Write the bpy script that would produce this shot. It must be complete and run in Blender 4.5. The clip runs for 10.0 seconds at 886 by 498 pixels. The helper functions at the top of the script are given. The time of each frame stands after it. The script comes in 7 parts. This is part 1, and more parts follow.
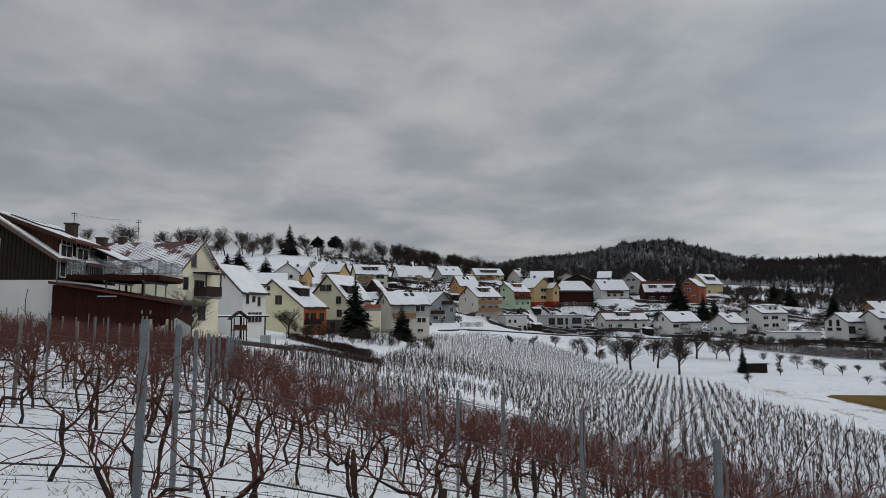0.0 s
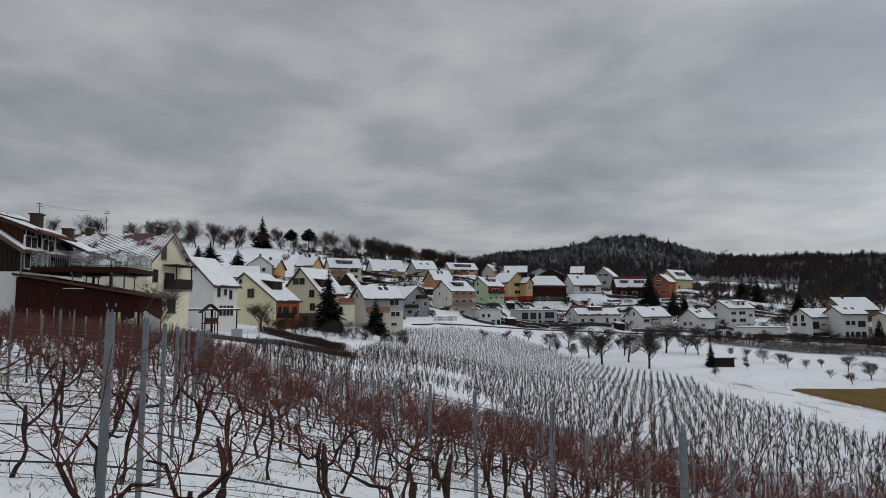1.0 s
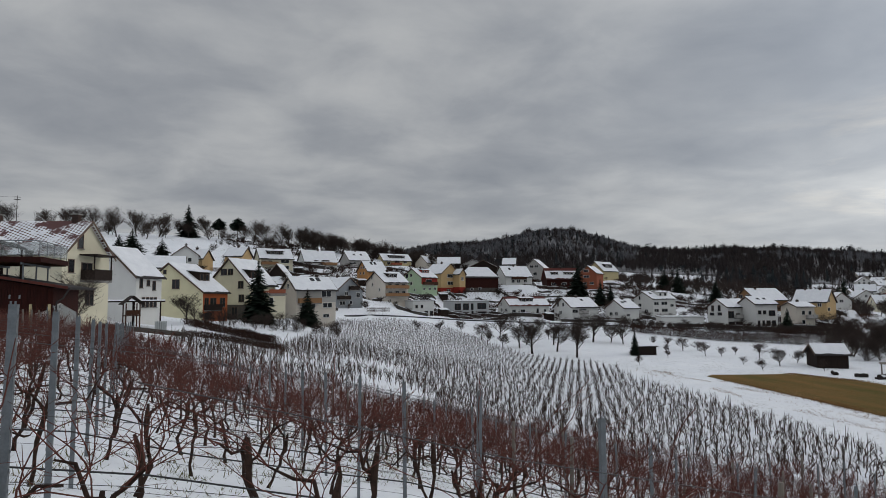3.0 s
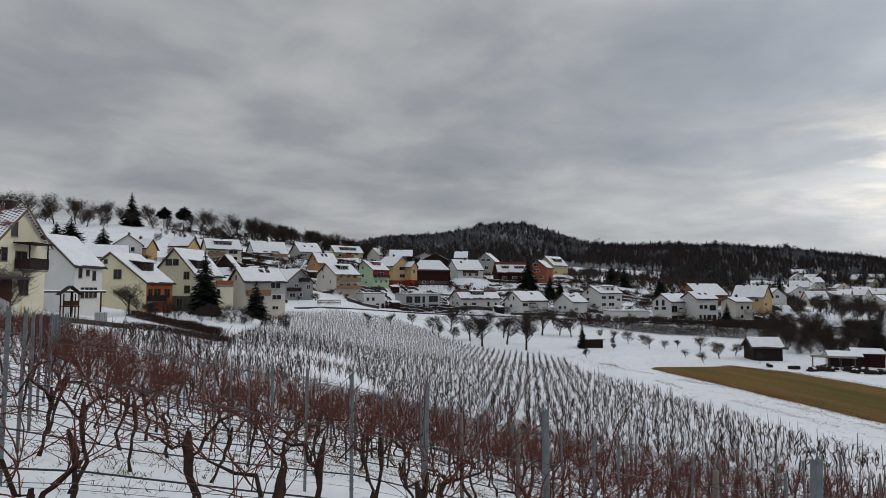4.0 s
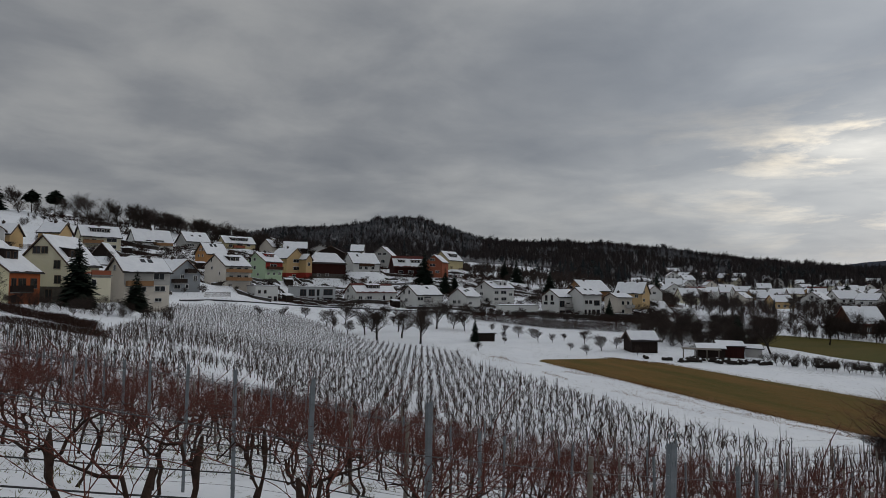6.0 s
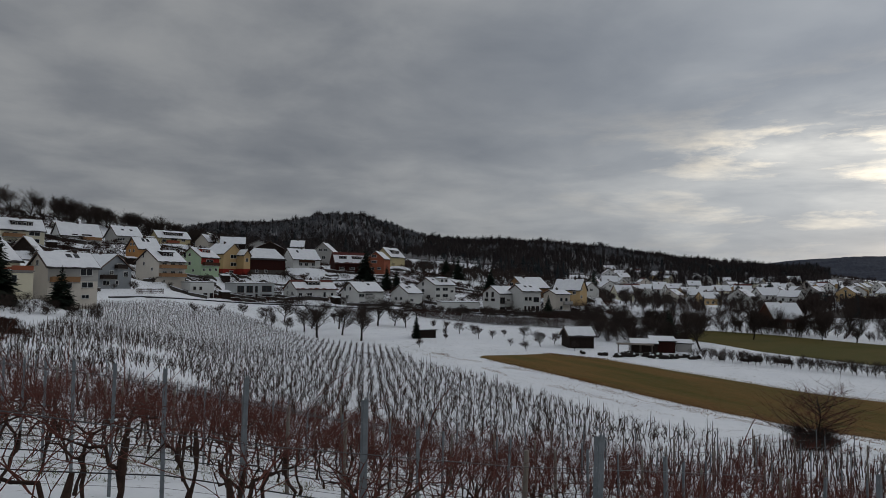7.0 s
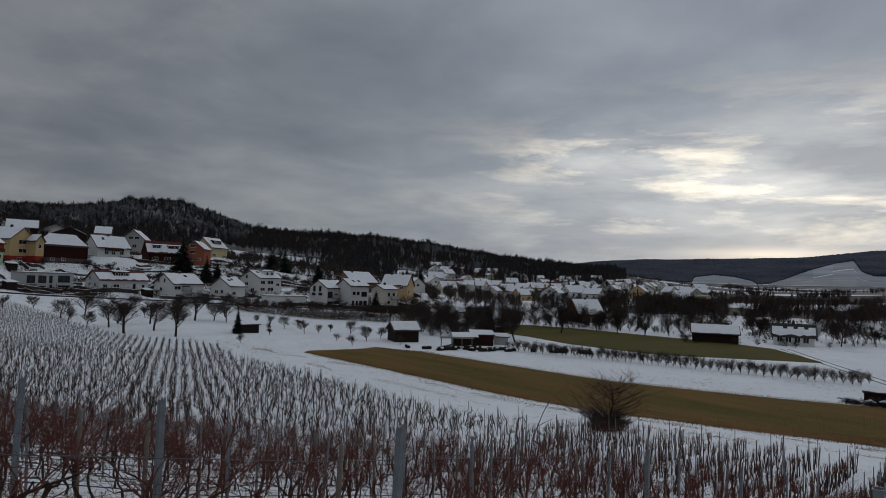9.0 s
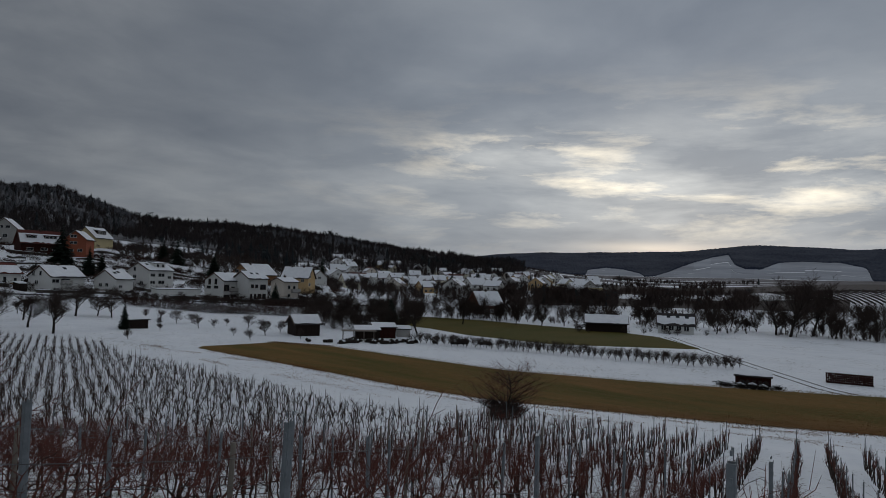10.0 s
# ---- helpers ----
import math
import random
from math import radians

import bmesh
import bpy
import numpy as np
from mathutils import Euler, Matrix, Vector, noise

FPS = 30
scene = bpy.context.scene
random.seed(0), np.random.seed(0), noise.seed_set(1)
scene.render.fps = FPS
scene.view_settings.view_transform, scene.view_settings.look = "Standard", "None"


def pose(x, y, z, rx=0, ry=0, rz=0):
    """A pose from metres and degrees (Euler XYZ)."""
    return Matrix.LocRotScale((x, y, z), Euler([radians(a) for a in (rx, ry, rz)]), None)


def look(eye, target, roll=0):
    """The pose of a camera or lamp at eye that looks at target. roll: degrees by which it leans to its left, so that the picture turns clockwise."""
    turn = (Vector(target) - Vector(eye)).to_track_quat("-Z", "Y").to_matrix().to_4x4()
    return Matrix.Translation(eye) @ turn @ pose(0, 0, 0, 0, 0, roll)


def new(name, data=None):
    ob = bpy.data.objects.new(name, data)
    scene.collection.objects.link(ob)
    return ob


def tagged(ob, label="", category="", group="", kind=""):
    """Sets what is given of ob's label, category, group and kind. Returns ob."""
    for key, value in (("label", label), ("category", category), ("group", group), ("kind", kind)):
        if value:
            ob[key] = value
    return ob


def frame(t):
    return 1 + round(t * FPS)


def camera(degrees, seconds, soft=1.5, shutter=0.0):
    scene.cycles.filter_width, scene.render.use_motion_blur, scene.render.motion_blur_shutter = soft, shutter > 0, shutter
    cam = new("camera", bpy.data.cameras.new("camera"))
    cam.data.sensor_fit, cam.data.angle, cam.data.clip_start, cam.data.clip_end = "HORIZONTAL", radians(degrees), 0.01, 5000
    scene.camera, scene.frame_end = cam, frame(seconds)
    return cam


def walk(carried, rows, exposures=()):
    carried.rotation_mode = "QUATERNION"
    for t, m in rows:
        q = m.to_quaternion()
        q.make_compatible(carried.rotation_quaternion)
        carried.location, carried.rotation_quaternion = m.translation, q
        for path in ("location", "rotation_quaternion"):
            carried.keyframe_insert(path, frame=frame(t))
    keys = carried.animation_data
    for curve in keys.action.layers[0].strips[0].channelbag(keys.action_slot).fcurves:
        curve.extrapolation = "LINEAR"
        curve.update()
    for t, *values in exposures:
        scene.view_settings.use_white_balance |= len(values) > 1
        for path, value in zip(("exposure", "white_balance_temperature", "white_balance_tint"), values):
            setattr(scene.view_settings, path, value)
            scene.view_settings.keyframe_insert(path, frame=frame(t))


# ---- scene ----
EYE, REACH = 1.75, 0.4  # eye height; the camera swings at arm's length round the standing body
cam = camera(69.24, 10.0, 0.6)
TURNING = [  # seconds, yaw, pitch, roll
    (0.0, 0.00, 5.65, 0.40),
    (0.5, -1.18, 5.33, 0.33),
    (1.0, -2.31, 5.12, 0.16),
    (1.5, -3.63, 4.95, 0.23),
    (2.0, -5.51, 4.71, 0.41),
    (2.5, -6.71, 4.54, 0.40),
    (4.0, -12.53, 3.67, -0.18),
    (4.5, -14.83, 3.39, -0.42),
    (5.0, -17.03, 3.34, -0.54),
    (6.5, -24.19, 3.07, -0.88),
    (7.0, -26.96, 2.99, -0.93),
    (7.5, -31.00, 3.10, -1.28),
    (8.0, -34.35, 2.96, -1.50),
    (8.5, -38.86, 2.69, -1.68),
    (9.0, -42.15, 2.88, -1.87),
    (9.5, -47.01, 2.71, -2.08),
    (10.0, -50.79, 2.49, -1.83),
]
EXPOSURES = [(0.0, -0.02, 6620, 10), (3.0, -0.05, 6650, 10), (4.0, -0.02, 6680, 10), (4.5, -0.06, 6690, 10), (5.0, -0.29, 6700, 10), (6.5, -0.56, 6650, 10), (8.0, -0.87, 6450, 10), (9.5, -0.95, 6280, 10), (10.0, -1.14, 6250, 9.5)]
walk(cam, [(t, pose(REACH * math.sin(radians(-a)), REACH * (math.cos(radians(a)) - 1), EYE, 90 + p, r, a)) for t, a, p, r in TURNING], EXPOSURES)

# ---- overcast winter sky, brightest low in the west, and a weak veiled sun ----
SUN_TURN, SUN_RISE = radians(72), radians(9)
world = bpy.data.worlds.new("winter_sky")
scene.world = world
world.use_nodes = True
wn, wl = world.node_tree.nodes, world.node_tree.links
wn.clear()


def wnode(kind, **settings):
    n = wn.new(kind)
    for key, value in settings.items():
        if key == "op":
            n.operation = value
        elif key == "mode":
            n.data_type = value
        else:
            n.inputs[int(key[1:])].default_value = value
    return n


def wmath(op, a, b=None, c=None, clamp=False):
    n = wn.new("ShaderNodeMath")
    n.operation, n.use_clamp = op, clamp
    for i, v in enumerate((a, b, c)):
        if v is None:
            continue
        if isinstance(v, (int, float)):
            n.inputs[i].default_value = v
        else:
            wl.new(v, n.inputs[i])
    return n.outputs[0]


def wramp(value, stops):
    n = wn.new("ShaderNodeValToRGB")
    while len(n.color_ramp.elements) < len(stops):
        n.color_ramp.elements.new(0.5)
    for e, (p, c) in zip(n.color_ramp.elements, stops):
        e.position, e.color = p, (*c, 1)
    wl.new(value, n.inputs[0])
    return n.outputs[0]


def wmix(kind, fac, a, b):
    n = wn.new("ShaderNodeMix")
    n.data_type, n.blend_type = "RGBA", kind
    for i, v in ((0, fac), (6, a), (7, b)):
        if isinstance(v, (int, float)):
            n.inputs[i].default_value = v
        elif isinstance(v, tuple):
            n.inputs[i].default_value = (*v, 1)
        else:
            wl.new(v, n.inputs[i])
    return n.outputs[2]


def wnoise(vector, scale, detail, rough, distortion=0.0):
    n = wn.new("ShaderNodeTexNoise")
    n.inputs["Scale"].default_value, n.inputs["Detail"].default_value = scale, detail
    n.inputs["Roughness"].default_value, n.inputs["Distortion"].default_value = rough, distortion
    wl.new(vector, n.inputs["Vector"])
    return n.outputs[0]


way = wn.new("ShaderNodeTexCoord").outputs["Generated"]
split = wn.new("ShaderNodeSeparateXYZ")
wl.new(way, split.inputs[0])
up = wmath("MAXIMUM", split.outputs[2], 0.0)
deep = wmath("ADD", up, 0.16)
plane = wn.new("ShaderNodeCombineXYZ")  # the cloud deck, seen in perspective
wl.new(wmath("DIVIDE", split.outputs[0], deep), plane.inputs[0])
wl.new(wmath("DIVIDE", split.outputs[1], deep), plane.inputs[1])
deck = plane.outputs[0]
big = wnoise(deck, 0.75, 3, 0.5, 0.3)
fine = wnoise(deck, 2.3, 6, 0.55, 0.25)
cloud = wmath("ADD", wmath("MULTIPLY", big, 0.62), wmath("MULTIPLY", fine, 0.38))
# nearness to the veiled sun
dot = wn.new("ShaderNodeVectorMath")
dot.operation = "DOT_PRODUCT"
wl.new(way, dot.inputs[0])
dot.inputs[1].default_value = (math.sin(SUN_TURN) * math.cos(SUN_RISE), math.cos(SUN_TURN) * math.cos(SUN_RISE), math.sin(SUN_RISE))
near_sun = wmath("MAXIMUM", dot.outputs["Value"], 0.0)
halo = wmath("POWER", near_sun, 5.0)
base = wramp(cloud, [(0.34, (0.218, 0.240, 0.280)), (0.46, (0.298, 0.320, 0.355)), (0.56, (0.405, 0.425, 0.45)), (0.68, (0.525, 0.54, 0.55))])
rim = wmath("POWER", wmath("SUBTRACT", 1.0, up, clamp=True), 9.0)
base = wmix("MIX", wmath("MULTIPLY", rim, 0.35), base, (0.44, 0.46, 0.485))
base = wmix("ADD", wmath("MULTIPLY", halo, 0.75), base, (0.365, 0.42, 0.485))
turn_ = wmath("ARCTAN2", split.outputs[0], split.outputs[1])


def bell(middle, wide, rise, tall):
    """A soft patch of sky round a compass angle and a height."""
    p = wmath("POWER", wmath("DIVIDE", wmath("SUBTRACT", turn_, middle), wide), 2.0)
    q = wmath("POWER", wmath("DIVIDE", wmath("SUBTRACT", split.outputs[2], rise), tall), 2.0)
    return wmath("POWER", 2.718, wmath("MULTIPLY", wmath("ADD", p, q), -1.0))


# a thick bank of cloud over the thin place where the low sun lights the clouds from behind
base = wmix("MULTIPLY", wmath("MULTIPLY", bell(1.25, 0.55, 0.36, 0.11), 0.55), base, (0.60, 0.63, 0.70))
streak_way = wn.new("ShaderNodeCombineXYZ")
wl.new(turn_, streak_way.inputs[0])
wl.new(wmath("MULTIPLY", split.outputs[2], 4.6), streak_way.inputs[1])
thin = wnoise(streak_way.outputs[0], 3.0, 6, 0.58, 0.2)
soft_gap = wmath("MULTIPLY", wmath("SUBTRACT", thin, 0.40, clamp=True), 4.0, clamp=True)
hard_gap = wmath("MULTIPLY", wmath("SUBTRACT", wnoise(streak_way.outputs[0], 4.2, 7, 0.62, 0.2), 0.50, clamp=True), 5.0, clamp=True)
glow = wmath("MAXIMUM", bell(1.27, 0.38, 0.15, 0.085), wmath("MULTIPLY", bell(1.02, 0.16, 0.19, 0.035), 1.1))
base = wmix("ADD", wmath("MULTIPLY", glow, wmath("MULTIPLY_ADD", soft_gap, 0.9, 0.15)), base, (0.88, 0.82, 0.69))
base = wmix("ADD", wmath("MULTIPLY", wmath("MULTIPLY", hard_gap, glow), 1.0), base, (2.1, 1.68, 1.02))
base = wmix("ADD", bell(1.21, 0.10, 0.052, 0.009), base, (0.9, 0.68, 0.42))
# an overcast deck is brightest overhead
gain = wmath("ADD", 1.0, wmath("MULTIPLY", wmath("MULTIPLY", wmath("SUBTRACT", up, 0.46, clamp=True), 1.85, clamp=True), 1.5))
gain_rgb = wn.new("ShaderNodeCombineColor")
for i in range(3):
    wl.new(gain, gain_rgb.inputs[i])
lifted = wmix("MULTIPLY", 1.0, base, gain_rgb.outputs[0])
air = wn.new("ShaderNodeTexSky")
air.sky_type, air.sun_disc = "NISHITA", False
air.sun_elevation, air.sun_rotation = SUN_RISE, SUN_TURN
back_air, back_cloud, both = wn.new("ShaderNodeBackground"), wn.new("ShaderNodeBackground"), wn.new("ShaderNodeMixShader")
wl.new(air.outputs[0], back_air.inputs[0])
back_air.inputs[1].default_value = 0.1
wl.new(lifted, back_cloud.inputs[0])
back_cloud.inputs[1].default_value = 1.0
both.inputs[0].default_value = 0.97  # how closed the cloud deck is
wl.new(back_air.outputs[0], both.inputs[1])
wl.new(back_cloud.outputs[0], both.inputs[2])
wl.new(both.outputs[0], wn.new("ShaderNodeOutputWorld").inputs[0])

sun = new("sun", bpy.data.lights.new("sun", "SUN"))
sun.data.energy, sun.data.angle, sun.data.color = 0.5, radians(25), (1.0, 0.95, 0.88)
sun.matrix_world = look((0, 0, 0), (-math.sin(SUN_TURN), -math.cos(SUN_TURN), -math.tan(radians(24))))

# ---- materials ----
def material(name, colour, rough=0.8, second=None, scale=3.0, amount=0.5, fine=40.0, bump=0.15, metal=0.0, depth=0.02, stretch=(1, 1, 1), spread=0.0):
    """A surface of two tones, mixed by a coarse and a fine noise in metres, with a fine relief."""
    m = bpy.data.materials.new(name)
    m.use_nodes = True
    n, l = m.node_tree.nodes, m.node_tree.links
    b = n["Principled BSDF"]
    second = second or tuple(c * 0.72 for c in colour)
    where = n.new("ShaderNodeTexCoord").outputs["Object"]
    grow = n.new("ShaderNodeMapping")
    grow.inputs["Scale"].default_value = stretch
    l.new(where, grow.inputs[0])
    noises = []
    for s in (scale, fine):
        t = n.new("ShaderNodeTexNoise")
        t.inputs["Scale"].default_value, t.inputs["Detail"].default_value, t.inputs["Roughness"].default_value = s, 5, 0.6
        l.new(grow.outputs[0], t.inputs["Vector"])
        noises.append(t.outputs[0])
    blend = n.new("ShaderNodeMath")
    blend.operation = "MULTIPLY_ADD"
    l.new(noises[1], blend.inputs[0])
    blend.inputs[1].default_value = 0.5
    l.new(noises[0], blend.inputs[2])
    ramp = n.new("ShaderNodeMapRange")
    ramp.inputs[1].default_value, ramp.inputs[2].default_value = 0.55, 0.95
    ramp.inputs[3].default_value, ramp.inputs[4].default_value = 0.0, amount
    l.new(blend.outputs[0], ramp.inputs[0])
    mix = n.new("ShaderNodeMix")
    mix.data_type = "RGBA"
    l.new(ramp.outputs[0], mix.inputs[0])
    mix.inputs[6].default_value, mix.inputs[7].default_value = (*colour, 1), (*second, 1)
    tone = mix.outputs[2]
    if spread:
        info, hue, vary = n.new("ShaderNodeObjectInfo"), n.new("ShaderNodeHueSaturation"), n.new("ShaderNodeMapRange")
        vary.inputs[3].default_value, vary.inputs[4].default_value = 1 - spread, 1 + spread
        l.new(info.outputs["Random"], vary.inputs[0])
        l.new(vary.outputs[0], hue.inputs["Value"])
        l.new(tone, hue.inputs["Color"])
        tone = hue.outputs[0]
    l.new(tone, b.inputs["Base Color"])
    b.inputs["Roughness"].default_value, b.inputs["Metallic"].default_value = rough, metal
    b.inputs["Specular IOR Level"].default_value = 0.5 if rough < 0.7 else 0.08
    if bump:
        relief = n.new("ShaderNodeBump")
        relief.inputs["Strength"].default_value, relief.inputs["Distance"].default_value = bump, depth
        l.new(blend.outputs[0], relief.inputs["Height"])
        l.new(relief.outputs[0], b.inputs["Normal"])
    return m


def stucco(name, colour):
    return material(name, colour, 0.9, tuple(c * 0.8 for c in colour), 0.35, 0.6, 14, 0.1)


SNOW = material("snow", (0.80, 0.82, 0.85), 0.75, (0.70, 0.73, 0.78), 0.6, 0.5, 9, 0.35, depth=0.05)
ROOF_SNOW = material("roof_snow", (0.80, 0.82, 0.85), 0.75, (0.66, 0.68, 0.72), 0.8, 0.7, 7, 0.3, depth=0.04)
GLASS = material("window_glass", (0.016, 0.018, 0.021), 0.12, (0.03, 0.032, 0.036), 0.8, 0.6, 3, 0.0)
GLASS.node_tree.nodes["Principled BSDF"].inputs["Specular IOR Level"].default_value = 0.3
WHITE_FRAME = material("white_frame", (0.7, 0.7, 0.68), 0.5, fine=20, amount=0.2)
BROWN_FRAME = material("brown_frame", (0.10, 0.055, 0.035), 0.6, fine=20)
DARK_WOOD = material("dark_wood", (0.032, 0.022, 0.018), 0.75, (0.016, 0.012, 0.011), 2.0, 0.7, 18, 0.3, stretch=(3, 3, 0.4))
RED_WOOD = material("red_wood", (0.046, 0.013, 0.010), 0.75, (0.020, 0.009, 0.008), 1.5, 0.8, 18, 0.3, stretch=(3, 3, 0.4))
BROWN_WOOD = material("brown_wood", (0.072, 0.034, 0.02), 0.75, (0.038, 0.020, 0.014), 1.5, 0.8, 18, 0.3, stretch=(3, 3, 0.4))
GREY_WOOD = material("grey_wood", (0.20, 0.175, 0.15), 0.85, (0.11, 0.095, 0.08), 2.0, 0.8, 20, 0.4, stretch=(3, 3, 0.4))
TILES = material("clay_tiles", (0.13, 0.04, 0.032), 0.7, (0.06, 0.025, 0.022), 2.0, 0.8, 12, 0.4)
DARK_TILES = material("dark_tiles", (0.05, 0.045, 0.045), 0.7, (0.03, 0.028, 0.028), 2.0, 0.8, 12, 0.4)
ZINC = material("galvanised_steel", (0.20, 0.22, 0.235), 0.5, (0.115, 0.13, 0.14), 9.0, 0.9, 60, 0.1, metal=0.4, depth=0.004)
BLACK_TUBE = material("black_tube", (0.02, 0.02, 0.022), 0.5)
WIRE = material("steel_wire", (0.09, 0.09, 0.095), 0.6, metal=0.3)
BARK = material("tree_bark", (0.042, 0.035, 0.03), 0.95, (0.022, 0.019, 0.017), 3.0, 0.9, 25, 0.5)
TWIGS = material("bare_twigs", (0.058, 0.043, 0.037), 0.95, (0.030, 0.024, 0.021), 1.0, 0.8, 12, 0.0, spread=0.2)
VINE_BARK = material("vine_bark", (0.062, 0.038, 0.029), 0.95, (0.022, 0.015, 0.013), 12.0, 0.9, 70, 0.8, depth=0.01)
CANES = material("vine_canes", (0.155, 0.056, 0.042), 0.75, (0.066, 0.030, 0.025), 4.0, 0.9, 40, 0.1)
NEEDLES = material("conifer_needles", (0.022, 0.034, 0.024), 0.9, (0.012, 0.018, 0.014), 1.2, 0.8, 9, 0.0, spread=0.2)
# greyer and bluer than the near needles: the hill's haze put into the colour
HAZED_NEEDLES = material("hill_needles", (0.040, 0.048, 0.050), 0.95, (0.022, 0.026, 0.029), 0.02, 0.9, 0.5, 0.0)
HILL_TWIGS = material("hill_twigs", (0.066, 0.054, 0.052), 0.95, (0.034, 0.029, 0.030), 0.02, 0.9, 0.6, 0.0)
BELT_TWIGS = material("belt_twigs", (0.070, 0.050, 0.043), 0.95, (0.034, 0.026, 0.024), 0.03, 0.9, 0.8, 0.0)
# pale tone joins hoarfrost with the slope's mist, painted into the twig colour
FROST_MIST_TWIGS = material("frosted_twigs", (0.22, 0.225, 0.245), 0.95, (0.11, 0.108, 0.114), 0.02, 0.9, 0.6, 0.0)
HEDGE = material("brown_hedge", (0.050, 0.024, 0.018), 0.95, (0.022, 0.015, 0.013), 1.0, 0.8, 12, 0.0)
STONE = material("grey_stone", (0.105, 0.095, 0.085), 0.9, (0.045, 0.041, 0.038), 1.5, 0.8, 9, 0.6, depth=0.05)
CONCRETE = material("concrete", (0.26, 0.255, 0.245), 0.9, (0.15, 0.148, 0.14), 0.8, 0.7, 20, 0.3)
ASPHALT = material("asphalt", (0.06, 0.06, 0.065), 0.85, (0.035, 0.035, 0.04), 0.7, 0.7, 20, 0.3)

# ---- building blocks ----
class Shape:
    """Loose geometry that grows piece by piece and becomes one mesh."""

    def __init__(self):
        self.v, self.f = [], []

    def add(self, verts, faces):
        k = len(self.v)
        self.v.extend(verts)
        self.f.extend(tuple(i + k for i in f) for f in faces)
        return self

    def box(self, x0, x1, y0, y1, z0, z1):
        return self.add([(x, y, z) for z in (z0, z1) for x, y in ((x0, y0), (x1, y0), (x1, y1), (x0, y1))],
                        [(3, 2, 1, 0), (4, 5, 6, 7), (0, 1, 5, 4), (1, 2, 6, 5), (2, 3, 7, 6), (3, 0, 4, 7)])

    def prism(self, low, high):
        """Two rings of the same number of corners, closed to a body."""
        n = len(low)
        return self.add(list(low) + list(high), [tuple(range(n - 1, -1, -1)), tuple(range(n, 2 * n))] + [(i, (i + 1) % n, n + (i + 1) % n, n + i) for i in range(n)])

    def tube(self, points, radii, sides=5, cap=True):
        rings = []
        for i, p in enumerate(points):
            d = (Vector(points[min(i + 1, len(points) - 1)]) - Vector(points[max(i - 1, 0)])).normalized()
            a = d.orthogonal().normalized()
            b = d.cross(a)
            rings.append([tuple(Vector(p) + radii[i] * (a * math.cos(2 * math.pi * k / sides) + b * math.sin(2 * math.pi * k / sides))) for k in range(sides)])
        k = len(self.v)
        for r in rings:
            self.v.extend(r)
        for i in range(len(rings) - 1):
            for s in range(sides):
                t = (s + 1) % sides
                self.f.append((k + i * sides + s, k + i * sides + t, k + (i + 1) * sides + t, k + (i + 1) * sides + s))
        if cap:
            self.f.append(tuple(k + s for s in range(sides - 1, -1, -1)))
            self.f.append(tuple(k + (len(rings) - 1) * sides + s for s in range(sides)))
        return self

    def join(self, other, m):
        return self.add([tuple(m @ Vector(p)) for p in other.v], other.f)

    def mesh(self, name, mat, smooth=False):
        me = bpy.data.meshes.new(name)
        me.from_pydata(self.v, [], self.f)
        if not smooth and len(self.f) < 20000:
            bm = bmesh.new()
            bm.from_mesh(me)
            bmesh.ops.recalc_face_normals(bm, faces=bm.faces)
            bm.to_mesh(me)
            bm.free()
        me.materials.append(mat)
        if smooth:
            me.polygons.foreach_set("use_smooth", [True] * len(me.polygons))
        me.update()
        return me


def part(name, shape, mat, parent=None, label="", at=None, smooth=False):
    ob = new(name, shape if isinstance(shape, bpy.types.Mesh) else shape.mesh(name, mat, smooth))
    if parent is not None:
        ob.parent = parent
    if at is not None:
        ob.matrix_basis = at
    return tagged(ob, label)


def thing(name, label, category, at=None, group="", kind=""):
    ob = new(name)
    ob.empty_display_size = 0.2
    if at is not None:
        ob.matrix_basis = at
    return tagged(ob, label, category, group, kind)


def grid_mesh(name, xs, ys, zs, mat):
    """A sheet from three arrays of one shape."""
    rows, cols = xs.shape
    me = bpy.data.meshes.new(name)
    idx = np.arange(rows * cols).reshape(rows, cols)
    quads = np.stack([idx[:-1, :-1], idx[1:, :-1], idx[1:, 1:], idx[:-1, 1:]], -1).reshape(-1, 4)
    me.from_pydata(np.stack([xs, ys, zs], -1).reshape(-1, 3).tolist(), [], quads.tolist())
    me.materials.append(mat)
    me.polygons.foreach_set("use_smooth", [True] * len(me.polygons))
    me.update()
    return me
RADII = (0, 5, 12, 30, 68, 113, 169, 226, 282, 362, 508, 791, 1130, 1808, 2825, 5085)
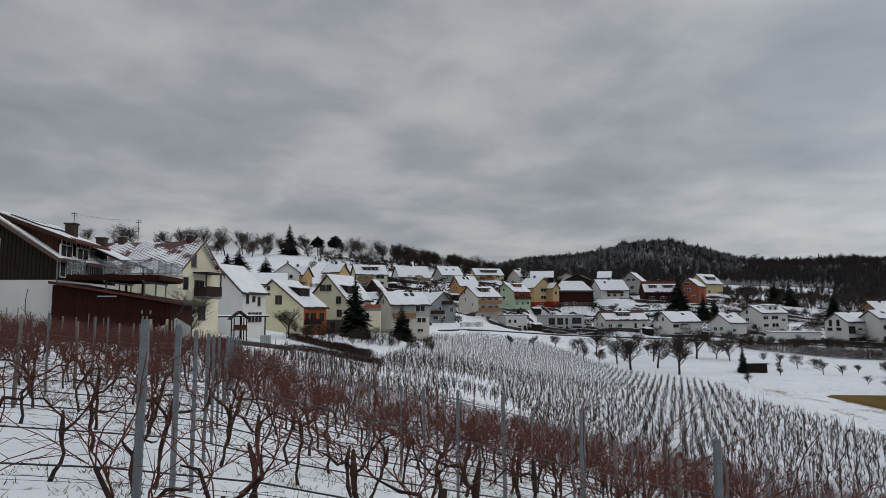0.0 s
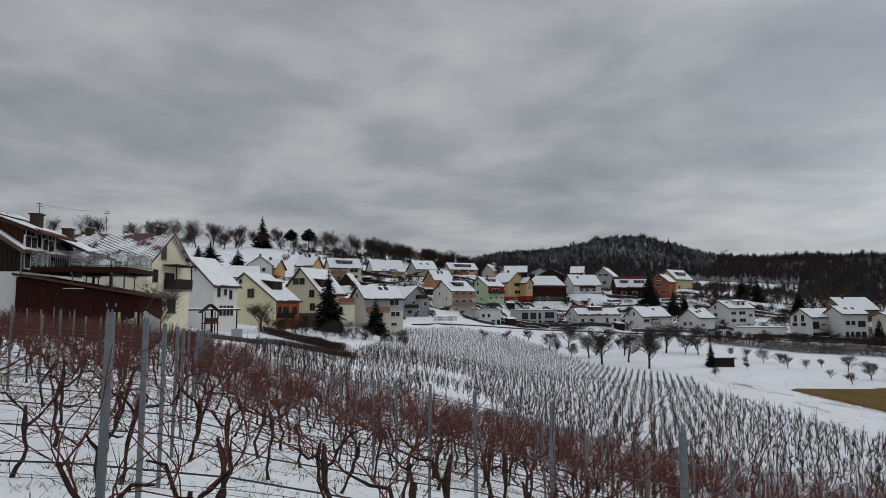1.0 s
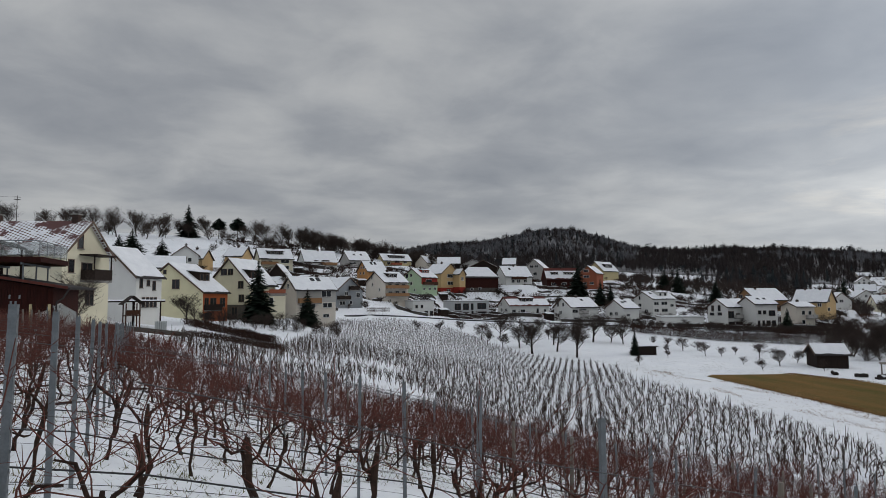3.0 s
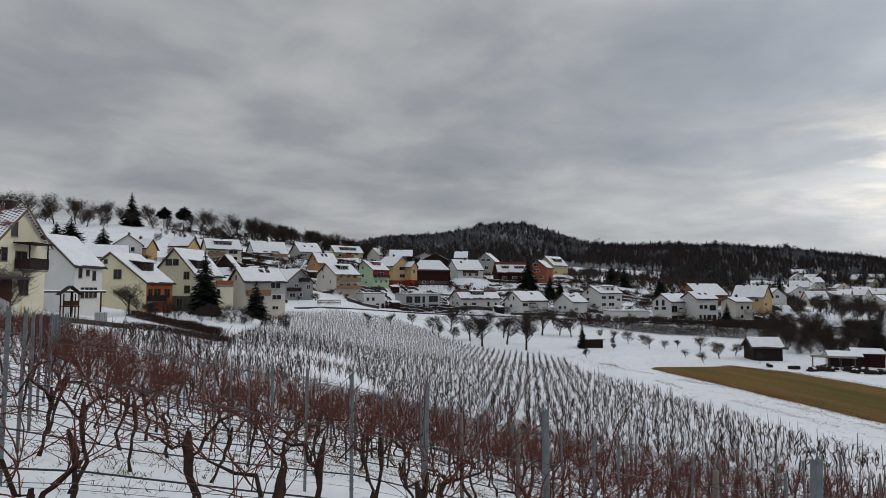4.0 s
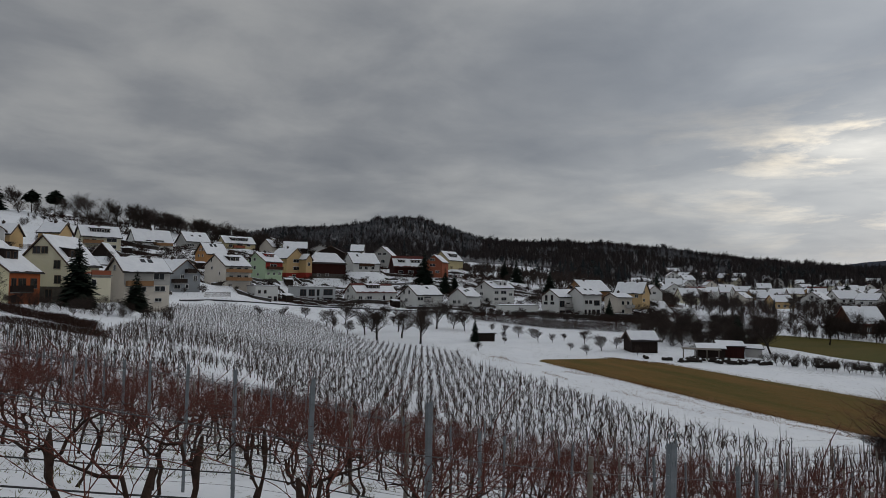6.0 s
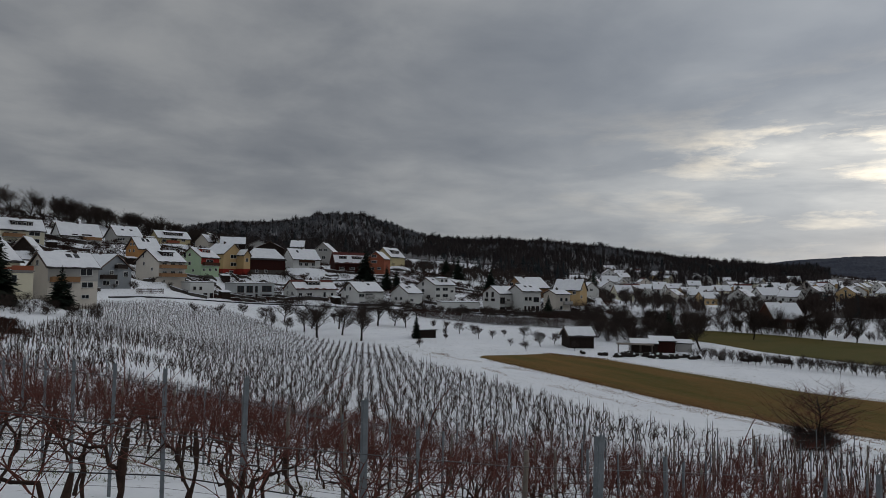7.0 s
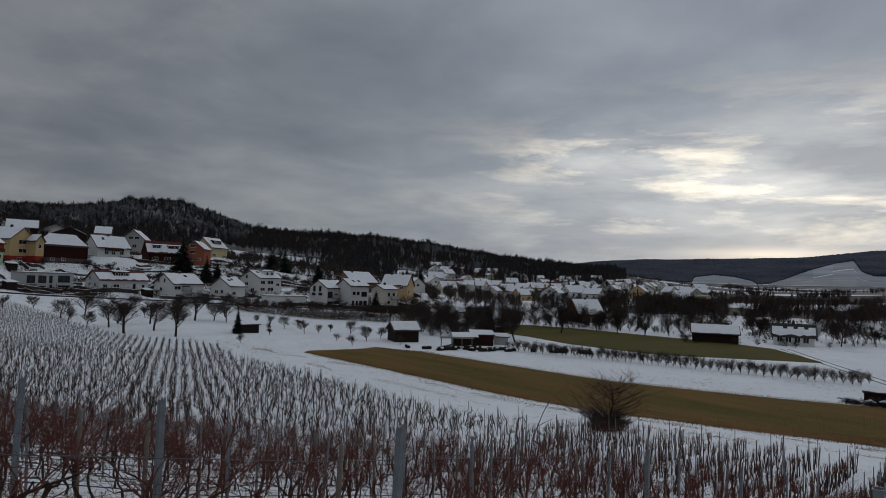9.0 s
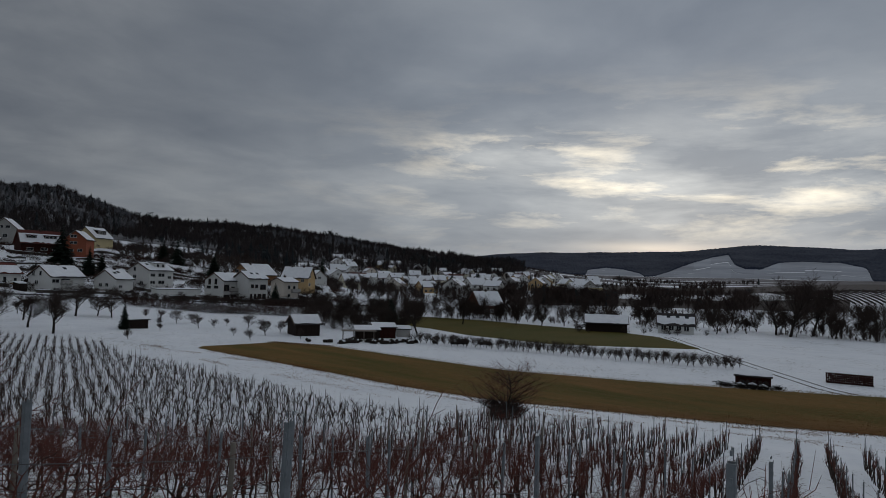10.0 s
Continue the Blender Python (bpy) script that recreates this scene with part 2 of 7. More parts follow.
PROFILE = {  # heights along rays from the standpoint, by compass angle
    -180: (0, 0.2, 0.6, 2, 4.3, 7.7, 12.2, 16.7, 21.2, 26.9, 35.9, 45, 50.6, 50.6, 50.6, 50.6),
    -100: (0, 0.3, 0.7, 1.6, 3.7, 8.8, 15.6, 22.4, 28, 33.7, 40.5, 47.2, 50.6, 50.6, 50.6, 50.6),
    -60: (0, 0.2, 0.4, 0.8, 1.8, 5.4, 12.2, 19, 25.8, 33.7, 39.3, 42.7, 46.1, 46.1, 46.1, 46.1),
    -33: (0, 0.05, 0.05, 0.2, 0.8, 5.2, 11.1, 18.4, 26.3, 34.8, 37.1, 39.3, 40.5, 40.5, 40.5, 40.5),
    -20: (0, -0.1, -0.33, -0.5, -1.1, -0.6, 9.4, 16.7, 28, 34.8, 37.1, 38.2, 38.2, 38.2, 38.2, 38.2),
    -10: (0, -0.25, -1.02, -2.6, -3.2, -3.2, 5.4, 12.2, 26, 35, 37.1, 38.2, 38.2, 38.2, 38.2, 38.2),
    0: (0, -0.4, -1.4, -3.8, -5.4, -5.5, -3.5, 9.2, 19.5, 30, 33.7, 35.9, 38.2, 38.2, 38.2, 38.2),
    4: (0, -0.47, -1.56, -4.2, -6.5, -6.8, -5.1, 4, 15.5, 23.4, 28.3, 36.3, 74, 62.9, 50, 50),
    6: (0, -0.51, -1.64, -4.4, -7, -7.5, -6, 1.34, 13.5, 20.1, 25.5, 42.8, 91, 77.3, 55.8, 55.8),
    9: (0, -0.56, -1.76, -4.7, -7.8, -8.5, -7.2, -2.6, 10.5, 15.2, 21.5, 44.2, 94, 79.9, 64.7, 64.7),
    13: (0, -0.66, -1.98, -5.1, -8.4, -8.9, -7.8, -3.8, 9.7, 13.1, 18.8, 44.2, 94, 79.9, 67.6, 67.6),
    15: (0, -0.71, -2.1, -5.2, -8.6, -9, -7.8, -3.8, 9.8, 12.8, 17.9, 49, 108, 88, 67.6, 67.6),
    17: (0, -0.77, -2.2, -5.4, -8.7, -9.1, -7.9, -3.7, 9.8, 12.4, 16.9, 53, 119, 96, 67.6, 67.6),
    19: (0, -0.82, -2.3, -5.6, -8.9, -9.2, -8, -3.6, 9.9, 12.2, 16.1, 53, 120, 97, 67.6, 67.6),
    21: (0, -0.86, -2.4, -5.7, -9, -9.3, -8.2, -3.8, 9.1, 11.2, 15.1, 51, 114, 92, 66.8, 66.8),
    23: (0, -0.87, -2.5, -5.8, -9, -9.4, -8.4, -4.2, 7.4, 9.6, 14.1, 40.9, 87, 74, 65.2, 65.2),
    26: (0, -0.89, -2.6, -6, -9.1, -9.7, -8.6, -4.8, 4.9, 7.2, 12.7, 35.2, 75, 63.8, 62.8, 62.8),
    29: (0, -0.91, -2.7, -6.1, -9.1, -9.9, -8.9, -5.3, 2.3, 4.9, 11.2, 34.8, 74, 62.9, 60.3, 60.3),
    35: (0, -0.96, -2.8, -6.3, -9.3, -10.3, -9.4, -6.6, -2.6, 0.09, 7.6, 34.3, 73, 62, 56.3, 57.2),
    40: (0, -1, -2.9, -6.4, -9.6, -10.4, -9.9, -8.2, -5.8, -4, 1.45, 29.6, 63, 53.5, 56.3, 61.9),
    46: (0, -1.05, -3, -6.6, -10.1, -10.5, -10.5, -10.2, -9.7, -8.8, -5.9, 22.1, 47, 39.9, 56.3, 67.6),
    52: (0, -1.02, -2.9, -6.5, -10.3, -10.6, -10.6, -10.5, -9.8, -8.2, -4.4, 13.6, 34, 14, 81, 86.1),
    56: (0, -1, -2.9, -6.4, -10.4, -10.7, -10.7, -10.7, -9.9, -7.8, -3.4, 12, 30, 14, 116, 116),
    62: (0, -1, -2.9, -6.4, -10.5, -10.7, -10.7, -10.7, -10.2, -8.4, -4.8, 2.7, 12.2, 15.6, 126, 126),
    68: (0, -1, -2.9, -6.5, -10.7, -10.7, -10.7, -10.7, -10.6, -9.3, -6.9, -2, 5.5, 15.6, 136, 136),
    72: (0, -1, -2.9, -6.5, -10.7, -10.7, -10.7, -10.7, -10.7, -9.3, -6.3, -1.95, 4.3, 15.9, 138, 138),
    75: (0, -1, -2.9, -6.6, -10.7, -10.7, -10.7, -10.7, -10.7, -8.7, -4.4, 0.53, 5.8, 16.4, 166, 166),
    77: (0, -1, -2.9, -6.6, -10.7, -10.7, -10.7, -10.7, -10.7, -8.4, -3.1, 2.2, 6.9, 16.7, 178, 178),
    80: (0, -1, -2.9, -6.6, -10.7, -10.7, -10.7, -10.7, -10.7, -7.9, -1.2, 4.7, 8.5, 17.1, 164, 164),
    83: (0, -1, -2.9, -6.7, -10.7, -10.7, -10.7, -10.7, -10.7, -7.3, 0.72, 7.1, 10, 17.6, 154, 154),
    85: (0, -1, -2.9, -6.7, -10.7, -10.7, -10.7, -10.7, -10.7, -7, 2, 8.8, 11.1, 17.9, 150, 150),
    86: (0, -1, -2.9, -6.7, -10.7, -10.7, -10.7, -10.7, -10.7, -7.1, 1.62, 8.4, 10.9, 18, 164, 164),
    100: (0, -0.95, -2.7, -6.3, -10.6, -10.7, -10.7, -10.7, -10.7, -8.7, -3.7, 2.1, 7.7, 20.1, 162, 162),
    115: (0, -0.9, -2.5, -6, -10.4, -10.7, -10.7, -10.7, -10.7, -10.4, -9.3, -4.7, 4.3, 22.4, 101.5, 124.1),
    180: (0, 0.2, 0.6, 2, 4.3, 7.7, 12.2, 16.7, 21.2, 26.9, 35.9, 45, 50.6, 50.6, 50.6, 50.6),
}


def soften(a, n, axis):
    k = np.exp(-0.5 * (np.arange(-2 * n, 2 * n + 1) / n) ** 2)
    k /= k.sum()
    pad = [(2 * n, 2 * n) if i == axis else (0, 0) for i in (0, 1)]
    return np.apply_along_axis(lambda v: np.convolve(v, k, "valid"), axis, np.pad(a, pad, "edge"))


def radial(r):
    return np.log1p(np.asarray(r, float) / 6.0)


TURNS = np.arange(-180, 181, 1.0)
STEPS = np.linspace(0, radial(RADII[-1]), 240)
GRID = np.array([np.interp(STEPS, radial(RADII), PROFILE[a]) for a in sorted(PROFILE)])
GRID = np.array([np.interp(TURNS, sorted(PROFILE), GRID[:, j]) for j in range(len(STEPS))]).T
GRID = soften(soften(GRID, 3, 1), 2, 0)


TERRACES = []  # levelled building plots, filled as the houses are set


def height(x, y):
    """The ground's height at a place in the plan."""
    a = min(max(math.degrees(math.atan2(x, y)) + 180, 0), 359.999)
    s = min(float(radial(math.hypot(x, y))) / STEPS[1], len(STEPS) - 1.001)
    i, j = int(a), int(s)
    u, v = a - i, s - j
    z = float((GRID[i, j] * (1 - u) + GRID[i + 1, j] * u) * (1 - v) + (GRID[i, j + 1] * (1 - u) + GRID[i + 1, j + 1] * u) * v)
    for px, py, flat, edge, level in TERRACES if 85 < math.hypot(x, y) < 310 else ():
        if abs(x - px) > edge or abs(y - py) > edge:
            continue
        k = (edge - math.hypot(x - px, y - py)) / (edge - flat)
        if k > 0:
            k = min(k, 1.0)
            z += (level - z) * k * k * (3 - 2 * k)
    return z


def ground_material():
    m = material("snowy_ground", (0.80, 0.82, 0.85), 0.8, (0.66, 0.69, 0.74), 0.25, 0.6, 3.0, 0.5, depth=0.06)
    n, l = m.node_tree.nodes, m.node_tree.links
    b = n["Principled BSDF"]
    snow = b.inputs["Base Color"].links[0].from_socket
    where = n.new("ShaderNodeTexCoord").outputs["Object"]
    patch, tuft = n.new("ShaderNodeTexNoise"), n.new("ShaderNodeTexNoise")
    patch.inputs["Scale"].default_value, patch.inputs["Detail"].default_value = 0.08, 3
    tuft.inputs["Scale"].default_value, tuft.inputs["Detail"].default_value, tuft.inputs["Roughness"].default_value = 2.2, 8, 0.75
    l.new(where, patch.inputs["Vector"])
    l.new(where, tuft.inputs["Vector"])
    add = n.new("ShaderNodeMath")
    add.operation = "MULTIPLY_ADD"
    l.new(patch.outputs[0], add.inputs[0])
    add.inputs[1].default_value = 0.25
    l.new(tuft.outputs[0], add.inputs[2])
    bare = n.new("ShaderNodeMapRange")
    bare.inputs[1].default_value, bare.inputs[2].default_value = 0.70, 0.80
    l.new(add.outputs[0], bare.inputs[0])
    mix = n.new("ShaderNodeMix")
    mix.data_type = "RGBA"
    l.new(bare.outputs[0], mix.inputs[0])
    l.new(snow, mix.inputs[6])
    mix.inputs[7].default_value = (0.12, 0.11, 0.07, 1)
    l.new(mix.outputs[2], b.inputs["Base Color"])
    return m


GROUND = ground_material()
def field(name, near, far, mat, label, category, lift=0.06, rows=24):
    """A sheet laid on the ground between two edges in the plan, given as corner points."""
    def walk_edge(edge, n):
        e = np.array(edge, float)
        s = np.concatenate([[0], np.cumsum(np.hypot(*np.diff(e, axis=0).T))])
        q = np.linspace(0, s[-1], n)
        return np.stack([np.interp(q, s, e[:, 0]), np.interp(q, s, e[:, 1])], -1)
    n = 90
    a, b = walk_edge(near, n), walk_edge(far, n)
    k = np.linspace(0, 1, rows)[:, None, None]
    p = a[None] * (1 - k) + b[None] * k
    for i in range(rows):
        for j in range(n):
            if i in (0, rows - 1):
                p[i, j] += 0.5 * np.array(noise.noise_vector((p[i, j, 0] * 0.5, p[i, j, 1] * 0.5, 0))[:2])
    z = np.array([[height(x, y) + (lift if 0 < i < rows - 1 else -0.05) for x, y in r] for i, r in enumerate(p)])
    return tagged(new(name, grid_mesh(name, p[..., 0], p[..., 1], z, mat)), label, category, kind="structure")


MEADOW = material("olive_meadow", (0.072, 0.068, 0.014), 0.95, (0.175, 0.096, 0.032), 0.11, 1.0, 2.6, 1.0, depth=0.2, stretch=(1.6, 0.35, 1))
DRY = material("dry_grass", (0.190, 0.090, 0.034), 0.95, (0.27, 0.18, 0.09), 0.3, 0.8, 2.4, 0.9, depth=0.12, stretch=(1, 0.3, 1))
GREEN_FIELD = material("green_field", (0.060, 0.062, 0.012), 0.95, (0.10, 0.075, 0.020), 0.08, 1.0, 1.6, 0.9, depth=0.1, stretch=(0.4, 1, 1))
SOIL = material("dark_soil", (0.055, 0.042, 0.035), 0.95, (0.12, 0.112, 0.112), 0.3, 0.9, 2.0, 0.8, depth=0.1)
field("meadow", [(51, 87), (50.5, 60), (51.7, 33.7), (60, 16), (67, 4), (75, -14)], [(53, 89), (66.6, 91), (72, 82), (73.8, 48), (82, 28), (90, 12), (104, -14)], MEADOW, "olive-brown meadow free of snow on the valley floor", "field")
field("far_field", [(116.5, 97), (111, 82), (110.5, 62), (127, 42), (129, 40)], [(118, 118), (149.8, 128), (156, 111), (155, 68), (150, 56), (131, 41)], GREEN_FIELD, "dull green field free of snow", "field")
field("tilled_field", [(236, 160), (300, 128), (322, 88), (332, 40)], [(330, 196), (372, 172), (405, 110), (420, 50)], SOIL, "dark tilled field with remains of snow in the valley", "field", 0.15)
field("tilled_field_2", [(420, 215), (480, 160), (520, 90), (530, 20)], [(640, 330), (740, 240), (800, 140), (810, 20)], SOIL, "dark tilled field farther down the valley", "field", 0.3)

# grass blades that stand along the meadow
blades, straw = Shape(), Shape()
STRAW = material("pale_straw", (0.27, 0.21, 0.11), 0.95, (0.14, 0.11, 0.05), 0.4, 0.9, 4, 0.0)
rng = random.Random(2)
for i in range(42000):
    k = rng.random()
    e = [(51, 84), (50.5, 60), (51.7, 33.7), (60, 16), (67, 4), (75, -14)] if i % 2 else [(66.6, 91), (72, 82), (73.8, 48), (82, 28), (90, 12), (104, -14)]
    j = min(int(k * 5), 4)
    f = k * 5 - j
    x, y = e[j][0] + (e[j + 1][0] - e[j][0]) * f + rng.gauss(0, 0.5), e[j][1] + (e[j + 1][1] - e[j][1]) * f + rng.gauss(0, 0.5)
    if i > 9000:
        x += rng.uniform(0, 16) * (1 if i % 2 else -1) * min(1.0, (90 - y) / 25)
    z, q, a = height(x, y) - 0.02, rng.uniform(0.06, 0.2), rng.uniform(0, 6.28)
    c, s_ = math.cos(a), math.sin(a)
    (straw if i % 3 == 0 else blades).add([(x - s_ * 0.035, y + c * 0.035, z), (x + s_ * 0.035, y - c * 0.035, z), (x + c * q * 0.4, y + s_ * q * 0.4, z + q)], [(0, 1, 2)])
for i in range(30000):  # rusty dry grass, thinning out from the lower edge of the meadow
    k = rng.random() ** 0.6 * 5
    e, j = [(51, 84), (50.5, 60), (51.7, 33.7), (60, 16), (67, 4), (75, -14)], min(int(k), 4)
    f = k - j
    off = abs(rng.gauss(0, 1.0)) * (1.0 + 1.1 * k) * (0.6 + 0.8 * abs(noise.noise((k * 3, 0, 0))))
    x, y = e[j][0] + (e[j + 1][0] - e[j][0]) * f + off * 0.9, e[j][1] + (e[j + 1][1] - e[j][1]) * f + off * 0.35
    z, q, a, w = height(x, y) + 0.05, rng.uniform(0.1, 0.35), rng.uniform(0, 6.28), rng.uniform(0.02, 0.06)
    c, s_ = math.cos(a), math.sin(a)
    blades.add([(x - s_ * w, y + c * w, z), (x + s_ * w, y - c * w, z), (x + c * q, y + s_ * q, z + q * 0.3)], [(0, 1, 2)])
tagged(new("meadow_straw", straw.mesh("meadow_straw", STRAW, True)), "pale straw standing in the meadow", "grass", kind="stuff")
tagged(new("meadow_grass", blades.mesh("meadow_grass", DRY, True)), "dry grass blades along the edges of the meadow", "grass", kind="stuff")

# wheel ruts of the field track, and the grass that shows through the trodden snow beside the meadow
TRACK = [(150.8, 55.3), (127.4, 39.6), (113.2, 29.7), (103.6, 22.7), (91.9, 14.2), (86.6, 7.4), (84, -4)]
for i, (p, q) in enumerate(((0.0, 0.45), (1.5, 1.95))):
    field("wheel_rut", [(x + p, y - p * 0.7) for x, y in TRACK], [(x + q, y - q * 0.7) for x, y in TRACK], SOIL, "dark wheel rut of the field track through the snow", "track", 0.03, 4)
rng = random.Random(3)
EDGE = [(47.5, 96), (50.2, 80), (49.8, 60), (51, 33.7), (59.2, 16), (66.2, 4), (74.2, -14)]
flecks = Shape()
for i in range(16000):
    k = rng.random() * 6
    j = min(int(k), 5)
    f = k - j
    off = rng.choice((rng.gauss(1.6, 0.7), rng.gauss(1.6, 0.7), rng.gauss(6.6, 0.6), rng.uniform(0, 9)))
    x, y = EDGE[j][0] + (EDGE[j + 1][0] - EDGE[j][0]) * f - off * 0.9, EDGE[j][1] + (EDGE[j + 1][1] - EDGE[j][1]) * f - off * 0.35
    if noise.noise((x * 0.3, y * 0.15, 2.0)) < 0.02 or x < 43:
        continue
    z, q, a = height(x, y) - 0.01, rng.uniform(0.05, 0.16), rng.uniform(0, 6.28)
    c, s_ = math.cos(a), math.sin(a)
    w = rng.uniform(0.02, 0.05)
    flecks.add([(x - s_ * w, y + c * w, z), (x + s_ * w, y - c * w, z), (x + c * q * 0.8, y + s_ * q * 0.8, z + q * 0.7)], [(0, 1, 2)])
tagged(new("verge_grass", flecks.mesh("verge_grass", DRY, True)), "dull grass showing through the trodden snow beside the meadow", "grass", kind="stuff")

# ---- houses ----
PAINTS = {
    "cream": stucco("cream_render", (0.70, 0.66, 0.51)), "white": stucco("white_render", (0.66, 0.66, 0.64)), "yellow": stucco("pale_yellow_render", (0.74, 0.69, 0.47)),
    "warm": stucco("warm_white_render", (0.64, 0.59, 0.52)), "grey": stucco("grey_render", (0.42, 0.41, 0.39)), "blue": stucco("blue_grey_render", (0.27, 0.29, 0.31)),
    "orange": stucco("orange_render", (0.50, 0.26, 0.11)), "green": stucco("mint_render", (0.42, 0.55, 0.38)), "ochre": stucco("ochre_render", (0.54, 0.38, 0.20)),
    "brick": stucco("brick_orange_render", (0.30, 0.10, 0.06)), "red": stucco("red_render", (0.30, 0.04, 0.03)), "straw": stucco("straw_render", (0.54, 0.46, 0.27)),
    "silver": stucco("light_grey_render", (0.46, 0.48, 0.49)), "terracotta": stucco("terracotta_render", (0.42, 0.12, 0.05)), "umber": stucco("brown_render", (0.30, 0.17, 0.09)),
    "dark_wood": DARK_WOOD, "red_wood": RED_WOOD, "brown_wood": BROWN_WOOD, "stone": STONE,
}


def speckled_tiles():
    """Clay tiles with snow that has slid off in rows and patches."""
    m = bpy.data.materials.new("snow_flecked_tiles")
    m.use_nodes = True
    n, l = m.node_tree.nodes, m.node_tree.links
    b = n["Principled BSDF"]
    where = n.new("ShaderNodeTexCoord").outputs["Object"]
    brick, patch, grain = n.new("ShaderNodeTexBrick"), n.new("ShaderNodeTexNoise"), n.new("ShaderNodeTexNoise")
    brick.inputs["Scale"].default_value = 1.0
    brick.inputs["Brick Width"].default_value, brick.inputs["Row Height"].default_value, brick.inputs["Mortar Size"].default_value = 0.30, 0.34, 0.09
    brick.inputs["Mortar Smooth"].default_value = 0.3
    l.new(where, brick.inputs["Vector"])
    patch.inputs["Scale"].default_value, patch.inputs["Detail"].default_value = 0.45, 3
    grain.inputs["Scale"].default_value, grain.inputs["Detail"].default_value = 4.0, 4
    l.new(where, patch.inputs["Vector"])
    l.new(where, grain.inputs["Vector"])
    s = n.new("ShaderNodeMath")
    s.operation = "MULTIPLY_ADD"
    l.new(brick.outputs["Fac"], s.inputs[0])
    s.inputs[1].default_value = 0.16
    l.new(patch.outputs[0], s.inputs[2])
    s2 = n.new("ShaderNodeMath")
    s2.operation = "MULTIPLY_ADD"
    l.new(grain.outputs[0], s2.inputs[0])
    s2.inputs[1].default_value = 0.22
    l.new(s.outputs[0], s2.inputs[2])
    step = n.new("ShaderNodeMapRange")
    step.inputs[1].default_value, step.inputs[2].default_value = 0.70, 0.745
    l.new(s2.outputs[0], step.inputs[0])
    mix = n.new("ShaderNodeMix")
    mix.data_type = "RGBA"
    l.new(step.outputs[0], mix.inputs[0])
    mix.inputs[6].default_value, mix.inputs[7].default_value = (0.085, 0.026, 0.024, 1), (0.78, 0.80, 0.83, 1)
    l.new(mix.outputs[2], b.inputs["Base Color"])
    b.inputs["Roughness"].default_value = 0.75
    relief = n.new("ShaderNodeBump")
    relief.inputs["Strength"].default_value, relief.inputs["Distance"].default_value = 0.5, 0.04
    l.new(s2.outputs[0], relief.inputs["Height"])
    l.new(relief.outputs[0], b.inputs["Normal"])
    return m


SPECKLED = speckled_tiles()
WINDOW_MESHES = {}


def window(owner, w, h, at, frame_mat=WHITE_FRAME, name="window", ledge=True):
    """A window in the x-z plane that faces -y: frame with a mullion, pane set back, sill."""
    key = (w, h, frame_mat.name)
    if key not in WINDOW_MESHES:
        f = Shape()
        t = 0.07
        f.box(-w / 2 - t, -w / 2, -0.05, 0.06, -t, h + t).box(w / 2, w / 2 + t, -0.05, 0.06, -t, h + t)
        f.box(-w / 2, w / 2, -0.05, 0.06, -t, 0).box(-w / 2, w / 2, -0.05, 0.06, h, h + t)
        if w > 0.9:
            f.box(-0.035, 0.035, -0.04, 0.05, 0, h)
        WINDOW_MESHES[key] = (f.mesh("frame", frame_mat), Shape().box(-w / 2, w / 2, -0.022, -0.012, 0, h).mesh("pane", GLASS),
                              Shape().box(-w / 2 - 0.12, w / 2 + 0.12, -0.16, 0.02, -0.13, -0.074).mesh("sill", CONCRETE))
    fr, pa, si = WINDOW_MESHES[key]
    ob = part(name, fr, None, owner, at=at)
    part("pane", pa, None, ob, "dark reflecting pane")
    if h < 1.9 and ledge:
        part("sill", si, None, ob)
    return ob


def slope_snow(a0, a1, low, high, rng, thick=0.14, jag=0.35):
    """A snow blanket on a slope: low and high are (across, height); the lower edge is uneven."""
    n = max(6, int((a1 - a0) * 1.3))
    s = Shape()
    top, under = [], []
    run = math.hypot(high[0] - low[0], high[1] - low[1])
    for j, k in enumerate((0.0, 0.5, 1.0)):
        for i in range(n + 1):
            a = a0 + (a1 - a0) * i / n
            e = k + (rng.uniform(0.0, jag) / run if j == 0 else 0)
            b, z = low[0] + (high[0] - low[0]) * e, low[1] + (high[1] - low[1]) * e
            edge = 0.35 if j == 0 else 1.0
            top.append((a, b, z + thick * edge * rng.uniform(0.8, 1.15)))
            under.append((a, b, z + 0.012))
    m = n + 1
    faces = []
    for j in range(2):
        for i in range(n):
            faces.append((j * m + i, j * m + i + 1, (j + 1) * m + i + 1, (j + 1) * m + i))
    k = 3 * m
    for i in range(n):
        faces.append((i, k + i, k + i + 1, i + 1))
        faces.append((2 * m + i, 2 * m + i + 1, k + 2 * m + i + 1, k + 2 * m + i))
    for j in range(2):
        faces.append((j * m, (j + 1) * m, k + (j + 1) * m, k + j * m))
        faces.append((j * m + n, k + j * m + n, k + (j + 1) * m + n, (j + 1) * m + n))
    s.add(top + under, faces)
    return s


def turned(s, swap):
    if swap:
        s.v = [(y, x, z) for x, y, z in s.v]
    return s


